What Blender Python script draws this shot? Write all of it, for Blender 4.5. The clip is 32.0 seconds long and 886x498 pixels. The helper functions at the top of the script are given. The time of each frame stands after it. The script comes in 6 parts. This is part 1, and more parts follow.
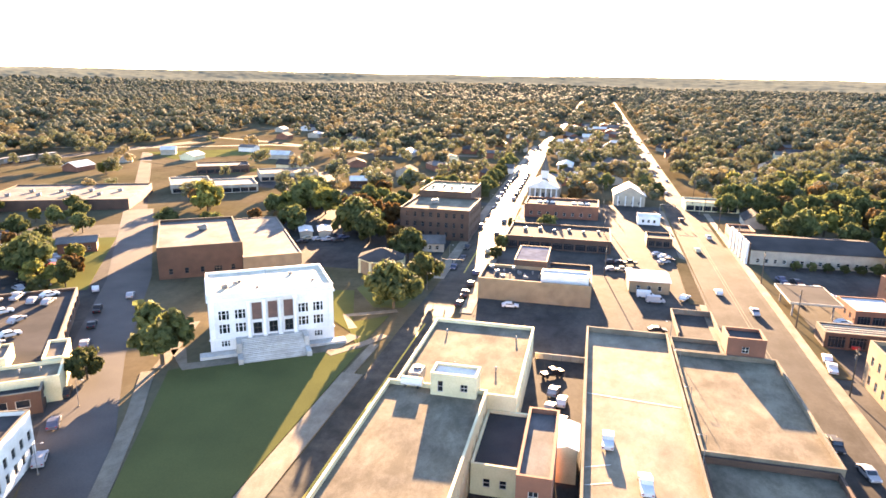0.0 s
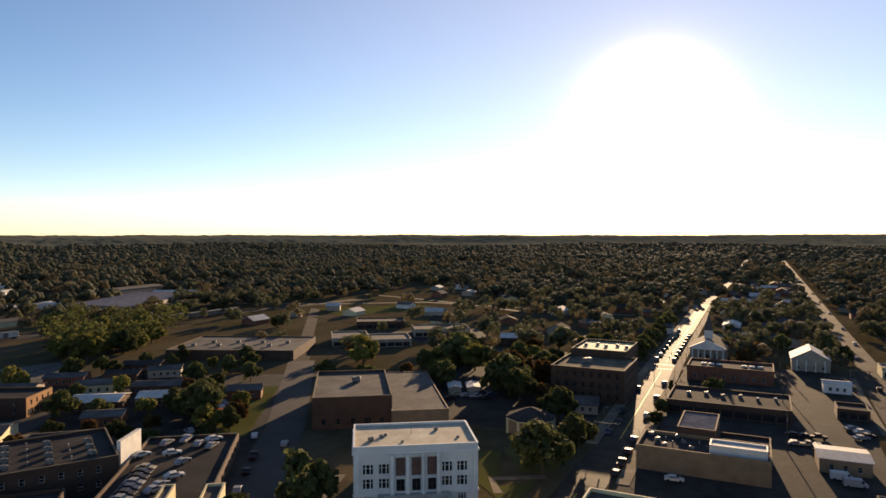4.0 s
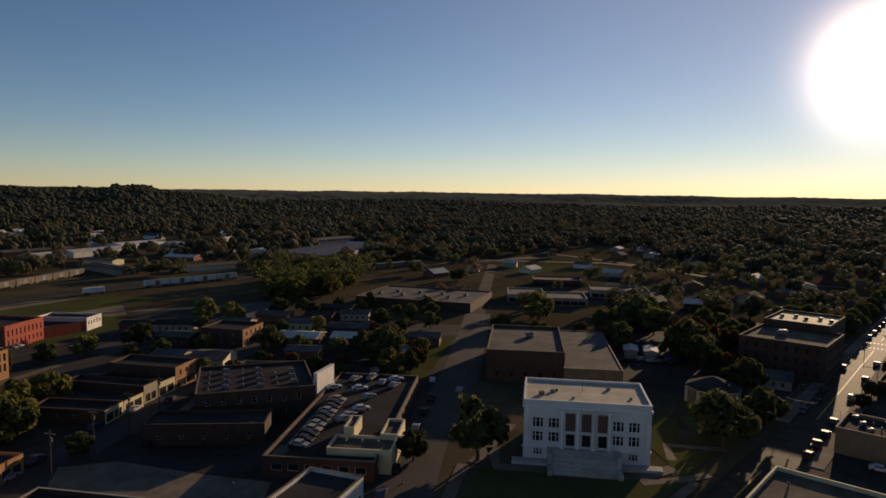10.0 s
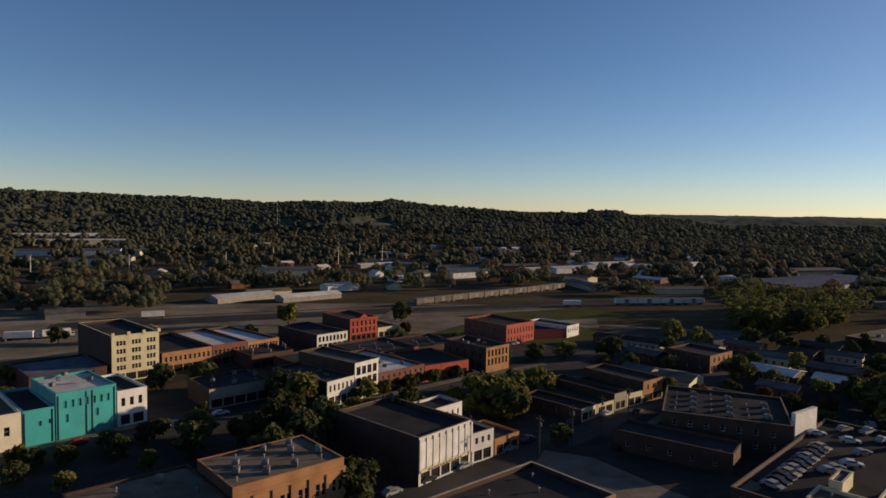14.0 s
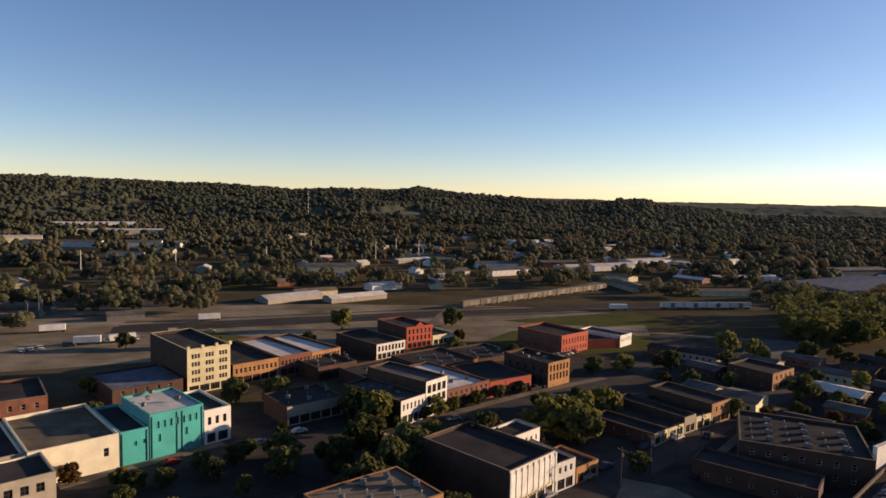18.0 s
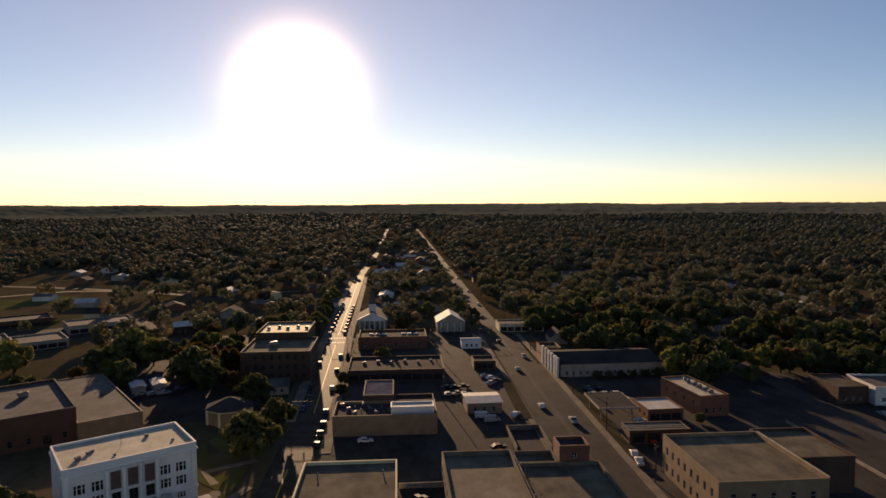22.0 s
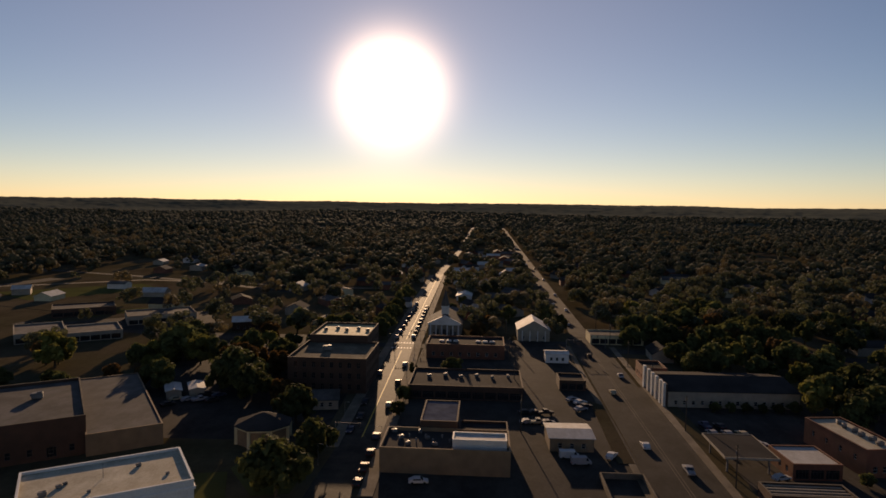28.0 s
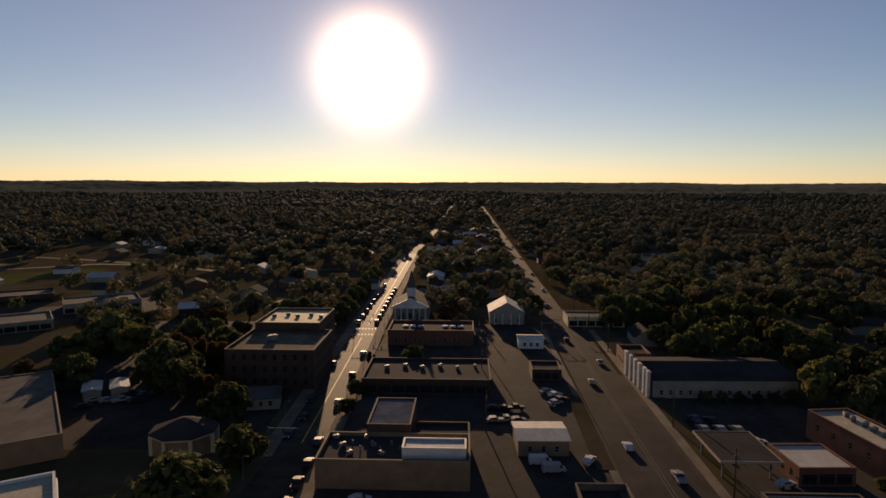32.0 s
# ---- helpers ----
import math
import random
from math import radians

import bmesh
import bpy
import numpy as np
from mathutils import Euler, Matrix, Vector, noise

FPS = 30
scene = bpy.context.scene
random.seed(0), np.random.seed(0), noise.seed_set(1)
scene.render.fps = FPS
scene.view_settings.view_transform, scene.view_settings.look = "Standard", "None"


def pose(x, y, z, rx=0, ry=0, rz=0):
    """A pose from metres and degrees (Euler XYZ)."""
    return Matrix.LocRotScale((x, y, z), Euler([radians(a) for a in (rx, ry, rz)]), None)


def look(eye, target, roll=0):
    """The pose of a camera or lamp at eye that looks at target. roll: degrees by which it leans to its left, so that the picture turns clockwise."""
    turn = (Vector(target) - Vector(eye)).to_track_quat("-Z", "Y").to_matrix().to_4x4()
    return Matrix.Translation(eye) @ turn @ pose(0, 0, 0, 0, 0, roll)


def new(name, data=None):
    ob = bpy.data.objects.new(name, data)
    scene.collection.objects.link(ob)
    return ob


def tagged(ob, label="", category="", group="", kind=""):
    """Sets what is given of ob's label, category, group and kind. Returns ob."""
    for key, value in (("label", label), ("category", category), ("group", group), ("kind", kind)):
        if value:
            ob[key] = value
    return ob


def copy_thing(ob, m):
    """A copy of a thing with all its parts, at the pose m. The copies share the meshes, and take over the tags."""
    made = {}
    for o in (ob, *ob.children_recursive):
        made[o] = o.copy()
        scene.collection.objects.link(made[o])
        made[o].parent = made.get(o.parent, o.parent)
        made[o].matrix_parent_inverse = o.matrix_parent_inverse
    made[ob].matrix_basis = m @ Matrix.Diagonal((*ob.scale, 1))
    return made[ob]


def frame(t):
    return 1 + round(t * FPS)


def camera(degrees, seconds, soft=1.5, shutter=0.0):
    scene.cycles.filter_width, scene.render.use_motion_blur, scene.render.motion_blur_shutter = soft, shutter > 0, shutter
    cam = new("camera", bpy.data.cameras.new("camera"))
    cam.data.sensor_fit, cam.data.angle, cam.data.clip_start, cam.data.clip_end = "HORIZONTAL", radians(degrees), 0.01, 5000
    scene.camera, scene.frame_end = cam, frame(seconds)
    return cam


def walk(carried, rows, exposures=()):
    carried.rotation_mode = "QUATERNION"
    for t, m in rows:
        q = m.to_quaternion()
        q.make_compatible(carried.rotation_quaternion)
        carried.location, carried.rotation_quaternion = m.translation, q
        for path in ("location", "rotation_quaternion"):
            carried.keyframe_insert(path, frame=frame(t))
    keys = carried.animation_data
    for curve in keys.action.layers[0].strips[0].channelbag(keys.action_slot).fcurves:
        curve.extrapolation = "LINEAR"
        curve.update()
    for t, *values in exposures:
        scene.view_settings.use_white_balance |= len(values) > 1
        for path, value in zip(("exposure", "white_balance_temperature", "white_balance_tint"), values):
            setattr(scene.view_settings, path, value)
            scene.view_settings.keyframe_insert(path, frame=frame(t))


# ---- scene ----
cam = camera(68.3, 32.0, soft=1.6)
# seconds, x, y, z, pitch, yaw, roll
PATH = [
    (0, 2.68, -1.46, 61.58, -14.97, 12.60, 0.98),
    (0.5, 3.27, -1.84, 61.88, -8.88, 14.27, 0.63),
    (1, 3.47, -1.71, 61.73, -6.69, 15.95, 0.41),
    (1.5, 3.44, -0.83, 61.54, -6.04, 17.66, 0.23),
    (2, 3.54, -0.13, 61.37, -5.13, 19.41, 0.05),
    (2.5, 3.73, 0.13, 61.25, -3.73, 21.18, -0.05),
    (4.5, 2.76, 0.46, 59.97, -0.79, 27.93, 0.05),
    (5, 2.78, 0.52, 59.70, -0.65, 30.10, 0.17),
    (5.5, 2.84, 0.82, 59.40, -0.66, 32.28, 0.17),
    (6, 2.83, 1.19, 59.24, -0.88, 34.58, 0.35),
    (6.5, 2.73, 1.32, 59.20, -1.22, 36.57, 0.51),
    (7, 2.91, 1.44, 59.23, -1.56, 37.98, 0.80),
    (7.5, 3.15, 1.52, 59.24, -1.99, 38.76, 1.01),
    (8, 3.24, 1.38, 59.26, -2.56, 39.09, 1.20),
    (8.5, 3.23, 1.04, 59.22, -3.22, 39.35, 1.20),
    (9, 3.31, 0.75, 59.22, -3.91, 39.65, 1.13),
    (9.5, 3.64, 0.45, 59.33, -4.48, 40.01, 1.13),
    (10, 3.71, 0.15, 59.59, -4.89, 41.58, 0.77),
    (10.5, 3.94, 0.32, 59.61, -5.07, 45.13, 0.35),
    (11, 3.92, 1.17, 59.44, -4.97, 51.25, -0.15),
    (11.5, 3.18, 1.69, 58.88, -4.59, 58.39, -0.53),
    (12, 3.20, 1.27, 58.57, -4.30, 64.74, -0.66),
    (12.5, 3.75, 0.48, 58.60, -4.07, 69.76, -0.43),
    (13, 4.24, -0.80, 58.28, -3.72, 73.78, 0.18),
    (13.5, 4.49, -2.20, 58.21, -3.55, 77.28, 0.35),
    (14, 5.09, -3.67, 58.43, -3.28, 80.83, 0.98),
    (14.5, 5.68, -5.30, 59.29, -3.17, 83.82, 1.49),
    (15, 5.88, -7.34, 60.71, -3.22, 85.60, 1.89),
    (15.5, 6.12, -9.29, 62.34, -3.37, 86.32, 2.21),
    (17.5, 5.78, -17.25, 68.80, -4.34, 85.85, 2.67),
    (17.8, 5.00, -18.30, 69.30, -4.45, 86.40, 2.75),
    (18, 4.46, -19.03, 69.61, -4.67, 82.78, 1.32),
    (18.2, 4.06, -19.93, 69.58, -3.99, 70.16, 2.26),
    (18.5, 3.16, -21.77, 69.13, -2.93, 48.94, 3.24),
    (18.7, 2.13, -22.85, 69.08, -3.03, 43.52, 2.52),
    (19, 0.20, -24.34, 69.27, -2.24, 22.50, 2.84),
    (19.2, -1.13, -24.89, 69.25, -1.84, 4.84, 3.79),
    (19.5, -2.91, -24.55, 68.86, -2.18, -5.16, 3.17),
    (20, -4.65, -22.93, 68.61, -3.22, -5.51, 0.83),
    (20.5, -5.49, -21.50, 68.89, -3.50, -5.60, 0.46),
    (21, -5.97, -20.41, 69.18, -3.77, -5.16, 0.17),
    (21.5, -6.33, -20.03, 69.45, -3.91, -4.61, -0.11),
    (22, -6.40, -19.53, 69.67, -4.03, -4.08, -0.27),
    (22.5, -6.36, -17.48, 69.79, -3.92, -3.22, -0.47),
    (23, -6.12, -14.62, 69.79, -3.94, -2.34, -0.43),
    (23.5, -5.57, -11.54, 69.38, -4.00, -1.55, -0.66),
    (24, -5.13, -7.99, 69.09, -4.07, -0.83, -0.62),
    (24.5, -4.84, -4.05, 68.86, -4.11, -0.23, -0.51),
    (25, -4.60, 0.08, 68.48, -4.06, 0.41, -0.29),
    (25.5, -4.37, 4.35, 68.35, -4.10, 1.01, -0.07),
    (26, -4.02, 8.84, 68.51, -4.25, 1.65, 0.02),
    (26.5, -3.96, 13.06, 67.26, -3.95, 2.28, 0.24),
    (28.5, -1.28, 24.33, 64.43, -4.20, 3.63, 0.90),
    (29, -0.68, 27.53, 63.74, -4.45, 3.37, 0.98),
    (29.5, 0.01, 31.01, 63.34, -4.83, 3.08, 0.99),
    (30, 0.67, 34.53, 63.34, -5.36, 2.75, 0.85),
    (30.5, 1.33, 37.90, 63.50, -5.86, 2.46, 0.53),
    (31, 2.19, 41.36, 63.50, -6.22, 2.24, 0.30),
    (31.5, 3.04, 44.62, 62.95, -6.22, 2.09, 0.23),
    (32, 3.96, 47.52, 61.78, -5.83, 1.91, 0.22),
]
walk(cam, [(t, pose(x, y, z, 90 + p, 0, w) @ pose(0, 0, 0, 0, 0, r)) for t, x, y, z, p, w, r in PATH],
     [(t, s, k, q) for t, s, k, q in (
         (0, 4.32, 10400, 33), (0.5, 3.87, 10300, 32), (1, 3.4, 10000, 31), (2, 2.54, 9700, 30), (2.5, 2.1, 8500, 27), (4.5, 1.05, 9700, 28), (6, 0.55, 9600, 28), (9, 0.1, 9300, 29), (11, 0.07, 8300, 27), (13, 0.2, 7800, 27), (15, 0.54, 7700, 28),
         (17.5, 0.98, 8300, 32), (18.2, 1.08, 8700, 33), (18.7, 1.25, 8800, 32), (19.2, 1.25, 9200, 32), (20, 1.02, 10000, 34), (21.5, 0.72, 10200, 34), (23, 0.5, 10200, 34), (26, 0.12, 10200, 35), (32, 0.06, 10000, 35))])
# ---- sky and sun ----
SUN = Vector((-0.141, 0.976, 0.165)).normalized()
world = bpy.data.worlds.new("sky")
scene.world = world
world.use_nodes = True
wn = world.node_tree.nodes
sky = wn.new("ShaderNodeTexSky")
sky.sky_type, sky.sun_disc = "NISHITA", False
sky.sun_elevation = math.asin(SUN.z)
sky.sun_rotation = math.atan2(SUN.x, SUN.y)
sky.altitude, sky.air_density, sky.dust_density, sky.ozone_density = 100, 0.75, 0.015, 3.1
wn["Background"].inputs[1].default_value = 0.095
# added sky glow: a core standing in for lens bloom, then wider falloff
towards, facing = wn.new("ShaderNodeTexCoord"), wn.new("ShaderNodeVectorMath")
facing.operation = "DOT_PRODUCT"
facing.inputs[1].default_value = SUN
world.node_tree.links.new(towards.outputs["Generated"], facing.inputs[0])
rich = wn.new("ShaderNodeHueSaturation")
rich.inputs["Saturation"].default_value = 1.12
world.node_tree.links.new(sky.outputs[0], rich.inputs["Color"])
total = rich.outputs[0]
for sharp, tint in ((600.0, (34.0, 32.0, 28.0)), (130.0, (1.1, 1.0, 0.75)), (6.0, (1.25, 1.08, 0.78))):
    peak, glow, add = wn.new("ShaderNodeMath"), wn.new("ShaderNodeVectorMath"), wn.new("ShaderNodeVectorMath")
    peak.operation, peak.use_clamp, glow.operation, add.operation = "POWER", True, "SCALE", "ADD"
    peak.inputs[1].default_value = sharp
    glow.inputs[0].default_value = tint
    world.node_tree.links.new(facing.outputs["Value"], peak.inputs[0])
    world.node_tree.links.new(peak.outputs[0], glow.inputs["Scale"])
    world.node_tree.links.new(total, add.inputs[0])
    world.node_tree.links.new(glow.outputs[0], add.inputs[1])
    total = add.outputs[0]
world.node_tree.links.new(total, wn["Background"].inputs[0])
sun = new("sun", bpy.data.lights.new("sun", "SUN"))
sun.data.energy, sun.data.angle, sun.data.color = 4.0, radians(0.55), (1.0, 0.89, 0.66)
sun.matrix_world = look((0, 0, 300), Vector((0, 0, 300)) - SUN)


# ---- materials ----
def shade(name, col, col2=None, rough=0.85, scale=0.6, fine=6.0, bump=0.2, metal=0.0, vary=0.12, spec=0.3, islands=False):
    """A surface of two tones at two scales, with fine relief and a shift from piece to piece."""
    m = bpy.data.materials.new(name)
    m.use_nodes = True
    nt = m.node_tree
    bs = nt.nodes["Principled BSDF"]
    col2 = col2 or tuple(c * 0.72 for c in col)
    co = nt.nodes.new("ShaderNodeTexCoord")
    n1, n2 = nt.nodes.new("ShaderNodeTexNoise"), nt.nodes.new("ShaderNodeTexNoise")
    geo = nt.nodes.new("ShaderNodeNewGeometry")
    for n, s, d in ((n1, scale, 4.0), (n2, fine, 3.0)):
        n.inputs["Scale"].default_value, n.inputs["Detail"].default_value = s, d
        nt.links.new(geo.outputs["Position"], n.inputs["Vector"])
    ramp = nt.nodes.new("ShaderNodeValToRGB")
    ramp.color_ramp.elements[0].position, ramp.color_ramp.elements[1].position = 0.35, 0.68
    ramp.color_ramp.elements[0].color, ramp.color_ramp.elements[1].color = (*col2, 1), (*col, 1)
    nt.links.new(n1.outputs["Fac"], ramp.inputs[0])
    info = nt.nodes.new("ShaderNodeObjectInfo")
    rnd = geo.outputs["Random Per Island"] if islands else info.outputs["Random"]
    mp = nt.nodes.new("ShaderNodeMapRange")
    mp.inputs["To Min"].default_value, mp.inputs["To Max"].default_value = 1 - vary, 1 + vary
    nt.links.new(rnd, mp.inputs["Value"])
    mp2 = nt.nodes.new("ShaderNodeMapRange")
    mp2.inputs["To Min"].default_value, mp2.inputs["To Max"].default_value = 0.78, 1.18
    nt.links.new(n2.outputs["Fac"], mp2.inputs["Value"])
    mul = nt.nodes.new("ShaderNodeMath")
    mul.operation = "MULTIPLY"
    nt.links.new(mp.outputs[0], mul.inputs[0])
    nt.links.new(mp2.outputs[0], mul.inputs[1])
    hsv = nt.nodes.new("ShaderNodeHueSaturation")
    nt.links.new(ramp.outputs[0], hsv.inputs["Color"])
    nt.links.new(mul.outputs[0], hsv.inputs["Value"])
    nt.links.new(hsv.outputs[0], bs.inputs["Base Color"])
    bs.inputs["Roughness"].default_value, bs.inputs["Metallic"].default_value = rough, metal
    bs.inputs["Specular IOR Level"].default_value = spec
    if bump:
        b = nt.nodes.new("ShaderNodeBump")
        b.inputs["Strength"].default_value, b.inputs["Distance"].default_value = bump, 0.05
        nt.links.new(n2.outputs["Fac"], b.inputs["Height"])
        nt.links.new(b.outputs[0], bs.inputs["Normal"])
    return m


def stained(m, scale, dark):
    """Lays ragged darker patches and streaks of dirt over a surface."""
    nt = m.node_tree
    bs = nt.nodes["Principled BSDF"]
    src = bs.inputs["Base Color"].links[0].from_socket
    geo, warp, n = nt.nodes.new("ShaderNodeNewGeometry"), nt.nodes.new("ShaderNodeVectorMath"), nt.nodes.new("ShaderNodeTexNoise")
    warp.operation = "MULTIPLY"
    warp.inputs[1].default_value = (1.0, 0.55, 1.0)
    n.inputs["Scale"].default_value, n.inputs["Detail"].default_value, n.inputs["Roughness"].default_value, n.inputs["Distortion"].default_value = scale, 8.0, 0.75, 0.2
    ramp, mix = nt.nodes.new("ShaderNodeValToRGB"), nt.nodes.new("ShaderNodeMix")
    ramp.color_ramp.elements[0].position, ramp.color_ramp.elements[1].position = 0.40, 0.60
    ramp.color_ramp.elements[0].color, ramp.color_ramp.elements[1].color = (dark, dark * 0.97, dark * 0.92, 1), (1, 1, 1, 1)
    mix.data_type, mix.blend_type = "RGBA", "MULTIPLY"
    mix.inputs["Factor"].default_value = 0.9
    nt.links.new(geo.outputs["Position"], warp.inputs[0])
    nt.links.new(warp.outputs[0], n.inputs["Vector"])
    nt.links.new(n.outputs["Fac"], ramp.inputs[0])
    nt.links.new(src, mix.inputs[6])
    nt.links.new(ramp.outputs[0], mix.inputs[7])
    nt.links.new(mix.outputs[2], bs.inputs["Base Color"])
    return m


M = {
    "ground": stained(shade("meadow", (0.086, 0.074, 0.042), (0.105, 0.082, 0.054), 1.0, 0.02, 0.6, 0.0, spec=0.0), 0.03, 0.6),
    "yard": stained(shade("yard_earth", (0.29, 0.24, 0.175), (0.18, 0.15, 0.105), 1.0, 0.03, 0.9, 0.0, spec=0.0), 0.05, 0.55),
    "lawn": shade("lawn_grass", (0.094, 0.096, 0.036), (0.068, 0.07, 0.028), 1.0, 0.05, 4.0, 0.4, spec=0.0),
    "asphalt": shade("asphalt", (0.062, 0.054, 0.049), (0.04, 0.035, 0.032), 0.85, 0.08, 3.0, 0.3, spec=0.12),
    "worn_asphalt": stained(shade("polished_asphalt", (0.072, 0.063, 0.05), (0.04, 0.036, 0.031), 0.76, 0.25, 1.2, 0.8, spec=0.055), 0.14, 0.5),
    "old_asphalt": stained(shade("old_asphalt", (0.07, 0.061, 0.053), (0.04, 0.036, 0.033), 0.95, 0.055, 1.2, 0.2, spec=0.06), 0.16, 0.6),
    "concrete": stained(shade("concrete", (0.22, 0.18, 0.135), (0.14, 0.115, 0.088), 0.95, 0.12, 4.0, 0.15, spec=0.08), 0.35, 0.72),
    "white": shade("white_paint", (0.64, 0.62, 0.57), (0.5, 0.48, 0.44), 0.7, 0.3, 4.0, 0.1),
    "cream": shade("cream_paint", (0.56, 0.49, 0.31), (0.45, 0.39, 0.24), 0.8, 0.3, 4.0, 0.1),
    "teal": shade("teal_paint", (0.01, 0.33, 0.31), (0.01, 0.26, 0.25), 0.7, 0.2, 3.0, 0.1),
    "brick": shade("red_brick", (0.22, 0.08, 0.048), (0.14, 0.055, 0.035), 0.9, 0.3, 6.0, 0.3),
    "brown_brick": shade("brown_brick", (0.082, 0.042, 0.029), (0.055, 0.03, 0.021), 0.9, 0.3, 6.0, 0.3),
    "tan_brick": shade("tan_brick", (0.35, 0.17, 0.072), (0.25, 0.12, 0.052), 0.9, 0.3, 6.0, 0.3),
    "buff_brick": shade("buff_brick", (0.25, 0.165, 0.1), (0.18, 0.118, 0.072), 0.9, 0.3, 6.0, 0.3),
    "red": shade("red_paint", (0.42, 0.07, 0.035), (0.33, 0.055, 0.03), 0.8, 0.3, 5.0, 0.1),
    "stone": shade("pale_stone", (0.33, 0.285, 0.22), (0.25, 0.215, 0.17), 0.9, 0.4, 4.0, 0.2),
    "roof_tan": stained(shade("gravel_roof", (0.185, 0.155, 0.112), (0.115, 0.096, 0.072), 1.0, 0.12, 5.0, 0.3, spec=0.05), 0.3, 0.62),
    "roof_grey": stained(shade("grey_roof", (0.135, 0.127, 0.12), (0.08, 0.076, 0.073), 0.95, 0.12, 5.0, 0.2, spec=0.1), 0.3, 0.66),
    "roof_dark": shade("tar_roof", (0.055, 0.05, 0.048), (0.033, 0.031, 0.03), 0.95, 0.12, 5.0, 0.2, spec=0.03),
    "roof_white": stained(shade("white_roof", (0.6, 0.58, 0.54), (0.46, 0.44, 0.41), 0.8, 0.1, 3.0, 0.1), 0.4, 0.75),
    "metal": shade("grey_metal", (0.18, 0.175, 0.168), (0.12, 0.117, 0.112), 0.7, 0.5, 4.0, 0.1, 0.15),
    "dark_metal": shade("dark_metal", (0.05, 0.05, 0.052), None, 0.5, 0.5, 4.0, 0.1, 0.3),
    "bark": shade("bark", (0.09, 0.065, 0.045), None, 1.0, 2.0, 8.0, 0.5),
    "frame": shade("window_frame_paint", (0.45, 0.43, 0.39), None, 0.6, 1.0, 6.0, 0.0),
    "dark_frame": shade("dark_frame_paint", (0.06, 0.05, 0.045), None, 0.6, 1.0, 6.0, 0.0),
    "yellow": shade("road_yellow", (0.55, 0.36, 0.04), None, 0.7, 1.0, 6.0, 0.0),
    "line": shade("road_white", (0.6, 0.58, 0.52), None, 0.7, 1.0, 6.0, 0.0),
    "tyre": shade("tyre_rubber", (0.02, 0.02, 0.02), None, 0.9, 2.0, 9.0, 0.0),
}


def haze_sheen(m, weight, tint=(0.72, 0.8, 0.95)):
    """Pale blue sheen at low angles, standing in for the haze over distant woods."""
    bs = m.node_tree.nodes["Principled BSDF"]
    bs.inputs["Sheen Weight"].default_value, bs.inputs["Sheen Roughness"].default_value = weight, 0.45
    bs.inputs["Sheen Tint"].default_value = (*tint, 1)
    return m


def leaves(name, col, col2, islands=False, scale=0.25, vary=0.35, holes=0.0):
    """Foliage: a leaf surface that also lets light through from behind, with gaps between the leaves."""
    m = shade(name, col, col2, 0.85, scale, 1.6, 0.0, vary=vary, spec=0.06, islands=islands)
    nt = m.node_tree
    bs, out = nt.nodes["Principled BSDF"], nt.nodes["Material Output"]
    tr, mx = nt.nodes.new("ShaderNodeBsdfTranslucent"), nt.nodes.new("ShaderNodeMixShader")
    mx.inputs[0].default_value = 0.38
    nt.links.new(bs.inputs["Base Color"].links[0].from_socket, tr.inputs["Color"])
    rough, relief, geo = nt.nodes.new("ShaderNodeTexNoise"), nt.nodes.new("ShaderNodeBump"), nt.nodes.new("ShaderNodeNewGeometry")
    rough.inputs["Scale"].default_value, rough.inputs["Detail"].default_value, rough.inputs["Roughness"].default_value = 0.9, 5.0, 0.7
    relief.inputs["Strength"].default_value, relief.inputs["Distance"].default_value = 0.8, 0.7
    nt.links.new(geo.outputs["Position"], rough.inputs["Vector"])
    nt.links.new(rough.outputs["Fac"], relief.inputs["Height"])
    nt.links.new(relief.outputs[0], bs.inputs["Normal"])
    nt.links.new(relief.outputs[0], tr.inputs["Normal"])
    nt.links.new(bs.outputs[0], mx.inputs[1])
    nt.links.new(tr.outputs[0], mx.inputs[2])
    nt.links.new(mx.outputs[0], out.inputs["Surface"])
    if holes:
        gap, cut, clear, mix = nt.nodes.new("ShaderNodeTexNoise"), nt.nodes.new("ShaderNodeMapRange"), nt.nodes.new("ShaderNodeBsdfTransparent"), nt.nodes.new("ShaderNodeMixShader")
        gap.inputs["Scale"].default_value, gap.inputs["Detail"].default_value, gap.inputs["Roughness"].default_value = 1.3, 3.0, 0.7
        cut.inputs["From Min"].default_value, cut.inputs["From Max"].default_value = 0.5 + 0.4 * (0.5 - holes) - 0.02, 0.5 + 0.4 * (0.5 - holes) + 0.02
        nt.links.new(geo.outputs["Position"], gap.inputs["Vector"])
        nt.links.new(gap.outputs["Fac"], cut.inputs["Value"])
        nt.links.new(cut.outputs[0], mix.inputs[0])
        nt.links.new(mx.outputs[0], mix.inputs[1])
        nt.links.new(clear.outputs[0], mix.inputs[2])
        nt.links.new(mix.outputs[0], out.inputs["Surface"])
    return m


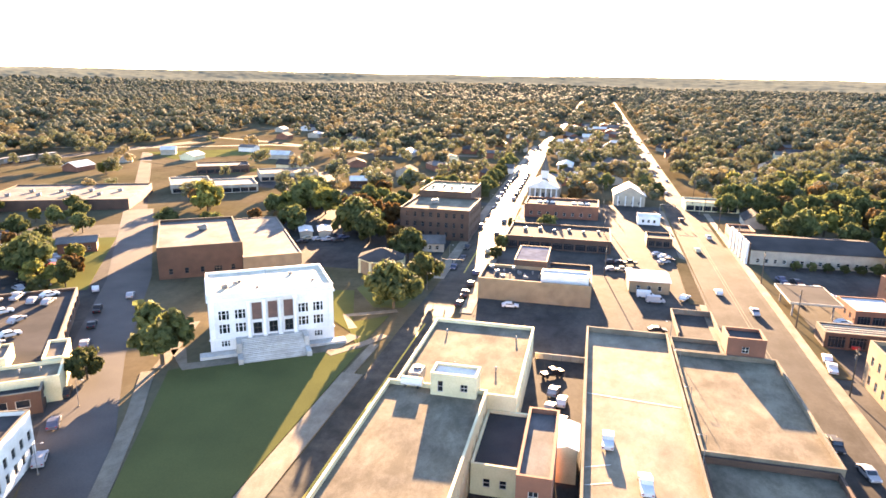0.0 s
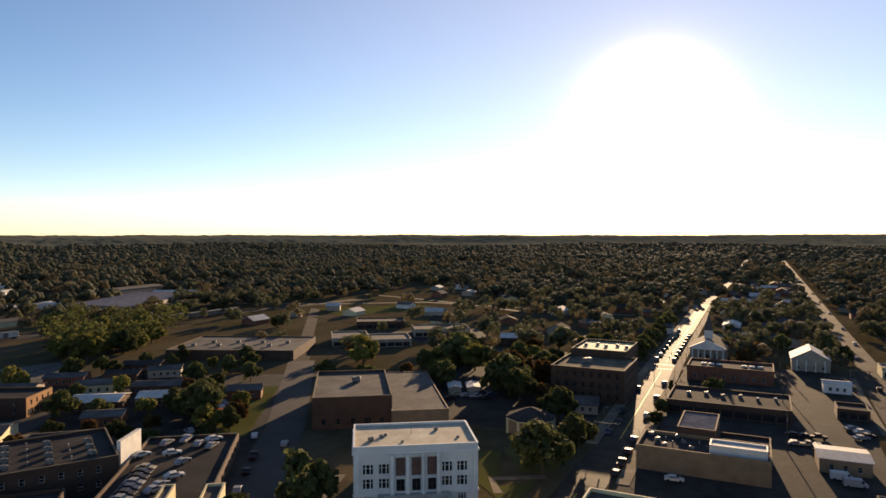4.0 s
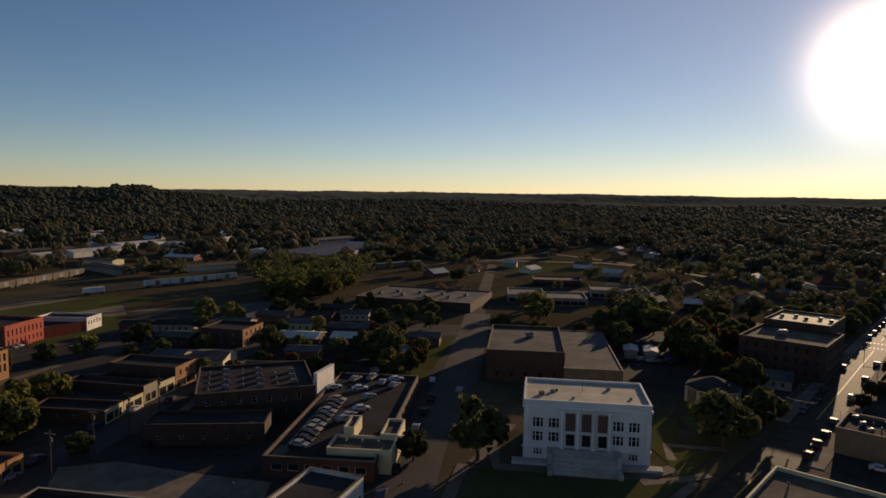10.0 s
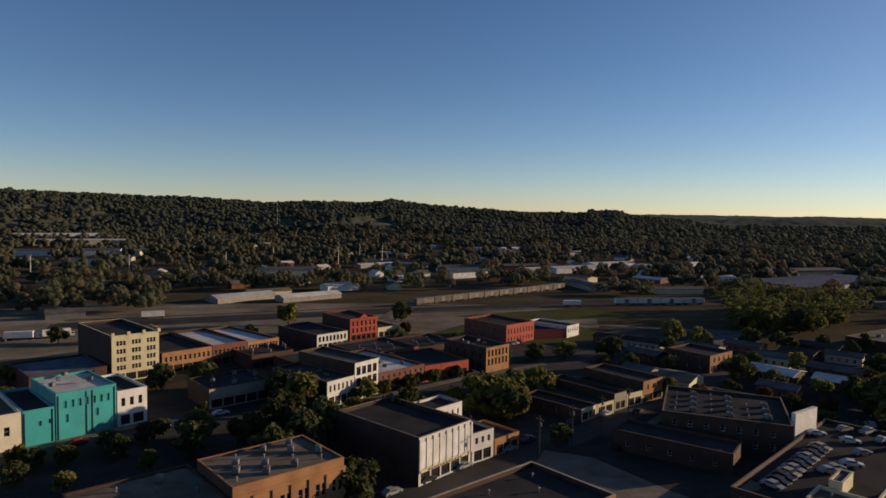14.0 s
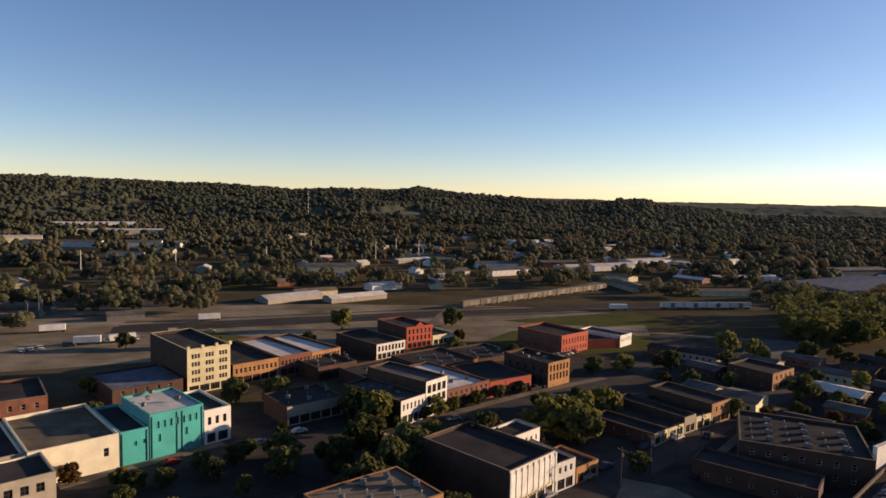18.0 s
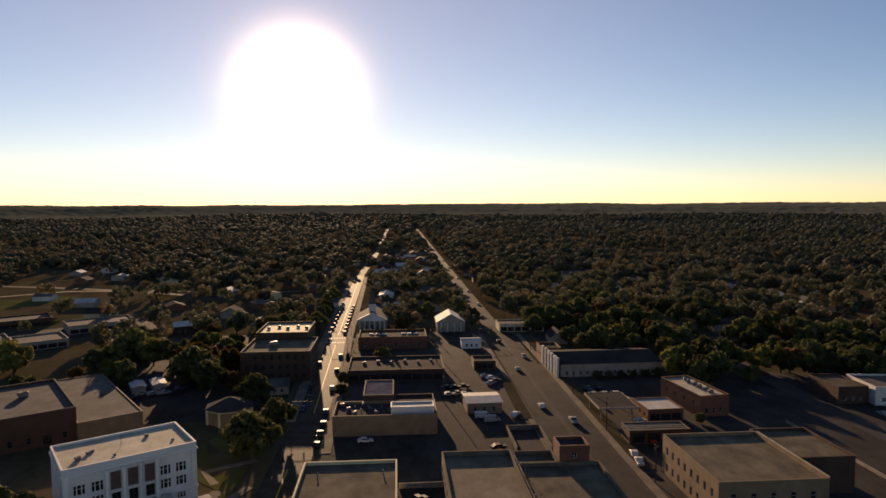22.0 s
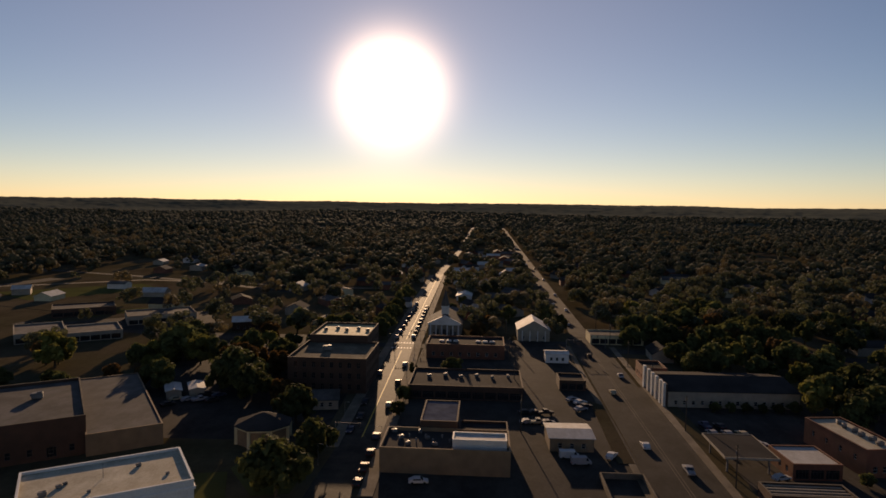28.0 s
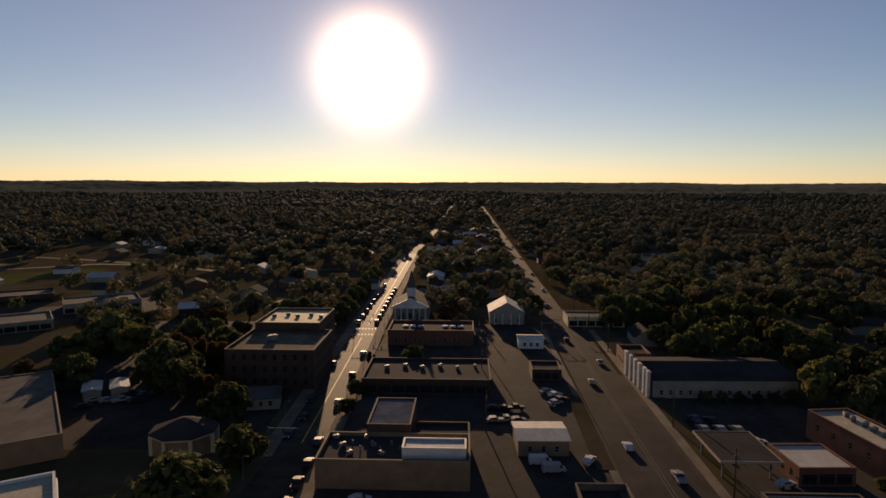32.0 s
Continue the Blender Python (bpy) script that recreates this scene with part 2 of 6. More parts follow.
M["ivory"] = shade("ivory_paint", (0.64, 0.59, 0.45), (0.54, 0.49, 0.37), 0.8, 0.3, 4.0, 0.1)
M["teal_dark"] = shade("teal_painted_boards", (0.012, 0.2, 0.19), (0.01, 0.15, 0.145), 0.8, 0.5, 5.0, 0.1)
M["roof_slate"] = stained(shade("slate_blue_roof", (0.15, 0.165, 0.2), (0.1, 0.11, 0.14), 1.0, 0.3, 4.0, 0.2, spec=0.0), 0.4, 0.8)
M["roof_cream"] = stained(shade("cream_roof_coating", (0.5, 0.45, 0.35), (0.42, 0.37, 0.28), 0.85, 0.15, 3.0, 0.1, spec=0.1), 0.35, 0.75)
M["roof_yellow"] = stained(shade("yellowed_roof_coating", (0.62, 0.53, 0.32), (0.5, 0.42, 0.25), 0.8, 0.15, 3.0, 0.1, spec=0.15), 0.35, 0.8)
M["leaf"] = leaves("green_leaves", (0.105, 0.115, 0.044), (0.06, 0.068, 0.027))
M["leaf_gold"] = leaves("autumn_leaves", (0.19, 0.18, 0.05), (0.115, 0.112, 0.034))
M["leaf_rust"] = leaves("rusty_leaves", (0.14, 0.075, 0.03), (0.08, 0.048, 0.02))


def glass_mat(name, col, rough):
    m = bpy.data.materials.new(name)
    m.use_nodes = True
    b = m.node_tree.nodes["Principled BSDF"]
    b.inputs["Base Color"].default_value = (*col, 1)
    b.inputs["Roughness"].default_value = rough
    b.inputs["Specular IOR Level"].default_value = 0.8
    return m


M["glass"] = glass_mat("window_glass", (0.012, 0.014, 0.017), 0.08)


# ---- mesh helpers ----
def mesh_from(name, verts, faces, mat):
    me = bpy.data.meshes.new(name)
    me.from_pydata(verts, [], faces)
    me.materials.append(mat)
    me.update()
    return me


def bm_mesh(name, bm, mat):
    me = bpy.data.meshes.new(name)
    bm.to_mesh(me)
    bm.free()
    me.materials.append(mat)
    return me


def part(name, bm, mat, parent, label=""):
    me = bm if isinstance(bm, bpy.types.Mesh) else bm_mesh(name, bm, mat)
    ob = new(name, me)
    ob.parent = parent
    if label:
        tagged(ob, label)
    return ob


def box(bm, x0, y0, z0, x1, y1, z1, bevel=0.0):
    r = bmesh.ops.create_cube(bm, size=1.0)
    bmesh.ops.scale(bm, vec=(x1 - x0, y1 - y0, z1 - z0), verts=r["verts"])
    bmesh.ops.translate(bm, vec=((x0 + x1) / 2, (y0 + y1) / 2, (z0 + z1) / 2), verts=r["verts"])
    if bevel:
        es = list({e for v in r["verts"] for e in v.link_edges})
        bmesh.ops.bevel(bm, geom=es, offset=bevel, segments=1, affect="EDGES")


def boxes(*bs, bevel=0.0):
    bm = bmesh.new()
    for b in bs:
        box(bm, *b, bevel=bevel)
    return bm


def cyl(bm, x, y, z0, z1, r0, r1=None, n=8):
    r = bmesh.ops.create_cone(bm, cap_ends=True, segments=n, radius1=r0, radius2=r0 if r1 is None else r1, depth=z1 - z0)
    bmesh.ops.translate(bm, vec=(x, y, (z0 + z1) / 2), verts=r["verts"])


def empty(name, x, y, z, rz, label, category, group="", kind=""):
    e = new(name)
    e.empty_display_size = 0.5
    e.matrix_basis = pose(x, y, z, 0, 0, rz)
    return tagged(e, label, category, group, kind)


def sheet(name, pts, z, mat, thick=0.0, label="", category="", kind="structure"):
    """A flat outlined surface, at height z, with a rim that reaches down by thick."""
    n = len(pts)
    vs = [(x, y, z) for x, y in pts]
    fs = [tuple(range(n))]
    if thick:
        vs += [(x, y, z - thick) for x, y in pts]
        fs += [(i, i + n, (i + 1) % n + n, (i + 1) % n) for i in range(n)]
    ob = new(name, mesh_from(name, vs, fs, mat))
    return tagged(ob, label, category, "", kind)


# ---- kit of parts ----
WINDOWS = {}


def lattice(name, xs, zs, deep, mat):
    """One frame with its bars: every second strip of xs and zs is solid, the cells between them are open."""
    nx, nz = len(xs), len(zs)
    vs = [(x, y, z) for y in (0.0, deep) for z in zs for x in xs]
    at = lambda i, j, b=0: b * nx * nz + j * nx + i  # noqa: E731
    fs = []
    for j in range(nz - 1):
        for i in range(nx - 1):
            if i % 2 and j % 2:
                ring = [(i, j), (i + 1, j), (i + 1, j + 1), (i, j + 1)]
                fs += [(at(*p, 0), at(*p, 1), at(*q, 1), at(*q, 0)) for p, q in zip(ring, ring[1:] + ring[:1])]
            else:
                fs.append((at(i, j), at(i + 1, j), at(i + 1, j + 1), at(i, j + 1)))
    return mesh_from(name, vs, fs, mat)


def window_meshes(w, h, style):
    """The frame and the pane of a window of that size, built once."""
    key = (round(w, 2), round(h, 2), style)
    if key not in WINDOWS:
        f = 0.09 if w < 2.2 else 0.12
        n = 1 if style in ("plain", "panelled") else max(1, round(w / 0.8))
        b = 0.09 if style == "bars" else 0.035
        at = (0.3, 0.7) if style == "bars" else [i / n for i in range(1, n)]
        xs = [0, f] + [v for i in at for v in (w * i - b, w * i + b)] + [w - f, w]
        mid = {"sash": 0.5, "painted": 0.5, "dark": 0.5, "shop": 0.76, "bars": 0.62}.get(style)
        zs = [0, f] + ([h * mid - 0.04, h * mid + 0.04] if mid else []) + [h - f, h]
        fm = lattice("window_frame", xs, zs, 0.1, M["dark_frame" if style in ("dark", "shop") else "teal_dark" if style == "painted" else "hall_white" if style == "bars" else "frame"])
        pm = mesh_from("pane", [(f, 0.05, f), (w - f, 0.05, f), (w - f, 0.05, h - f), (f, 0.05, h - f)], [(0, 1, 2, 3)], M["teal_dark" if style == "painted" else "panel_brown" if style == "panelled" else "glass"])
        WINDOWS[key] = fm, pm
    return WINDOWS[key]


def grid(w, cols, rows, ww=1.1, wh=1.7, sill=1.0, storey=3.6, margin=1.2):
    """Even rows of windows on a face w wide."""
    step = (w - 2 * margin) / cols
    return [(margin + step * (c + 0.5) - ww / 2, sill + storey * r, margin + step * (c + 0.5) + ww / 2, sill + storey * r + wh)
            for r in range(rows) for c in range(cols)]


def shopfront(w, n, h=2.6, margin=0.5):
    step = (w - 2 * margin) / n
    return [(margin + step * c + 0.2, 0.35, margin + step * (c + 1) - 0.2, 0.35 + h) for c in range(n)]


def panel(w, h, rects, place, verts, faces, deep=0.28):
    """One face of a wall with openings and their reveals; place turns (along, inward, up) into the building's frame."""
    xs = sorted({0.0, w, *(v for r in rects for v in (r[0], r[2]))})
    zs = sorted({0.0, h, *(v for r in rects for v in (r[1], r[3]))})

    def quad(*ps):
        i = len(verts)
        verts.extend(place(*p) for p in ps)
        faces.append((i, i + 1, i + 2, i + 3))

    for a, b in zip(xs, xs[1:]):
        run = None
        for c, d in zip(zs, zs[1:]):
            mx, mz = (a + b) / 2, (c + d) / 2
            if any(r[0] < mx < r[2] and r[1] < mz < r[3] for r in rects):
                if run is not None:
                    quad((a, 0, run), (b, 0, run), (b, 0, c), (a, 0, c))
                run = None
            elif run is None:
                run = c
        if run is not None:
            quad((a, 0, run), (b, 0, run), (b, 0, h), (a, 0, h))
    for x0, z0, x1, z1, *_ in rects:
        quad((x0, 0, z0), (x1, 0, z0), (x1, deep, z0), (x0, deep, z0))
        quad((x0, 0, z1), (x0, deep, z1), (x1, deep, z1), (x1, 0, z1))
        quad((x0, 0, z0), (x0, deep, z0), (x0, deep, z1), (x0, 0, z1))
        quad((x1, 0, z0), (x1, 0, z1), (x1, deep, z1), (x1, deep, z0))


FOOT = []


def building(name, label, A, B, depth, h, wall, roof="roof_grey", front=(), right=(), left=(), back=(), parapet=0.7, style="sash",
             coping=None, side=None, sills=True, category="building", group="", z=0.0):
    """A flat-roofed building: its front runs from A to B on the ground, its depth away from them."""
    w = math.hypot(B[0] - A[0], B[1] - A[1])
    rz = math.degrees(math.atan2(B[1] - A[1], B[0] - A[0]))
    e = empty(name, A[0], A[1], z, rz, label, category, group)
    sides = {
        "front": (w, front, lambda x, y, u: (x, y, u), pose(0, 0, 0)),
        "right": (depth, right, lambda x, y, u: (w - y, x, u), pose(w, 0, 0, 0, 0, 90)),
        "back": (w, back, lambda x, y, u: (w - x, depth - y, u), pose(w, depth, 0, 0, 0, 180)),
        "left": (depth, left, lambda x, y, u: (y, depth - x, u), pose(0, depth, 0, 0, 0, 270)),
    }
    town = [e.matrix_basis.inverted() @ Vector(p) for p in ((-9, -26, 66), (9, -26, 66), (9, 50, 66), (-9, 50, 66))]
    for s, (ww, rects, place, m) in sides.items():
        o, n = Vector(place(ww / 2, 0, 4)), Vector(place(0, -1, 0)) - Vector(place(0, 0, 0))
        if not any((p - o).dot(n) > 0 for p in town):
            sides[s] = (ww, (), place, m)
    vs, fs = [], []
    cut = 0
    for ww, rects, place, m in sides.values():
        panel(ww, h, list(rects), place, vs, fs)
        cut = cut or len(fs)
    FOOT.append((e.matrix_basis.inverted(), -1.5, -1.5, w + 1.5, depth + 1.5))
    coping = coping or side or wall
    t, zr = 0.32, h - parapet
    i = len(vs)
    vs += [(t, t, zr), (w - t, t, zr), (w - t, depth - t, zr), (t, depth - t, zr), (t, t, h), (w - t, t, h), (w - t, depth - t, h), (t, depth - t, h),
           (0, 0, h), (w, 0, h), (w, depth, h), (0, depth, h)]
    fs += [(i + a, i + (a + 1) % 4, i + 4 + (a + 1) % 4, i + 4 + a) for a in range(4)]
    fs += [(i + 4 + a, i + 4 + (a + 1) % 4, i + 8 + (a + 1) % 4, i + 8 + a) for a in range(4)]
    me = mesh_from("wall", vs, fs, M[wall])
    if side:
        me.materials.append(M[side])
        for f in range(cut, len(fs)):
            me.polygons[f].material_index = 1
    part("wall", me, None, e)
    nx, ny = max(2, int(w / 4)), max(2, int(depth / 4))
    rng = random.Random(int(abs(A[0] * 7 + A[1] * 13)))
    rv = [(t + (w - 2 * t) * a / nx, t + (depth - 2 * t) * b / ny, zr - 0.02 - (0 if a in (0, nx) or b in (0, ny) else rng.uniform(0, 0.05)))
          for b in range(ny + 1) for a in range(nx + 1)]
    rf = [(b * (nx + 1) + a, b * (nx + 1) + a + 1, (b + 1) * (nx + 1) + a + 1, (b + 1) * (nx + 1) + a) for b in range(ny) for a in range(nx)]
    part("roof", mesh_from("roof", rv, rf, M[roof]), None, e)
    if coping:
        o, c = 0.05, 0.1
        part("coping", boxes((-o, -o, h, w + o, t + o, h + c), (-o, depth - t - o, h, w + o, depth + o, h + c),
                             (-o, t + o, h, t + o, depth - t - o, h + c), (w - t - o, t + o, h, w + o, depth - t - o, h + c)), M[coping], e)
    for ww, rects, place, m in sides.values():
        for r in rects:
            st = r[4] if len(r) > 4 else "shop" if r[1] < 0.7 and r[2] - r[0] > 1.8 else style
            fm, pm = window_meshes(r[2] - r[0], r[3] - r[1], st)
            ob = new("window", fm)
            ob.parent = e
            ob.matrix_basis = m @ pose(r[0], 0.17, r[1])
            part("pane", pm, None, ob)
    return e


def house(label, x, y, rz, w, d, h, wall, roof, rise=2.2, name="house", over=0.5, ridge_along=True, group="", category="house", windows=True):
    """A gabled house centred at x, y; the ridge runs along its width."""
    e = empty(name, x, y, 0, rz, label, category, group)
    FOOT.append((e.matrix_basis.inverted(), -w / 2 - 1.5, -d / 2 - 1.5, w / 2 + 1.5, d / 2 + 1.5))
    rects = grid(w, max(1, int(w / 3)), 1, 1.1, 1.4, 0.9) if windows else []
    side = grid(d, max(1, int(d / 3.5)), 1, 1.0, 1.4, 0.9) if windows else []
    vs, fs = [], []
    sides = ((w, rects, lambda a, b, u: (a - w / 2, b - d / 2, u), pose(-w / 2, -d / 2, 0)),
             (d, side, lambda a, b, u: (w / 2 - b, a - d / 2, u), pose(w / 2, -d / 2, 0, 0, 0, 90)),
             (w, rects, lambda a, b, u: (w / 2 - a, d / 2 - b, u), pose(w / 2, d / 2, 0, 0, 0, 180)),
             (d, side, lambda a, b, u: (b - w / 2, d / 2 - a, u), pose(-w / 2, d / 2, 0, 0, 0, 270)))
    town = Vector((0, -30, 0)) - Vector((x, y, 0))
    sides = [(ww, rr if (pose(0, 0, 0, 0, 0, rz) @ m.to_3x3().to_4x4() @ Vector((0, -1, 0))).dot(town.normalized()) > 0.25 else [], pl, m) for ww, rr, pl, m in sides]
    for ww, rr, place, m in sides:
        panel(ww, h, rr, place, vs, fs)
    for sx in (-1, 1):
        i = len(vs)
        vs += [(sx * w / 2, -d / 2, h), (sx * w / 2, d / 2, h), (sx * w / 2, 0, h + rise)]
        fs.append((i, i + 1, i + 2))
    part("wall", mesh_from("wall", vs, fs, M[wall]), None, e)
    k = rise / (d / 2)
    rb = bmesh.new()
    for s in (-1, 1):
        pts = [(-w / 2 - over, s * (d / 2 + over), h - over * k), (w / 2 + over, s * (d / 2 + over), h - over * k), (w / 2 + over, 0, h + rise), (-w / 2 - over, 0, h + rise)]
        lo = [rb.verts.new((a, b, c + 0.03)) for a, b, c in pts]
        hi = [rb.verts.new((a, b, c + 0.2)) for a, b, c in pts]
        rb.faces.new(hi)
        rb.faces.new(lo)
        for j in range(4):
            rb.faces.new((lo[j], lo[(j + 1) % 4], hi[(j + 1) % 4], hi[j]))
    part("roof", rb, M[roof], e)
    for ww, rr, place, m in sides:
        for r in rr:
            fm, pm = window_meshes(r[2] - r[0], r[3] - r[1], "sash")
            ob = new("window", fm)
            ob.parent = e
            ob.matrix_basis = m @ pose(r[0], 0.17, r[1])
            part("pane", pm, None, ob)
    return e


def local(e, x, y):
    """The world place of a point on a building's own plan."""
    v = e.matrix_basis @ Vector((x, y, 0))
    return v.x, v.y


AC = {}


def roof_unit(x, y, z, rz=0.0, s=1.0, label="grey sheet-metal air conditioning unit on a flat roof"):
    if not AC:
        e = empty("rooftop_unit", 0, 0, -50, 0, label, "air conditioner", "rooftop units")
        part("casing", boxes((-0.9, -0.6, 0.18, 0.9, 0.6, 1.15), bevel=0.05), M["metal"], e)
        part("curb", boxes((-0.8, -0.5, 0, 0.8, 0.5, 0.18)), M["dark_metal"], e)
        bm = bmesh.new()
        cyl(bm, 0.35, 0, 1.15, 1.28, 0.42, 0.40, 14)
        part("fan_shroud", bm, M["dark_metal"], e)
        part("hood", boxes((-1.15, -0.4, 0.5, -0.9, 0.4, 1.0), bevel=0.04), M["metal"], e)
        AC["e"] = e
        first = True
    else:
        first = False
    m = pose(x, y, z, 0, 0, rz)
    if first:
        AC["e"].matrix_basis = m @ Matrix.Diagonal((s, s, s, 1))
        return AC["e"]
    o = copy_thing(AC["e"], m)
    o.scale = (s, s, s)
    return o


VENT = {}


def roof_vent(x, y, z, s=1.0):
    """A pipe vent with a cap."""
    if not VENT:
        e = empty("roof_vent", x, y, z, 0, "small metal vent pipe with a cap on a roof", "vent", "roof vents")
        bm = bmesh.new()
        cyl(bm, 0, 0, 0, 0.7, 0.16, 0.16, 8)
        part("pipe", bm, M["metal"], e)
        bm = bmesh.new()
        cyl(bm, 0, 0, 0.7, 0.95, 0.32, 0.12, 8)
        part("cap", bm, M["metal"], e)
        VENT["e"] = e
        return e
    return copy_thing(VENT["e"], pose(x, y, z))


# ---- trees ----
def crown_mesh(name, rng, rad, tall, n, leaf, mat, gaps=0.5):
    """A crown of many small bent leaf clumps gathered round limb ends, uneven in outline."""
    hubs = []
    for _ in range(26):
        a, u = rng.uniform(0, 2 * math.pi), rng.uniform(-0.75, 1)
        k = math.sqrt(max(0, 1 - u * u)) * rng.uniform(0.45, 1.0)
        hubs.append((rad * k * math.cos(a), rad * k * math.sin(a), tall * 0.5 * (1 + u * rng.uniform(0.7, 1.0)), rng.uniform(0.22, 0.42) * rad))
    vs, fs = [], []
    for i in range(n):
        hx, hy, hz, hr = hubs[i % len(hubs)]
        d = Vector((rng.gauss(0, 1), rng.gauss(0, 1), rng.gauss(0, 1))).normalized() * hr * rng.uniform(gaps, 1.05)
        c = Vector((hx, hy, hz)) + d
        s = leaf * rng.uniform(0.6, 1.4)
        nrm = (d.normalized() + Vector((rng.uniform(-0.7, 0.7), rng.uniform(-0.7, 0.7), rng.uniform(-0.3, 0.9)))).normalized()
        t = nrm.orthogonal().normalized()
        b = nrm.cross(t)
        j = len(vs)
        vs += [tuple(c + t * s), tuple(c + b * s * 0.7 + nrm * s * 0.25), tuple(c - t * s), tuple(c - b * s * 0.7 + nrm * s * 0.25)]
        fs += [(j, j + 1, j + 2), (j, j + 2, j + 3)]
    return mesh_from(name, vs, fs, mat)


def trunk_mesh(rng, h, r):
    bm = bmesh.new()
    cyl(bm, 0, 0, -0.2, h, r, r * 0.55, 7)
    for i in range(5):
        a = i * 1.26 + rng.uniform(-0.3, 0.3)
        lim = bmesh.ops.create_cone(bm, cap_ends=True, segments=5, radius1=r * 0.42, radius2=r * 0.12, depth=h * 0.8)
        m = pose(0, 0, h * rng.uniform(0.65, 0.95), 0, 0, math.degrees(a)) @ pose(0, 0, 0, 0, rng.uniform(28, 55), 0) @ pose(0, 0, h * 0.4)
        bmesh.ops.transform(bm, matrix=m, verts=lim["verts"])
    return bm_mesh("trunk", bm, M["bark"])


TREES = []
_r = random.Random(5)
for _k, (_rad, _tall, _mat) in enumerate(((4.2, 7.0, "leaf"), (3.4, 7.5, "leaf"), (5.0, 6.8, "leaf"), (3.6, 6.5, "leaf_gold"), (4.4, 7.2, "leaf_gold"), (3.2, 5.6, "leaf_rust"), (2.2, 8.0, "leaf"))):
    TREES.append((crown_mesh("crown", _r, _rad, _tall, 1500, 0.66, M[_mat], 0.22), trunk_mesh(_r, 3.4, 0.32), _tall))


def tree(x, y, kind=None, s=1.0, z=0.0, label=None, group="street trees"):
    rng = random.Random(int(x * 31 + y * 57))
    kind = rng.choice((0, 1, 2, 0, 2, 3, 4, 5)) if kind is None else kind
    crown, trunk, tall = TREES[kind]
    tone = ("dark green", "dark green", "broad dark green", "yellow-green autumn", "yellow-green autumn", "rust-brown autumn", "slim dark green")[kind]
    e = empty("tree", x, y, z, rng.uniform(0, 360), label or f"leafy tree with a {tone} crown", "tree", group)
    e.scale = (s, s, s * rng.uniform(0.9, 1.1))
    part("trunk", trunk, None, e)
    c = part("crown", crown, None, e)
    c.location.z = 1.3
    return e


# ---- vehicles ----
PAINT = {n: shade(n + "_car_paint", c, c, 0.55, 1.0, 5.0, 0.0, vary=0.05, spec=0.2) for n, c in
         (("white", (0.45, 0.45, 0.44)), ("silver", (0.24, 0.24, 0.245)), ("black", (0.02, 0.02, 0.022)), ("red", (0.35, 0.03, 0.025)), ("blue", (0.035, 0.05, 0.085)), ("tan", (0.35, 0.29, 0.2)))}
M["lamp_glass"] = glass_mat("headlight_glass", (0.5, 0.5, 0.48), 0.15)
M["tail_lamp"] = glass_mat("tail_light_red", (0.3, 0.01, 0.01), 0.25)
CARS = {}


def extrude_profile(pts, y0, y1):
    bm = bmesh.new()
    a, b = [bm.verts.new((x, y0, z)) for x, z in pts], [bm.verts.new((x, y1, z)) for x, z in pts]
    bm.faces.new(a)
    bm.faces.new(list(reversed(b)))
    for i in range(len(pts)):
        j = (i + 1) % len(pts)
        bm.faces.new((a[i], b[i], b[j], a[j]))
    bmesh.ops.bevel(bm, geom=list(bm.edges), offset=0.05, segments=1, affect="EDGES")
    return bm


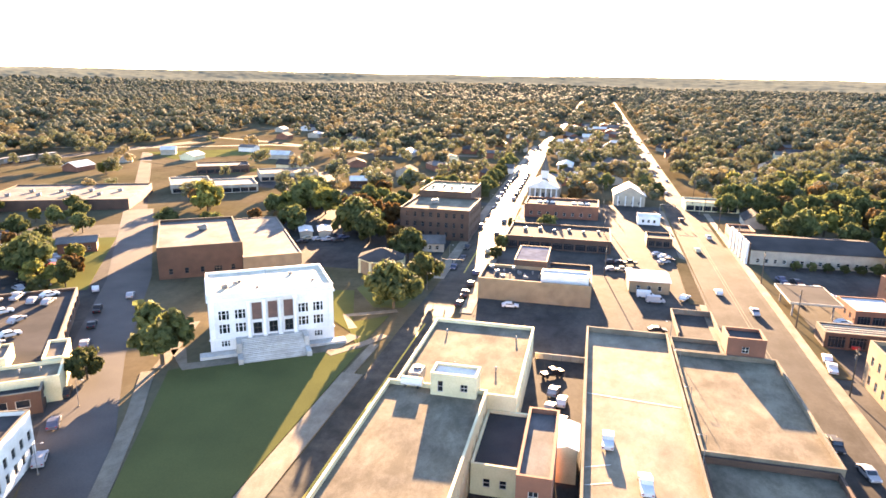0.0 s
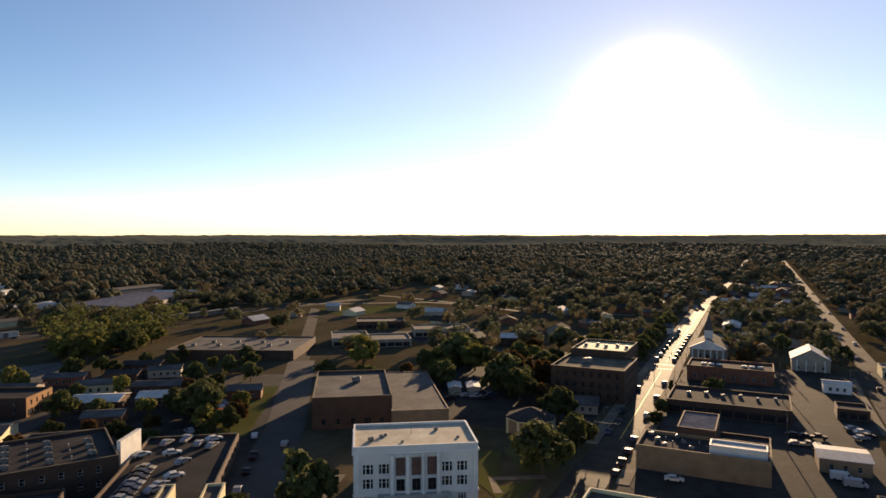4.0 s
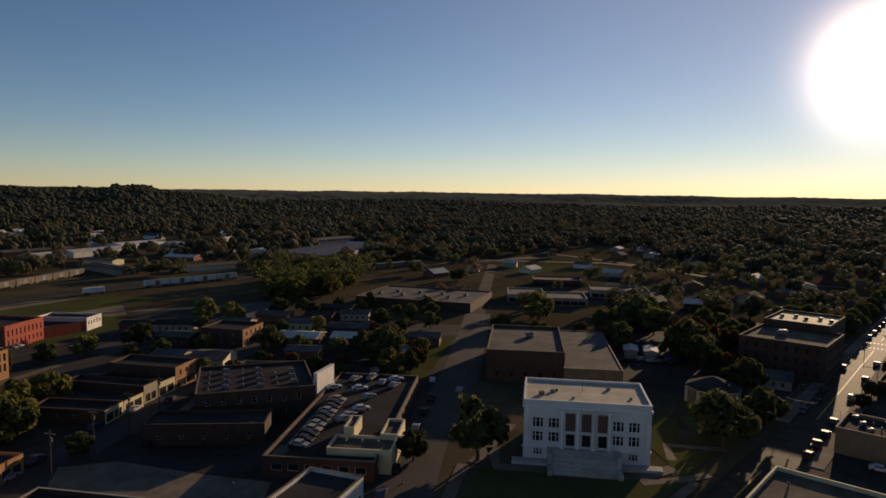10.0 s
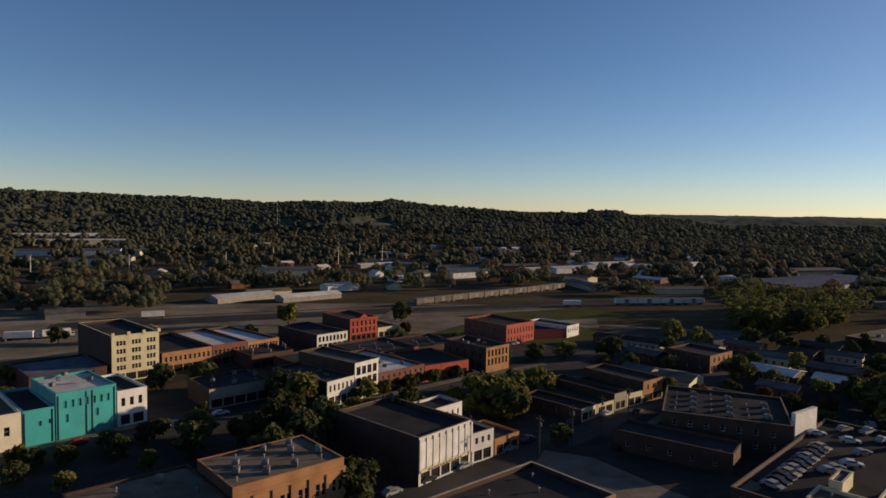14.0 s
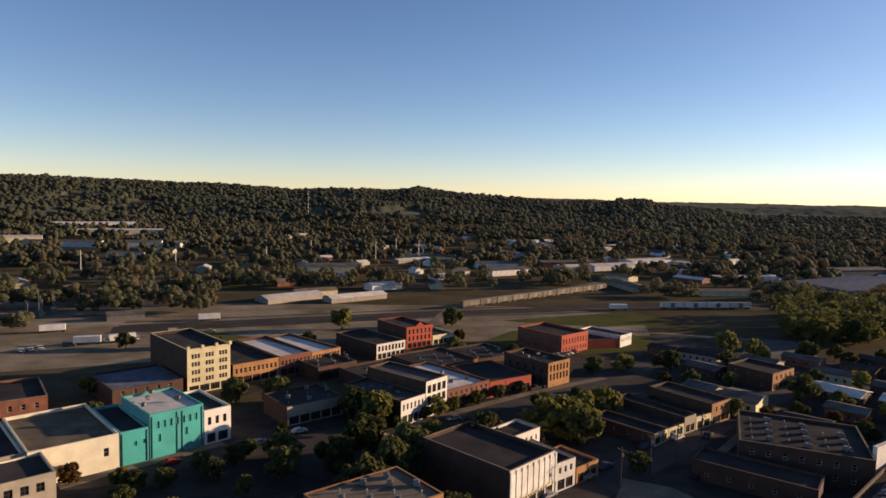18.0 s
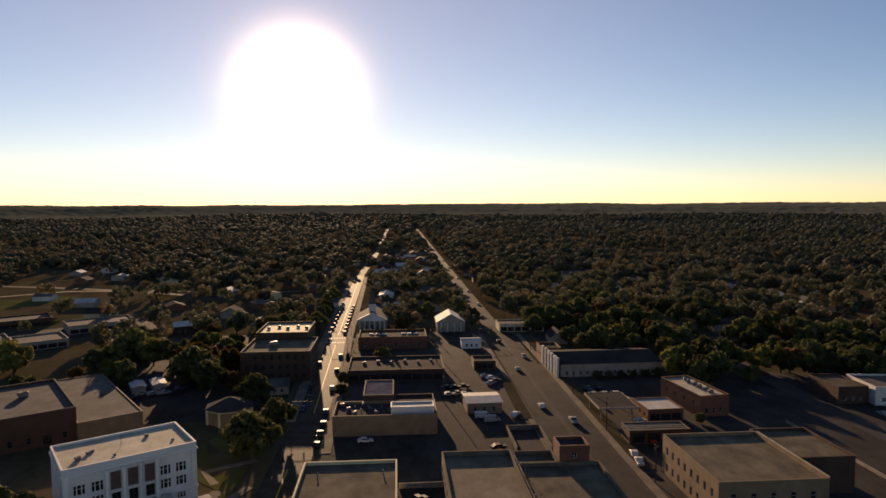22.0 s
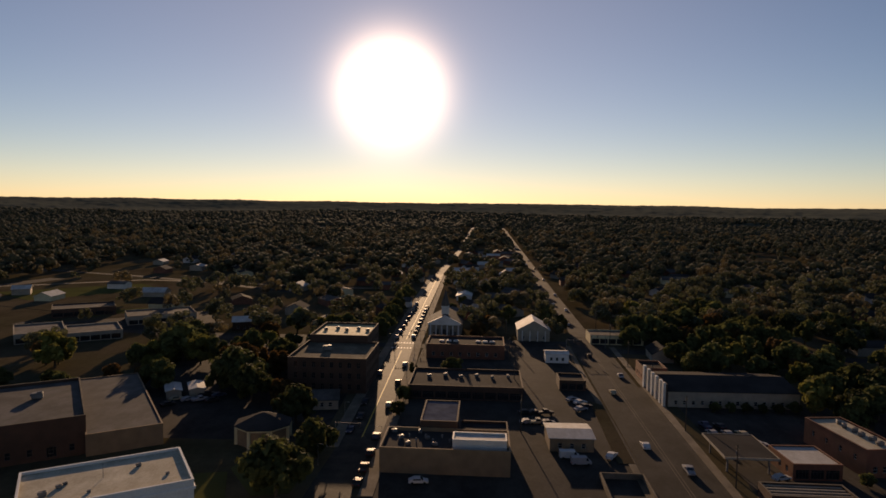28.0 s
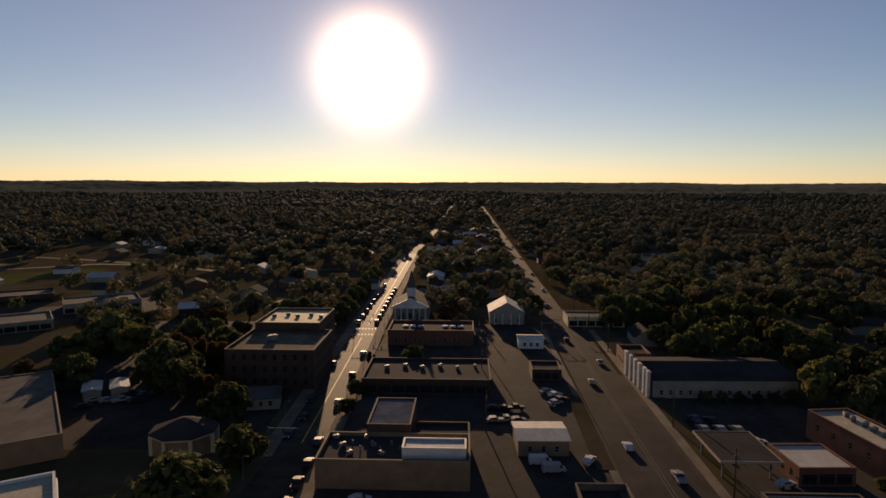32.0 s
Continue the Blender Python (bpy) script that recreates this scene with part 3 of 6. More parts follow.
def car(x, y, rz, colour="white", kind="car", z=0.06):
    key = (colour, kind)
    m = pose(x, y, z, 0, 0, rz)
    if key in CARS:
        return copy_thing(CARS[key], m)
    lab = {"car": "sedan car", "pickup": "pickup truck with an open bed", "van": "boxy van"}[kind]
    e = empty("pickup_truck" if kind == "pickup" else kind, 0, 0, 0, 0, f"{colour} {lab} with dark windows on asphalt", "car" if kind == "car" else kind, "parked vehicles")
    if kind == "van":
        body = [(-2.6, 0.35), (2.5, 0.35), (2.6, 0.9), (1.9, 1.15), (1.4, 2.1), (-2.55, 2.15)]
        glass = [(1.05, 1.25), (1.82, 1.2), (1.45, 1.95), (1.05, 1.95)]
    elif kind == "pickup":
        body = [(-2.7, 0.45), (2.6, 0.45), (2.65, 0.95), (1.2, 1.1), (0.75, 1.75), (-0.55, 1.78), (-0.75, 1.1), (-2.7, 1.08)]
        glass = [(-0.6, 1.15), (1.02, 1.15), (0.68, 1.66), (-0.48, 1.68)]
    else:
        body = [(-2.3, 0.3), (2.25, 0.3), (2.3, 0.72), (1.1, 0.9), (0.4, 1.4), (-1.1, 1.42), (-1.75, 0.98), (-2.3, 0.9)]
        glass = [(-1.5, 0.98), (0.95, 0.95), (0.36, 1.33), (-1.05, 1.35)]
    part("body", extrude_profile(body, -0.9, 0.9), PAINT[colour], e)
    part("side_window", extrude_profile(glass, -0.915, 0.915), M["glass"], e)
    if kind != "van":
        b = [(p[0], p[1]) for p in body]
        k = 3 if kind == "car" else 3
        part("windscreen", extrude_profile([(b[k][0] - 0.05, b[k][1] + 0.05), (b[k + 1][0] - 0.02, b[k + 1][1] - 0.05), (b[k + 1][0] + 0.03, b[k + 1][1] - 0.02), (b[k][0] + 0.03, b[k][1] + 0.06)], -0.78, 0.78), M["glass"], e)
    f, r = body[1][0], body[0][0]
    for s in (-1, 1):
        part("headlight", boxes((f - 0.03, s * 0.65 - 0.16, 0.58, f + 0.07, s * 0.65 + 0.16, 0.74)), M["lamp_glass"], e)
        part("tail_light", boxes((r - 0.05, s * 0.68 - 0.14, 0.7, r + 0.03, s * 0.68 + 0.14, 0.88)), M["tail_lamp"], e)
        for wx in (f - 0.85, r + 0.85):
            bm = bmesh.new()
            cyl(bm, 0, 0, -0.11, 0.11, 0.33, 0.33, 14)
            bmesh.ops.transform(bm, matrix=pose(wx, s * 0.82, 0.33, 90), verts=bm.verts)
            part("wheel", bm, M["tyre"], e)
    e.matrix_basis = m
    CARS[key] = e
    return e


LAMPS = {}


def street_lamp(x, y, rz=0.0, h=9.0):
    if "l" in LAMPS:
        return copy_thing(LAMPS["l"], pose(x, y, 0, 0, 0, rz))
    e = empty("street_lamp", x, y, 0, rz, "tall grey steel street lamp with a curved arm", "street lamp", "street lamps")
    bm = bmesh.new()
    cyl(bm, 0, 0, 0, h, 0.12, 0.07, 8)
    part("pole", bm, M["metal"], e)
    part("arm", boxes((0, -0.04, h - 0.12, 1.8, 0.04, h - 0.02), bevel=0.02), M["metal"], e)
    part("lamp_head", boxes((1.5, -0.14, h - 0.2, 2.2, 0.14, h - 0.05), bevel=0.04), M["white"], e)
    part("base", boxes((-0.25, -0.25, 0, 0.25, 0.25, 0.5), bevel=0.05), M["concrete"], e)
    LAMPS["l"] = e
    return e


def utility_pole(x, y, rz=0.0):
    if "u" in LAMPS:
        return copy_thing(LAMPS["u"], pose(x, y, 0, 0, 0, rz))
    e = empty("utility_pole", x, y, 0, rz, "weathered wooden utility pole with a crossarm", "utility pole", "utility poles")
    bm = bmesh.new()
    cyl(bm, 0, 0, 0, 10.5, 0.17, 0.12, 8)
    part("pole", bm, M["bark"], e)
    part("crossarm", boxes((-1.2, -0.06, 9.5, 1.2, 0.06, 9.65)), M["bark"], e)
    bm = bmesh.new()
    for i in (-1.1, -0.5, 0.5, 1.1):
        cyl(bm, i, 0, 9.65, 9.85, 0.06, 0.04, 6)
    part("insulators", bm, M["stone"], e)
    bm = bmesh.new()
    cyl(bm, 0.32, 0, 8.0, 8.9, 0.22, 0.22, 10)
    part("transformer", bm, M["metal"], e)
    LAMPS["u"] = e
    return e


def signal_mast(x, y, rz=0.0):
    if "s" in LAMPS:
        return copy_thing(LAMPS["s"], pose(x, y, 0, 0, 0, rz))
    e = empty("traffic_light", x, y, 0, rz, "grey steel mast with traffic lights on its arm", "traffic light", "traffic lights")
    bm = bmesh.new()
    cyl(bm, 0, 0, 0, 6.4, 0.13, 0.09, 8)
    part("pole", bm, M["metal"], e)
    part("arm", boxes((0, -0.05, 5.9, 7.0, 0.05, 6.05), bevel=0.02), M["metal"], e)
    for i in (3.5, 6.5):
        s = part("signal_head", boxes((i - 0.18, -0.16, 4.9, i + 0.18, 0.16, 5.9), bevel=0.04), M["dark_metal"], e)
        for k in range(3):
            part("lens", boxes((i - 0.1, -0.2, 5.02 + k * 0.3, i + 0.1, -0.15, 5.2 + k * 0.3), bevel=0.03), M["glass"], s)
    LAMPS["s"] = e
    return e


def strip(name, pts, width, z, mat, label, category="road", thick=0.0):
    """A band of even width along a line of points."""
    ps = [Vector(p) for p in pts]
    lefts, rights = [], []
    for i, p in enumerate(ps):
        d = (ps[min(i + 1, len(ps) - 1)] - ps[max(i - 1, 0)]).normalized()
        n = Vector((-d.y, d.x))
        lefts.append(tuple(p + n * width / 2))
        rights.append(tuple(p - n * width / 2))
    vs = [(x, y, z) for x, y in lefts + rights]
    n = len(ps)
    fs = [(i, n + i, n + i + 1, i + 1) for i in range(n - 1)]
    if thick:
        m = len(vs)
        vs += [(x, y, z - thick) for x, y, _ in vs]
        fs += [(i, i + 1, m + i + 1, m + i) for i in range(n - 1)] + [(n + i, m + n + i, m + n + i + 1, n + i + 1) for i in range(n - 1)]
        fs += [(0, m, m + n, n), (n - 1, 2 * n - 1, m + 2 * n - 1, m + n - 1)]
    return tagged(new(name, mesh_from(name, vs, fs, M[mat])), label, category, "", "structure")


# ---- land ----
RIDGE_AZ = (58, 62, 65, 66, 68, 69.5, 74, 78, 81, 85.7, 88, 93, 96.5, 102.5, 108, 118, 132, 150)
RIDGE_UP = (30, 52, 66, 84, 84, 70, 76, 80, 88, 106, 93, 105, 93, 106, 108, 114, 108, 40)


def ease(a, b, v):
    q = max(0.0, min(1.0, (v - a) / (b - a)))
    return q * q * (3 - 2 * q)


def land(x, y):
    """The height of the ground: flat under the town, wooded ridges round it."""
    r = math.hypot(x, y)
    if r < 850:
        return 0.0
    az = math.degrees(math.atan2(-x, y))
    n = noise.noise(Vector((x / 420, y / 420, 0.3)))
    n2 = noise.noise(Vector((x / 1300, y / 1300, 4.1)))
    n3 = noise.noise(Vector((x / 160, y / 160, 9.3)))
    corridor = 1.0 if y < 0 else ease(70, 260, abs(x - 4))
    z = 7 * n * ease(900, 1700, r) * corridor
    z += (15 + 9 * n2 + 3 * n3) * ease(1900, 2700, r) * (1 - ease(2900, 3400, r))
    z += (50 + 10 * n2 + 6 * n) * ease(3300, 4300, r)
    if az > 56:
        top = float(np.interp(az, RIDGE_AZ, RIDGE_UP)) - 35
        z += top * ease(1450, 2420, r) * (1 - ease(2620, 3500, r)) + 5 * n3 * ease(1500, 1900, r)
        near = float(np.interp(az, (72, 78, 86, 95, 104, 116, 132), (0, 22, 30, 20, 34, 26, 0)))
        z += near * ease(1300, 1620, r) * (1 - ease(1700, 2000, r)) * (1 + n)
    return z


def polar(r0, r1, rings, a0, a1, steps, top, jitter, name, mat):
    rng = random.Random(name)
    vs, fs = [], []
    for i in range(rings + 1):
        r = r0 * (r1 / r0) ** (i / rings)
        for j in range(steps + 1):
            a = radians(a0 + (a1 - a0) * j / steps)
            q = r * (1 + jitter * rng.uniform(-1, 1) * 0.006)
            x, y = -q * math.sin(a), q * math.cos(a)
            vs.append((x, y, land(x, y) + top(x, y, rng)))
    for i in range(rings):
        for j in range(steps):
            k = i * (steps + 1) + j
            fs.append((k, k + 1, k + steps + 2, k + steps + 1))
    if r0 < 10:
        fs.append(tuple(range(steps)))
    return new(name, mesh_from(name, vs, fs, mat))


ground = polar(4, 4930, 46, 0, 360, 180, lambda x, y, g: 0.0, 0, "ground", M["ground"])
tagged(ground, "dry grass and bare earth of the town and hills", "ground", "", "structure")


def canopy(x, y, g):
    r = math.hypot(x, y)
    if r < 1460 or (r < 1900 and (abs(x + 31) < 22 or abs(x - 47) < 22)) or (r < 2300 and noise.noise(Vector((x / 230, y / 140, 8.8))) > 0.36):
        return -4.0
    tops = 5.0 * noise.noise(Vector((x / 31, y / 31, 3.3))) + 2.5 * noise.noise(Vector((x / 13, y / 13, 5.1)))
    return (8.0 if r > 2450 else 5.0) + tops


M["canopy"] = haze_sheen(shade("forest_canopy", (0.075, 0.083, 0.056), (0.045, 0.052, 0.038), 1.0, 0.012, 0.09, 0.0, spec=0.0), 0.02)
FAR_WOODS = polar(1400, 4920, 130, -46, 152, 800, canopy, 1, "forest", M["canopy"])
FAR_WOODS.data.polygons.foreach_set("use_smooth", [True] * len(FAR_WOODS.data.polygons))
tagged(FAR_WOODS, "dense forest canopy that covers the far hills", "forest", "", "stuff")

# ---- streets and pavements ----
strip("lot_downtown", [(-66, -130), (-66, 60)], 120, 0.02, "old_asphalt", "worn asphalt lots between downtown buildings", "ground")
strip("lot_west", [(-62, -130), (-160, 40), (-245, 190)], 170, 0.012, "old_asphalt", "cracked old asphalt of the old business blocks", "ground")
strip("lot_north", [(5, 60), (5, 330)], 66, 0.016, "old_asphalt", "patched asphalt lots behind the shops", "ground")
strip("lot_back", [(-86, 190), (-92, 330)], 82, 0.014, "old_asphalt", "patched asphalt yards behind the main street", "ground")
strip("lot_east", [(76, 20), (76, 255)], 48, 0.018, "old_asphalt", "patched asphalt forecourts beside the avenue", "ground")
strip("road_main", [(-35.5, -120), (-35.5, 150), (-34.4, 200), (-37.5, 318)], 10.4, 0.05, "worn_asphalt", "dark asphalt main street between shops")
strip("road_main_west", [(-37.5, 318), (-39, 400), (-41.5, 610)], 8.6, 0.05, "worn_asphalt", "polished asphalt street that shines against the low sun")
strip("road_main_far", [(-41.5, 610), (-37, 760), (-33, 950), (-30, 1850)], 7.0, 0.05, "asphalt", "narrow asphalt street running out between woods")
strip("road_avenue_far", [(47, 341), (46.5, 480), (46.5, 700), (47, 1850)], 9.5, 0.048, "old_asphalt", "avenue of worn asphalt narrowing between trees")
strip("road_avenue", [(44.5, -120), (45.6, 150), (47, 330), (47, 340)], 15.5, 0.05, "old_asphalt", "wide grey asphalt avenue with worn lanes")
strip("road_hall", [(-54, 30), (-70, 68), (-100, 110), (-132, 163), (-196, 252)], 12.5, 0.05, "asphalt", "broad dark asphalt street beside the hall")
strip("road_hall_far", [(-194, 249), (-235, 306), (-330, 440)], 7.5, 0.046, "old_asphalt", "worn asphalt street between open lots")
strip("road_cross", [(-240, 340), (-120, 318), (-40, 312), (60, 312), (200, 306)], 8.5, 0.045, "old_asphalt", "narrow cross street of worn asphalt")
strip("road_back", [(138, 60), (138.5, 190), (140, 262), (146, 430)], 8, 0.05, "asphalt", "narrow asphalt back street between houses")
strip("road_fields", [(-430, 588), (-287, 546), (-215, 517), (-130, 470)], 7, 0.05, "old_asphalt", "pale worn road beside open fields")
strip("road_shops", [(-95, -30), (-143, 38), (-163, 66), (-196, 108), (-250, 190)], 11, 0.05, "asphalt", "asphalt street in front of small brick shops")
strip("road_depot", [(-140, -110), (-170, -60), (-181, -20), (-206, 24), (-226, 62), (-262, 120)], 13, 0.048, "asphalt", "asphalt street in front of a brick business row")
strip("road_yard", [(-210, -100), (-222, -62), (-262, -18), (-290, 40), (-310, 120)], 8, 0.05, "old_asphalt", "worn asphalt lane along a warehouse row")
for nm, pts, wd in (("pavement", [(-27.0, 160), (-28.5, 240), (-31.2, 320), (-35, 600)], 3.4), ("pavement", [(-41.0, 188), (-43.6, 300), (-47.5, 600)], 3.4), ("pavement", [(-43.4, 60), (-43.2, 118)], 4.6), ("pavement", [(-44.0, 118), (-43.6, 134)], 2.2),
                    ("pavement", [(-30.4, 50), (-30.3, 136)], 1.4), ("pavement", [(-62.6, 64), (-66, 71.5), (-75.6, 91), (-85, 108)], 2.8), ("pavement", [(55.0, 60), (57.4, 320)], 2.4), ("pavement", [(36.0, 150), (37.4, 320)], 1.8),
                    ("pavement", [(-158, 78), (-171, 92), (-197, 122)], 2.6), ("pavement", [(-190, -2), (-216, 38), (-236, 76)], 3.0), ("pavement", [(-152, -88), (-177, -56)], 3.0)):
    strip(nm, pts, wd, 0.17, "concrete", "pale concrete pavement with a raised kerb", "pavement", 0.17)
# grass
sheet("lawn", [(-60.5, 63), (-46, 63), (-45.7, 131), (-52, 128), (-79, 112), (-81.2, 109.5)], 0.10, M["lawn"], 0.1, "mown green lawn in front of the hall", "lawn")
sheet("lawn_side", [(-51, 139), (-62, 170), (-70, 168), (-60, 147)], 0.10, M["lawn"], 0.1, "sunlit green lawn beside the hall", "lawn")
sheet("lawn_triangle", [(-55, 145), (-46, 153), (-46.5, 135), (-48, 133)], 0.12, M["lawn"], 0.1, "small triangle of grass between paths", "lawn")
sheet("lawn_corner", [(-44, 160), (-43.5, 186), (-60, 184), (-62, 172), (-52, 158)], 0.09, M["lawn"], 0.1, "shaded green lawn under street trees", "lawn")
sheet("lawn_west", [(-136, 150), (-170, 205), (-190, 196), (-153, 140)], 0.09, M["lawn"], 0.1, "rough sunlit grass beside the street", "lawn")
sheet("field", [(-215, 360), (-170, 420), (-260, 500), (-330, 440)], 0.09, M["lawn"], 0.1, "open mown playing field", "field")
sheet("verge", [(32.8, 184), (37, 184), (37.6, 232), (34, 236)], 0.2, M["ground"], 0.15, "thin yellowing grass verge", "grass verge")
sheet("verge", [(56.6, 142), (60.6, 142), (62, 250), (58, 252)], 0.2, M["ground"], 0.15, "thin yellowing grass verge", "grass verge")
for nm, pts, wd in (("path", [(-52, 126), (-46, 134), (-43, 140)], 2.4), ("path", [(-52, 142), (-57, 150), (-45, 157)], 2.2), ("path", [(-86, 120), (-79, 112), (-53, 129), (-50, 138)], 3.4), ("path", [(-84, 110), (-92, 136)], 2.4)):
    strip(nm, pts, wd, 0.14, "concrete", "pale concrete footpath across the lawn", "path", 0.14)
sheet("plaza", [(-108, 74), (-121, 66.5), (-141, 57), (-147, 47), (-128, 36), (-106, 50), (-98, 64)], 0.07, M["concrete"], 0.07, "pale concrete plaza between street corners", "plaza")
# street markings
for i, (x0, y0, x1, y1) in enumerate(((-35.6, 60, -35.5, 150), (-34.4, 196, -36.9, 302), (-37.6, 325, -41, 580))):
    strip("centre_line", [(x0, y0), (x1, y1)], 0.35, 0.062, "yellow", "worn yellow double centre line", "road marking")
for x0, y0, x1, y1 in ((44.9, 70, 46.5, 330), (45.7, 70, 47.3, 330)):
    strip("lane_line", [(x0, y0), (x1, y1)], 0.14, 0.062, "concrete", "faded lane line on the avenue", "road marking")
for k in range(7):
    strip("crossing_bar", [(-41.6 + 1.35 * k, 306), (-41.6 + 1.35 * k, 308.6)], 0.6, 0.062, "line", "white painted crossing bar", "road marking")
    strip("crossing_bar", [(-41.6 + 1.35 * k, 316.4), (-41.6 + 1.35 * k, 319)], 0.6, 0.062, "line", "white painted crossing bar", "road marking")

# ---- the white hall ----
HW = [(u, z0, u + 2.4, z1) for z0, z1 in ((7.8, 10.1), (4.6, 6.9)) for u in (2.0, 5.5, 19.5, 22.9)] + [(u, 1.5, u + 1.9, 2.9) for u in (2.3, 5.8, 19.7, 23.1)]
HW += [(9.2 + 3.5 * k, 7.2, 11.5 + 3.5 * k, 11.4, "panelled") for k in range(3)] + [(9.4 + 3.5 * k, 3.9, 11.3 + 3.5 * k, 6.6, "dark") for k in range(3)]
M["panel_brown"] = shade("dull_red_brown_panel", (0.15, 0.075, 0.06), (0.11, 0.055, 0.046), 0.6, 0.8, 5.0, 0.1)
M["pale_concrete"] = stained(shade("pale_steps_concrete", (0.46, 0.44, 0.4), (0.36, 0.34, 0.31), 0.9, 0.3, 4.0, 0.1, spec=0.1), 0.5, 0.8)
M["hall_white"] = shade("hall_white_stone", (0.66, 0.65, 0.62), (0.56, 0.55, 0.52), 0.75, 0.2, 3.0, 0.1)
hall = building("town_hall", "white stone three-storey hall with tall windows and front stairs", (-76.95, 119.02), (-53.8, 134.2), 17.6, 14.0, "hall_white", "roof_cream", HW,
                grid(17.6, 4, 3, 1.8, 2.0, 1.4, 3.1), grid(17.6, 4, 3, 1.8, 2.0, 1.4, 3.1), parapet=0.45, style="bars", coping="hall_white")
W = math.hypot(23.15, 15.18)
part("cornice", boxes((-0.3, -0.3, 12.3, W + 0.3, -0.003, 12.8), (-0.3, 17.603, 12.3, W + 0.3, 17.9, 12.8), (-0.3, 0, 12.3, -0.003, 17.6, 12.8), (W + 0.003, 0, 12.3, W + 0.3, 17.6, 12.8), bevel=0.06), M["hall_white"], hall)
for q in ((-0.22, -0.22, 3.3, 6.3, -0.003, 3.7), (20.2, -0.22, 3.3, W + 0.2, -0.003, 3.7), (W + 0.003, 0, 3.3, W + 0.22, 17.6, 3.7)):
    part("belt_course", boxes(q, bevel=0.04), M["hall_white"], hall)
for k in range(4):
    bm = bmesh.new()
    cyl(bm, 8.5 + 3.42 * k, -0.55, 3.8, 11.9, 0.42, 0.36, 14)
    col = part("column", bm, M["hall_white"], hall)
    part("capital", boxes((8.0 + 3.42 * k, -1.05, 11.9, 9.0 + 3.42 * k, -0.1, 12.3), bevel=0.05), M["hall_white"], col)
    part("column_base", boxes((8.0 + 3.42 * k, -1.05, 3.5, 9.0 + 3.42 * k, -0.1, 3.85), bevel=0.05), M["hall_white"], col)
for s in (0.1, W - 1.2):
    part("pilaster", boxes((s, -0.28, 3.72, s + 1.1, -0.003, 12.28), bevel=0.04), M["hall_white"], hall)
for k in range(14):
    part("step", boxes((6.5, -1.6 - 0.42 * (k + 1), 0, 20.1, -1.6 - 0.42 * k, 3.5 - 0.25 * (k + 1) + 0.02)), M["pale_concrete"], hall)
part("landing", boxes((6.5, -1.6, 0, 20.1, -0.004, 3.5)), M["pale_concrete"], hall)
for s in (5.4, 20.15):
    part("stair_wall", boxes((s, -7.6, 0, s + 1.05, -0.004, 1.3), (s, -4.2, 1.3, s + 1.05, -0.004, 3.6), bevel=0.04), M["pale_concrete"], hall)
for q in ((-2.4, -2.6, 0, 5.38, -0.005, 0.7), (21.22, -2.6, 0, W + 2.4, -0.005, 0.7)):
    part("terrace", boxes(q), M["pale_concrete"], hall)
for k in range(3):
    part("door", boxes((9.5 + 3.5 * k, 0.12, 3.55, 11.2 + 3.5 * k, 0.2, 3.9)), M["dark_frame"], hall)
for (u, v, s) in ((4, 6, 0.7), (6.4, 8.4, 0.5), (7.4, 9.4, 0.4), (19.6, 12.4, 0.5), (11, 4, 0.35), (24, 6, 0.35)):
    roof_unit(*local(hall, u, v), 13.5, 32, s)
bm = bmesh.new()
cyl(bm, 13.4, 9.5, 13.4, 16.4, 0.06, 0.04, 6)
part("flagpole", bm, M["metal"], hall)

# ---- brick block behind the hall ----
bk = building("brick_warehouse", "brown brick block with a flat grey roof behind the hall", (-121.9, 163.4), (-101.5, 177.4), 40, 10.0, "brown_brick", "roof_grey", grid(25, 5, 1, 1.2, 1.8, 1.4) + [(16, 0.5, 18.2, 3.0)], grid(40, 7, 2, 1.2, 1.7, 1.4, 4.0), parapet=0.7, style="dark", coping="concrete")
roof_unit(*local(bk, 14, 24), 9.3, 30, 1.5)
an = building("brick_annex", "low grey-roofed annex beside a brick block", (-100.4, 175.4), (-85.6, 185.6), 58, 5.6, "buff_brick", "roof_grey", (), grid(58, 8, 1, 1.6, 1.4, 1.4), parapet=0.12)
def ring(r, n, z):
    return [(r * math.cos(2 * math.pi * (a + 0.5) / n), r * math.sin(2 * math.pi * (a + 0.5) / n), z) for a in range(n)]


def octagon(name, mat, parent, *levels):
    """An eight-sided body through rings of the given radius and height, closed at both ends."""
    vs = [v for r, z in levels for v in ring(r, 8, z)]
    fs = [(8 * i + a, 8 * i + (a + 1) % 8, 8 * i + 8 + (a + 1) % 8, 8 * i + 8 + a) for i in range(len(levels) - 1) for a in range(8)]
    fs += [tuple(range(7, -1, -1)), tuple(range(8 * len(levels) - 8, 8 * len(levels)))]
    return part(name, mesh_from(name, vs, fs, M[mat]), None, parent)


pav = empty("pavilion", -60.5, 191.5, 0, 10, "eight-sided pale stone pavilion with a dark hipped roof", "pavilion")
FOOT.append((pav.matrix_basis.inverted(), -9, -9, 9, 9))
octagon("wall", "buff_brick", pav, (7.2, 0), (7.2, 4.4))
octagon("cornice", "cream", pav, (7.7, 4.4), (7.7, 4.8))
octagon("roof", "roof_dark", pav, (7.9, 4.8), (7.9, 4.95), (2.0, 7.2), (0.3, 7.6))
for a in range(8):
    x, y, _ = ring(7.3, 8, 0)[a]
    part("pier", boxes((x - 0.4, y - 0.4, 0, x + 0.4, y + 0.4, 4.4), bevel=0.04), M["cream"], pav)
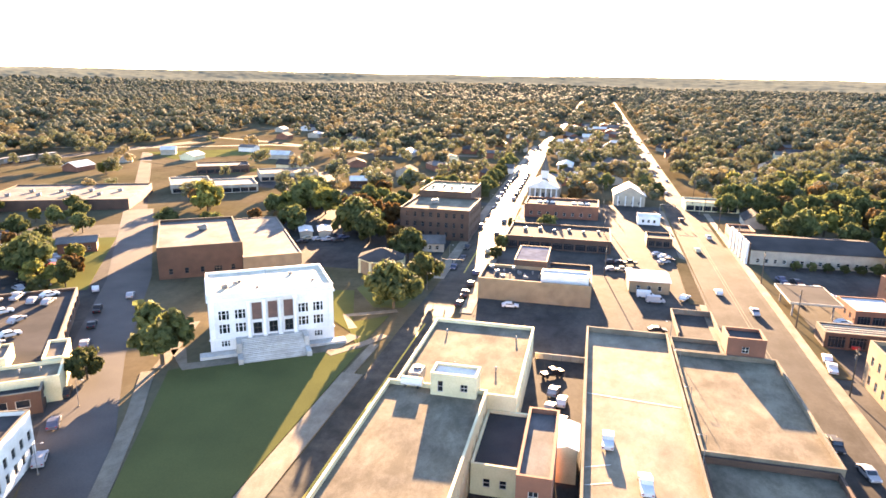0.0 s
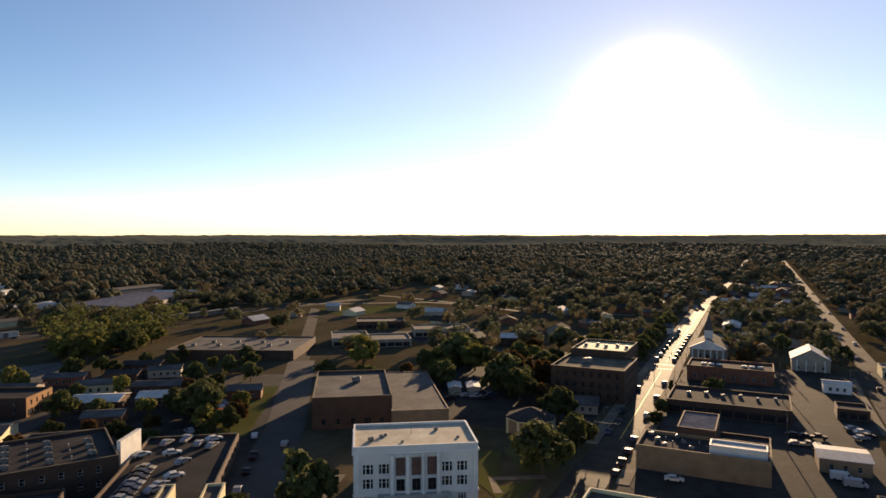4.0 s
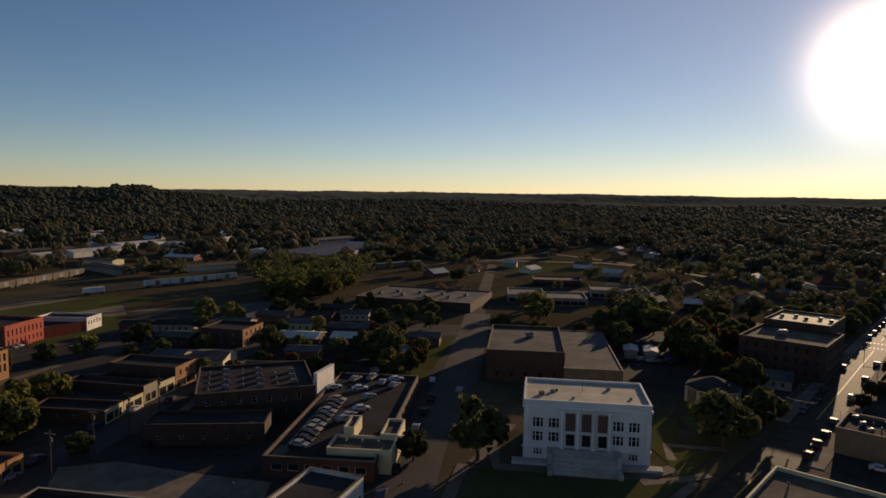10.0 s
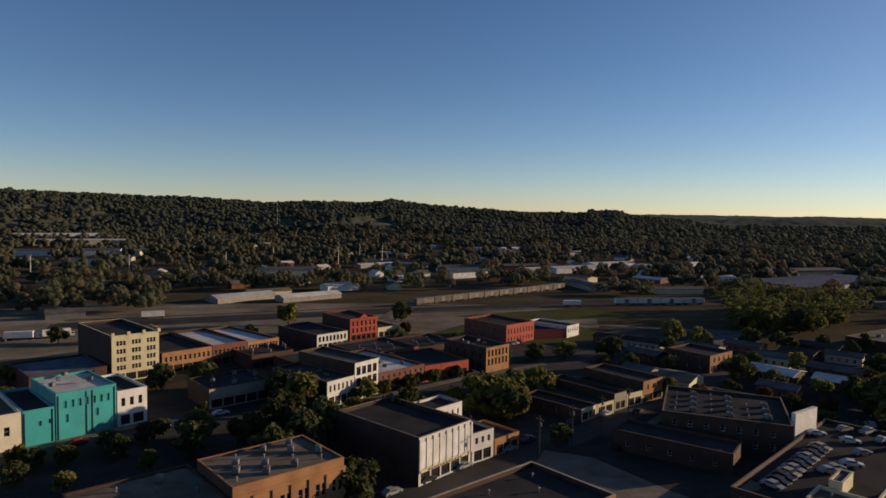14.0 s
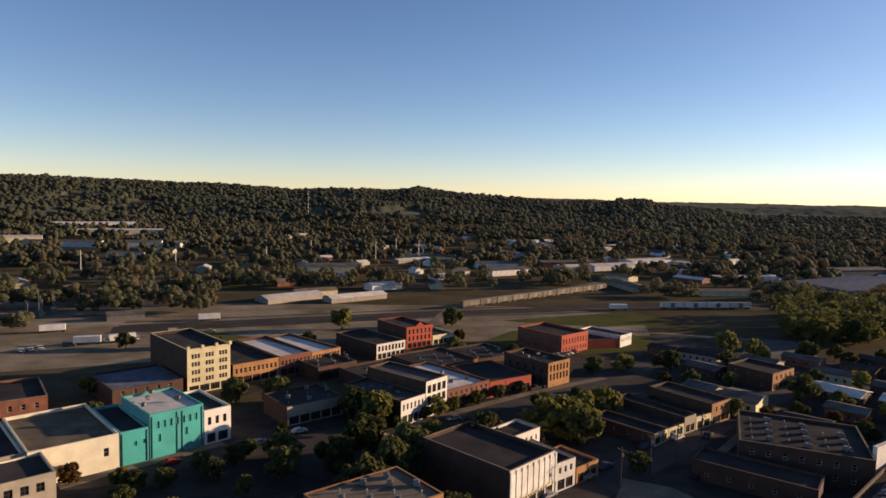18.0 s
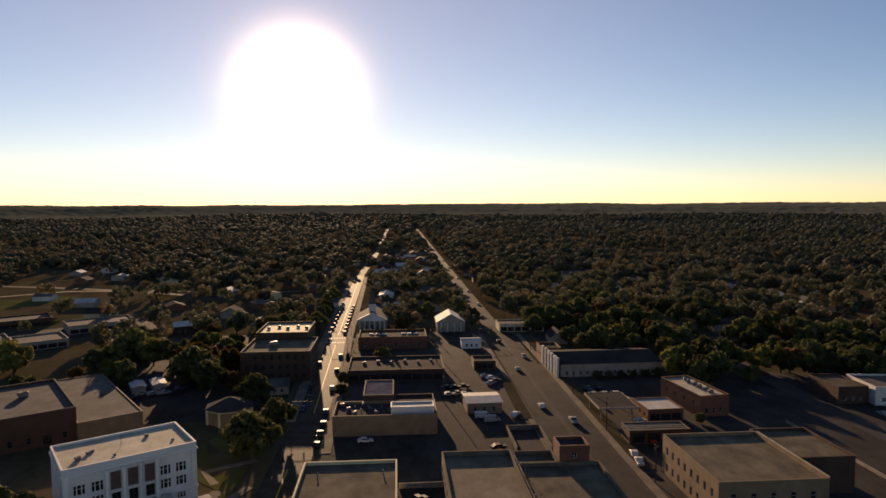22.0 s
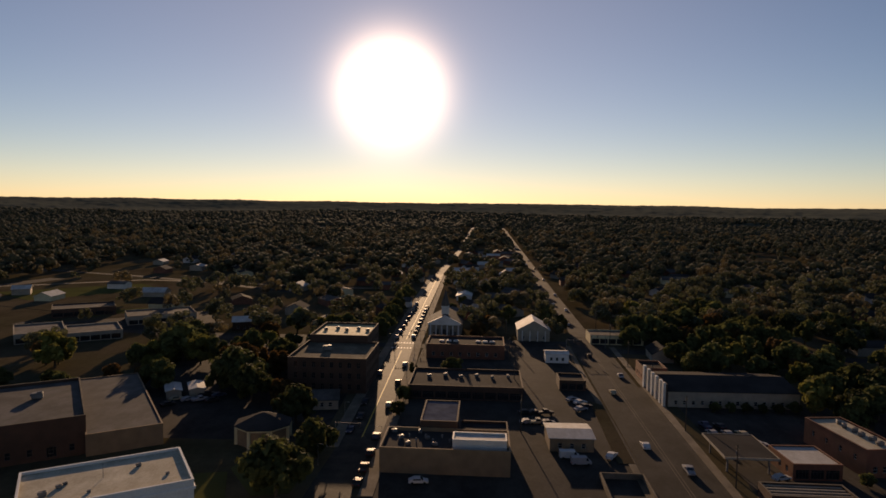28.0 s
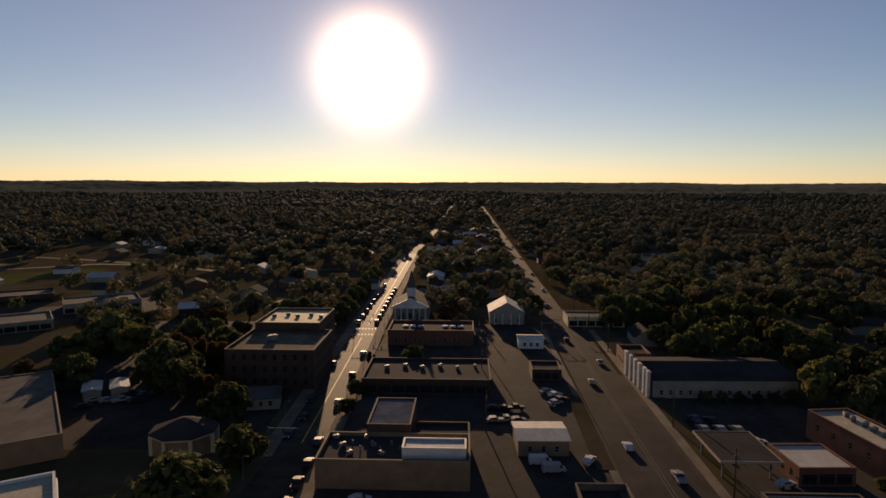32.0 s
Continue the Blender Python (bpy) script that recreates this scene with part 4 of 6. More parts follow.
for x, y in ((-103.5, 228.0), (-97.0, 231.0)):
    house("white-roofed open carport behind the trees", x, y, 118, 9, 4.6, 2.6, "stone", "roof_white", 0.5, "carport", 0.4, category="carport", windows=False)
house("small grey-roofed house in the trees", -52, 222, 12, 10, 8, 3.2, "stone", "roof_grey", 2.0)

# ---- corner hotel block on the main street ----
building("corner_block", "dark brick three-storey corner block with a tan roof", (-67.5, 236), (-40.6, 236), 27, 12.0, "brown_brick", "roof_tan", grid(27, 8, 3, 1.2, 1.9, 1.3, 3.7), grid(27, 8, 3, 1.2, 1.9, 1.3, 3.7), style="dark")
building("rear_block", "brick block with a pale gravel roof and vents", (-67, 263.3), (-45, 263.3), 26, 14.2, "brown_brick", "roof_yellow", grid(22, 5, 3, 1.2, 1.9, 1.3, 3.9), grid(26, 6, 3, 1.2, 1.9, 1.3, 3.9), style="dark")
for k in range(5):
    roof_unit(-64 + 4.2 * k, 276 + 3 * (k % 2), 13.5, 10, 0.8)
roof_unit(-57, 250, 11.3, 0, 1.6)

# ---- near block between the main street and the lane ----
building("brick_store", "painted brick store with a wide tan gravel roof", (-29.6, 62), (-11.8, 62), 38.5, 9.0, "cream", "roof_tan", (), grid(38, 10, 2, 1.0, 1.6, 1.2, 3.6), grid(38, 9, 2, 1.3, 1.8, 1.0, 3.9), parapet=0.8)
building("brick_store", "tan-roofed brick store with rooftop vents", (-28.8, 101), (-6.8, 101), 33.5, 8.0, "cream", "roof_tan", (), grid(33, 8, 2, 1.0, 1.6, 1.2, 3.4), grid(33, 8, 2, 1.2, 1.8, 1.0, 3.4), grid(22, 6, 2, 1.1, 1.6, 1.2, 3.4), parapet=0.7)
building("stair_head", "pale stair head with a door and a window on the roof", (-21.4, 98.2), (-13.4, 98.2), 4.4, 4.2, "cream", "roof_white", [(1.2, 0.8, 2.2, 2.9), (5.2, 1.2, 6.5, 2.6)], (), parapet=0.4, z=8.0, category="roof house")
roof_unit(-25.5, 104.5, 7.3, 90, 2.0)
for k, (u, v) in enumerate(((-20, 112), (-10, 128), (-12, 112), (-25, 128))):
    roof_vent(u, v, 7.3)
tank = empty("water_tank", -25.2, 100.2, 8.2, 0, "white cylindrical tank lying on a roof", "tank")
bm = bmesh.new()
cyl(bm, 0, 0, -1.9, 1.9, 0.8, 0.8, 16)
bmesh.ops.transform(bm, matrix=pose(0, 0, 1.0, 0, 90, 0), verts=bm.verts)
part("drum", bm, M["white"], tank)
part("cradle", boxes((-1.3, -0.7, 0, -1.0, 0.7, 0.5), (1.0, -0.7, 0, 1.3, 0.7, 0.5)), M["dark_metal"], tank)
building("brick_annex", "small cream-walled back annex beside the lane", (-11.6, 84), (-4.2, 84), 16.9, 5.2, "cream", "roof_dark", grid(7.4, 2, 1, 1.1, 1.5, 1.4), grid(16, 4, 1, 1.0, 1.4, 1.4), parapet=0.5)
building("brick_stair_tower", "narrow red-brick block with a grey roof", (-3.6, 71), (0.9, 71), 18, 13.0, "brick", "roof_grey", grid(4.5, 1, 3, 1.3, 1.7, 1.6, 3.8, 0.5), grid(18, 4, 3, 1.1, 1.7, 1.6, 3.8), parapet=0.7)
house("lean-to shed with a pale blue metal roof", 2.4, 94, 90, 8, 3.2, 6.0, "cream", "roof_white", 0.5, "lean_to", 0.2, category="shed", windows=False)

# ---- parking decks ----
building("parking_deck", "pale concrete rooftop parking deck with low walls", (4.6, 40), (22.2, 40), 103, 6.2, "concrete", "concrete", (), (), grid(103, 22, 1, 2.6, 1.6, 2.2), grid(17, 4, 1, 2.4, 1.6, 2.2), parapet=1.2, style="plain", sills=False)
building("parking_deck", "tan-roofed deck with a low parapet beside the avenue", (22.8, 95.5), (43.2, 95.5), 40, 5.6, "concrete", "roof_tan", (), grid(40, 9, 1, 2.4, 1.6, 1.4), (), grid(20, 4, 1, 2.4, 1.5, 1.4), parapet=0.9, style="plain", sills=False)
building("low_store", "low tan-roofed store behind a parapet wall", (22.8, 60), (42.4, 60), 35.2, 5.0, "brown_brick", "roof_tan", (), grid(35, 8, 1, 1.6, 1.4, 1.2), parapet=1.0)
building("parking_deck", "short end of a tan-roofed deck beside a stair tower", (22.8, 135.8), (33.1, 135.8), 7.6, 5.6, "concrete", "roof_tan", (), (), parapet=0.9, style="plain", sills=False)
building("brick_stair_tower", "square red-brick stair tower on a deck", (33.4, 136), (41.0, 136), 6.6, 9.4, "brick", "roof_dark", [(3.0, 6.2, 4.4, 7.6)], [(2.6, 6.2, 4.0, 7.6)], parapet=0.6)
strip("bay_line", [(5.2, 112), (21.6, 110.4)], 0.16, 5.03, "line", "worn white bay line on a deck", "road marking")
for k in range(7):
    strip("bay_line", [(5.2, 60 + 4.6 * k), (9.0, 61.5 + 4.6 * k)], 0.12, 5.036, "line", "worn white bay line on a deck", "road marking")
ramp = empty("loading_ramp", 26.6, 157, 0, 0, "low concrete walls of a sunken loading ramp", "ramp")
for q in ((0, 0, 0, 0.4, 18, 1.5), (10, 0, 0, 10.4, 18, 1.5), (0.4, 17.6, 0, 10, 18, 1.5)):
    part("ramp_wall", boxes(q, bevel=0.03), M["concrete"], ramp)
fence = empty("low_wall", -6.4, 136, 0, 0, "low pale wall along the back lane", "wall")
for k in range(6):
    part("wall_panel", boxes((0.0 + 2.0 * k, 0, 0, 1.94 + 2.0 * k, 0.25, 1.4), bevel=0.02), M["stone"], fence)
for k in range(6):
    lp = street_lamp(22.5, 60 + 16 * k, 180)
    lp.location.z = 5.0
    lp.scale = (0.6, 0.6, 0.6)
car(8.6, 95, 88, "white", "pickup", 5.05)
car(13.7, 84.2, 92, "white", "pickup", 5.05)
car(26, 70, 40, "black", "car", 4.05)

# ---- lot and stores on the strip between main street and avenue ----
building("stone_store", "long low pale-walled store with rooftop clutter", (-26.0, 173.2), (5.4, 173.2), 14.6, 6.2, "buff_brick", "roof_dark", (), grid(14.6, 2, 1, 1.4, 1.4, 1.8), grid(14.6, 3, 1, 1.6, 1.8, 0.9), parapet=0.8)
building("roof_house", "white-roofed plant room on a store roof", (-8.6, 176), (4.6, 176), 5.4, 2.4, "white", "roof_white", (), (), parapet=0.25, z=5.3, category="roof house")
building("brick_store", "brown brick store with a slate-blue flat roof", (-17.6, 188), (-7.8, 188), 18, 8.0, "brown_brick", "roof_slate", (), grid(18, 3, 1, 1.2, 1.6, 4.6), grid(18, 3, 1, 1.2, 1.6, 4.6), parapet=0.2)
building("low_store", "low dark-roofed back store", (-7.4, 188), (5.4, 188), 9, 5.4, "brown_brick", "roof_dark", (), grid(9, 2, 1, 1.2, 1.4, 1.4), (), parapet=0.5)
for k in range(6):
    roof_unit(-24 + 2.2 * k, 186 - (k % 3) * 4.2, 5.4, 30 * k, 0.75)
for k in range(8):
    roof_vent(-22 + 2.1 * k, 180 + (k % 2) * 3, 5.4)
building("low_store", "long low store with a flat dark roof and pale edge", (-26, 233), (12, 233), 23, 4.6, "brown_brick", "roof_dark", shopfront(38, 9, 2.4), grid(23, 5, 1, 1.4, 1.4, 1.2), grid(23, 5, 1, 1.4, 1.4, 1.2), parapet=0.6)
for k in range(6):
    roof_unit(-20 + 5.5 * k, 246 + 2 * (k % 2), 4.0, 20 * k, 0.8)
building("low_store", "brick store with bright skylights in its roof", (-25, 290), (7.6, 290), 18, 6.0, "brick", "roof_dark", grid(32, 8, 1, 1.2, 1.6, 1.2), grid(18, 4, 1, 1.2, 1.6, 1.2), parapet=0.6)
for k in range(6):
    sk = empty("skylight", -19 + (k if k < 3 else k + 2.2) * 3.0, 299, 5.4, 0, "white raised skylight on a flat roof", "skylight", "skylights")
    part("kerb", boxes((-1.1, -0.8, 0, 1.1, 0.8, 0.35)), M["white"], sk)
    part("dome", boxes((-1.0, -0.7, 0.35, 1.0, 0.7, 0.6), bevel=0.12), M["white"], sk)
house("white metal-roofed workshop beside a car lot", 22.0, 196.6, 2, 11.6, 11.4, 3.6, "buff_brick", "roof_white", 0.6, "workshop", 0.4, category="workshop")
house("small white box-like shed behind cars", 29, 291, 0, 9.4, 7, 3.6, "white", "roof_white", 0.6, "shed", 0.3, category="shed")
building("low_store", "small brown shop with a pale fascia", (25.4, 248), (34.6, 248), 10, 3.6, "brown_brick", "roof_dark", shopfront(9, 3, 2.2), (), parapet=0.5)
ch = house("pale columned church with a white gabled front and a spire", -20, 346, 90, 24, 16, 6.4, "stone", "roof_grey", 4.2, "church", 0.6, category="church")
for k in range(6):
    bm = bmesh.new()
    cyl(bm, -13.2, -6.75 + 2.7 * k, 0, 6.0, 0.42, 0.36, 10)
    part("column", bm, M["white"], ch)
part("portico", boxes((-14.0, -7.9, 6.0, -12.5, 7.9, 6.8), bevel=0.06), M["white"], ch)
part("portico_floor", boxes((-14.0, -7.6, 0.0, -12.1, 7.6, 0.5)), M["concrete"], ch)
part("pediment", mesh_from("pediment", [(-13.9, -8.2, 6.8), (-13.9, 8.2, 6.8), (-13.9, 0, 10.7), (-12.6, -8.2, 6.8), (-12.6, 8.2, 6.8), (-12.6, 0, 10.7)], [(0, 2, 1), (3, 4, 5), (0, 1, 4, 3), (1, 2, 5, 4), (2, 0, 3, 5)], M["white"]), None, ch)
# dark doors added for the shaded recess behind the columns
for k in range(3):
    part("door", boxes((-12.06, -4.4 + 3.6 * k, 0.5, -12.005, -2.8 + 3.6 * k, 3.6)), M["dark_frame"], ch)
part("steeple_base", boxes((-8.5, -1.8, 10.4, -4.9, 1.8, 14.5), bevel=0.06), M["white"], ch)
bm = bmesh.new()
cyl(bm, -6.7, 0, 14.5, 22.5, 2.2, 0.05, 8)
part("spire", bm, M["roof_grey"], ch)
hz = house("pale two-gabled house with a bright roof", 22.6, 338, 90, 17, 15, 5.4, "stone", "roof_white", 4.2)
for k in range(4):
    bm = bmesh.new()
    cyl(bm, -9.2, -5.4 + 3.6 * k, 0, 5.0, 0.3, 0.26, 8)
    part("porch_column", bm, M["white"], hz)

# ---- east of the avenue ----
building("low_store", "low shop with a pale flat roof beside the avenue", (48.6, 326), (73, 326), 14, 4.4, "cream", "roof_grey", shopfront(24, 6, 2.4), grid(14, 3, 1, 1.2, 1.4, 1.2), parapet=0.5, coping="concrete")
lw = house("long white-walled block with a dark roof and a white-piered street front", 79, 246, 2, 42, 25, 5.2, "stone", "roof_dark", 2.2, "long_white_block", 0.3, category="building")
part("front_wall", boxes((-21.75, -12.7, 0, -21.35, 12.7, 7.6), bevel=0.03), M["brown_brick"], lw)
for v in (-11.6, -8.2, -3.4, 1.0, 5.6, 10.6):
    part("pier", boxes((-22.6, v - 0.9, 0, -21.76, v + 0.9, 7.9), bevel=0.04), M["white"], lw, "white painted pier")
building("low_store", "low dark-fronted shop at the avenue's edge", (57.5, 262), (66, 262), 12, 5.4, "brick", "roof_dark", shopfront(8.5, 3, 2.4), (), grid(12, 3, 1, 1.2, 1.4, 1.2), parapet=0.6)
can = empty("canopy", 63.6, 187.6, 0, 0, "flat dark-roofed forecourt canopy on posts", "canopy")
part("canopy_roof", boxes((-6.3, -8.2, 4.0, 6.3, 8.2, 4.6), bevel=0.05), M["roof_dark"], can)
part("fascia", boxes((-6.5, -8.4, 4.15, 6.5, -8.21, 4.7), (-6.5, 8.21, 4.15, 6.5, 8.4, 4.7), (-6.5, -8.2, 4.15, -6.31, 8.2, 4.7), (6.31, -8.2, 4.15, 6.5, 8.2, 4.7)), M["stone"], can)
for sx in (-5, 5):
    for sy in (-6, 6):
        part("post", boxes((sx - 0.2, sy - 0.2, 0, sx + 0.2, sy + 0.2, 4.0), bevel=0.03), M["metal"], can)
building("low_store", "low brick shop with a pale blue metal roof", (72.6, 178), (84.4, 178.6), 12.4, 4.0, "brick", "roof_white", shopfront(11.8, 3, 2.3), grid(12.4, 3, 1, 1.2, 1.4, 1.2), grid(12.4, 3, 1, 1.2, 1.4, 1.2), parapet=0.25)
cw = building("car_wash", "low open-fronted wash with a striped roof", (60, 160), (78, 160), 7, 4.0, "brown_brick", "roof_grey", [(0.8, 0.3, 4.6, 3.2), (5.4, 0.3, 9.2, 3.2), (10.0, 0.3, 13.8, 3.2)], (), parapet=0.4, coping="concrete", category="car wash")
for k in range(4):
    part("roof_rib", boxes((0.6, 1.2 + 1.5 * k, 3.58, 17.4, 1.6 + 1.5 * k, 3.86), bevel=0.03), M["stone"], cw)
bx = building("brick_store", "red-brick store with a pale roof and a row of roof units", (91.0, 181), (101.3, 182.4), 24, 7.0, "brick", "roof_cream", grid(10, 3, 1, 1.2, 1.6, 1.2), (), grid(24, 4, 1, 1.1, 1.4, 3.2), parapet=0.4)
for k in range(6):
    roof_unit(*local(bx, 6.4 + 0.6 * (k % 2), 4 + 3.2 * k), 6.55, 15 * k, 0.9)
strip("lot_side", [(126, 110), (134, 235)], 76, 0.02, "old_asphalt", "patched asphalt lots east of the avenue", "ground")
rg = building("tan_brick_hall", "large tan-brick hall with a wide brown roof", (61.8, 111.6), (86.6, 111.6), 29.4, 9.8, "buff_brick", "roof_tan", grid(24.8, 5, 2, 1.2, 1.7, 1.2, 4.2), (), grid(29.4, 8, 2, 1.2, 1.9, 1.2, 4.2), parapet=0.8)
part("party_parapet", boxes((24.9, 0.4, 9.4, 25.2, 29.0, 10.1), bevel=0.03), M["stone"], rg)
building("brick_wing", "brown-brick wing with a brown roof behind a tan hall", (87.2, 125.0), (102.4, 125.0), 20.0, 9.0, "brown_brick", "roof_tan", (), (), (), parapet=0.6)
building("low_store", "lower brick store with a tan roof beside a tan hall", (61.8, 84), (86.0, 84), 27.2, 5.6, "buff_brick", "roof_tan", (), (), grid(27, 6, 1, 1.4, 1.7, 1.2), parapet=0.6)
low = empty("low_wall", 115.6, 118, 0, 0, "long pale concrete wall along a back lot", "wall")
for k in range(14):
    part("wall_panel", boxes((-0.15, 4.0 * k, 0, 0.15, 4.0 * k + 3.94, 0.9), bevel=0.02), M["stone"], low)
building("brick_store", "brown-brick store with a brown roof beside a pale store", (144.6, 190.6), (155.4, 190.6), 17, 6.0, "brown_brick", "roof_tan", grid(10.8, 3, 1, 1.2, 1.5, 1.2), (), parapet=0.5)
building("pale_store", "low bluish-white store with a grey roof", (156.0, 188.0), (176.0, 186.0), 17, 6.4, "white", "roof_grey", grid(20, 5, 1, 1.4, 1.5, 1.2), (), parapet=0.5)

# ---- car park block west of the hall street ----
D2 = building("parking_deck", "dark-roofed parking deck with a row of cars", (-111.9, 74.4), (-92.5, 88.4), 64, 4.4, "brown_brick", "roof_dark", grid(23.9, 6, 1, 2.4, 1.6, 1.4), grid(64, 12, 1, 2.4, 1.6, 1.4), grid(64, 12, 1, 2.4, 1.6, 1.4), parapet=0.7, style="plain", sills=False, coping="concrete")
an2 = building("deck_office", "plain pale office block at the corner of a deck", local(D2, 12.6, 4.0), local(D2, 26.6, 4.0), 8.0, 5.2, "cream", "roof_tan", (), (), parapet=0.6, category="office", sills=False)
building("roof_house", "sunlit pale plant room on a deck", local(D2, 14.2, 12.4), local(D2, 16.6, 12.4), 8.0, 3.0, "cream", "roof_grey", (), (), parapet=0.3, z=3.72, category="roof house")
building("roof_house", "pale stair house at the edge of a deck", local(D2, 22.6, 12.4), local(D2, 26.6, 12.4), 10.0, 5.6, "cream", "roof_grey", (), (), parapet=0.5, category="roof house")
for k in range(3):
    roof_vent(*local(an2, 3 + 3.6 * k, 5.0), 4.62)
building("deck_wall", "bright white painted wall on the roof edge of a block", (-138.1, 108.7), (-142.8, 118.4), 1.0, 9.8, "white", "roof_white", (), (), parapet=0.2, category="wall")
fl = building("flat_block", "dark flat-roofed block crowded with roof vents", (-150, 79.5), (-134.6, 105.5), 27, 8.0, "brown_brick", "roof_dark", grid(29, 7, 2, 1.1, 1.6, 1.2, 3.4), grid(27, 6, 2, 1.1, 1.6, 1.2, 3.4), parapet=0.6, coping="concrete")
for k in range(22):
    u, v = 3 + (k % 6) * 4.4, 4 + (k // 6) * 5.4 + (k % 3)
    (roof_unit if k % 2 else roof_vent)(*local(fl, u, v), 7.38)
lo = building("low_block", "low dark brick block on the shops street corner", (-146.2, 64.5), (-126.6, 84.6), 10, 5.0, "brown_brick", "roof_dark", grid(28, 5, 1, 1.0, 1.4, 1.4), (), grid(14, 3, 1, 1.2, 1.5, 1.0), parapet=0.6)
COL = ("white", "silver", "black", "tan", "blue", "red")
MUTED = ("silver", "black", "tan", "black", "blue", "silver", "black")
for k in range(11):
    car(*local(D2, 5.6, 7.6 + 3.2 * k), 22, MUTED[(k * 3) % 7], "car", 3.76)
for u, v, r in ((1.8, 49.8, 40), (5.8, 59, 70), (10.5, 61, 75), (14.5, 56.8, 80), (9.2, 50, 20), (13.3, 42.8, 60), (18.3, 54.5, 70), (17.8, 60.4, 30), (11.1, 24.9, 50), (13.5, 33, 25), (11.6, 27.6, 60)):
    car(*local(D2, u, v), 36 + r, "silver" if r > 45 else "white", "pickup" if r == 75 else "car", 3.76)
strip("bay_kerb", [local(D2, 2.7, 5.5), local(D2, 2.7, 43)], 0.5, 3.86, "concrete", "low concrete kerb beside a parking row", "kerb", 0.15)
sheet("apron", [local(D2, 1.0 + 3.0 * math.sin(a * math.pi / 8) * 1.0, 1.4 + 3.2 * (1 - math.cos(a * math.pi / 8))) for a in range(9)], 3.78, M["concrete"], 0.05, "pale rounded concrete apron at a deck's entrance", "apron")
for k in range(14):
    x, y = -150 - (k % 7) * 3.2, 140 + (k // 7) * 9 + (k % 7) * 4.2
    car(x, y, 150 + 12 * (k % 4), COL[k % 6], "pickup" if k % 4 == 1 else "car")

# ---- shops street ----
SH = ((-166.2, 64.0, -170.8, 70.4, 3.7, "cream"), (-170.9, 70.6, -175.2, 77.6, 3.6, "cream"), (-175.3, 77.8, -178.4, 83.0, 5.2, "stone"), (-178.5, 83.2, -182.0, 90.0, 4.2, "cream"), (-182.1, 90.2, -187.6, 99.6, 6.8, "tan_brick"))
for k, (x0, y0, x1, y1, h, mt) in enumerate(SH):
    ww = math.hypot(x1 - x0, y1 - y0)
    building("shop", "small sunlit painted-brick shop with a dark roof" if mt == "cream" else "narrow old brick shop with tall windows", (x0, y0), (x1, y1), 21 + 2 * (k % 3), h, mt, "roof_dark", shopfront(ww, 2, 2.2) + (grid(ww, 3, 1, 0.9, 1.5, 4.0) if h > 6 else []), (), grid(21, 4, 1, 1.0, 1.3, 1.4), group="row of shops", category="shop", side="brown_brick")
building("shop", "small orange brick shop on a street corner", (-215.8, 133.2), (-223.6, 147.2), 18, 6.6, "tan_brick", "roof_dark", grid(16, 4, 1, 1.1, 1.6, 3.8) + shopfront(16, 4, 2.2), (), grid(18, 3, 2, 1.0, 1.4, 1.0, 3.0), category="shop", side="brown_brick")
for k, (x, y, w, d) in enumerate(((-205, 152, 16, 12), (-190, 166, 15, 11), (-200, 112, 12, 14), (-212, 104, 11, 9), (-170, 186, 12, 9), (-228, 168, 14, 10), (-248, 150, 14, 10))):
    house("low white-roofed house with dark walls" if k < 2 else "small weathered house with a grey roof", x, y, 33 + 4 * (k % 3), w, d, 3.6, "brown_brick" if k < 2 else ("stone", "brick", "cream")[k % 3], "roof_white" if k < 2 else "roof_grey", 1.2, windows=True)
lg = building("long_shed", "long low warehouse with a grey flat roof", (-258, 226), (-200, 251), 44, 4.8, "brown_brick", "roof_grey", (), (), parapet=0.4, coping="concrete", category="warehouse")
for k in range(8):
    roof_unit(*local(lg, 8 + 6.5 * k, 14 + 10 * (k % 2)), 4.4, 25, 1.1)
building("low_store", "flat-roofed grey shop across the street", (-206, 291), (-190, 303), 26, 4.6, "stone", "roof_grey", shopfront(20, 4, 2.2), grid(26, 5, 1, 1.2, 1.4, 1.2), parapet=0.5)
building("low_store", "low grey-roofed store among trees", (-186, 298), (-168, 311), 22, 4.2, "stone", "roof_grey", shopfront(22, 5, 2.2), (), parapet=0.5)

for k, (x, y, w, d) in enumerate(((-236, 186, 13, 9), (-252, 172, 15, 10), (-262, 130, 16, 9), (-240, 120, 14, 10), (-272, 118, 12, 8), (-228, 200, 13, 9), (-246, 204, 16, 10), (-186, 140, 12, 9), (-176, 118, 13, 9), (-206, 178, 18, 10))):
    house("low dark-roofed house with brick walls in an old block", x, y, 33 + 5 * (k % 3), w, d, 3.4, ("brown_brick", "brick", "stone")[k % 3], ("roof_dark", "roof_grey")[k % 2], 1.0)

building("low_store", "long low grey store beyond the brick block", (-182, 340), (-154, 358), 22, 4.6, "stone", "roof_grey", shopfront(33, 7, 2.2), (), parapet=0.5, coping="concrete")
building("low_store", "low grey-roofed store beside an open lot", (-232, 354), (-206, 371), 20, 4.6, "brown_brick", "roof_grey", shopfront(31, 6, 2.2), (), parapet=0.5, coping="concrete")
house("dark-walled house with a bright pale roof", -118, 344, 20, 20, 14, 4.4, "brown_brick", "roof_white", 1.6)
strip("far_road", [(-420, 440), (-339, 473), (-270, 522), (-200, 520), (-133, 501), (-60, 505)], 6, 0.09, "concrete", "pale road that curves through open fields")
strip("lot_far", [(-215, 322), (-150, 372)], 40, 0.016, "old_asphalt", "patched asphalt lots round low stores", "ground")
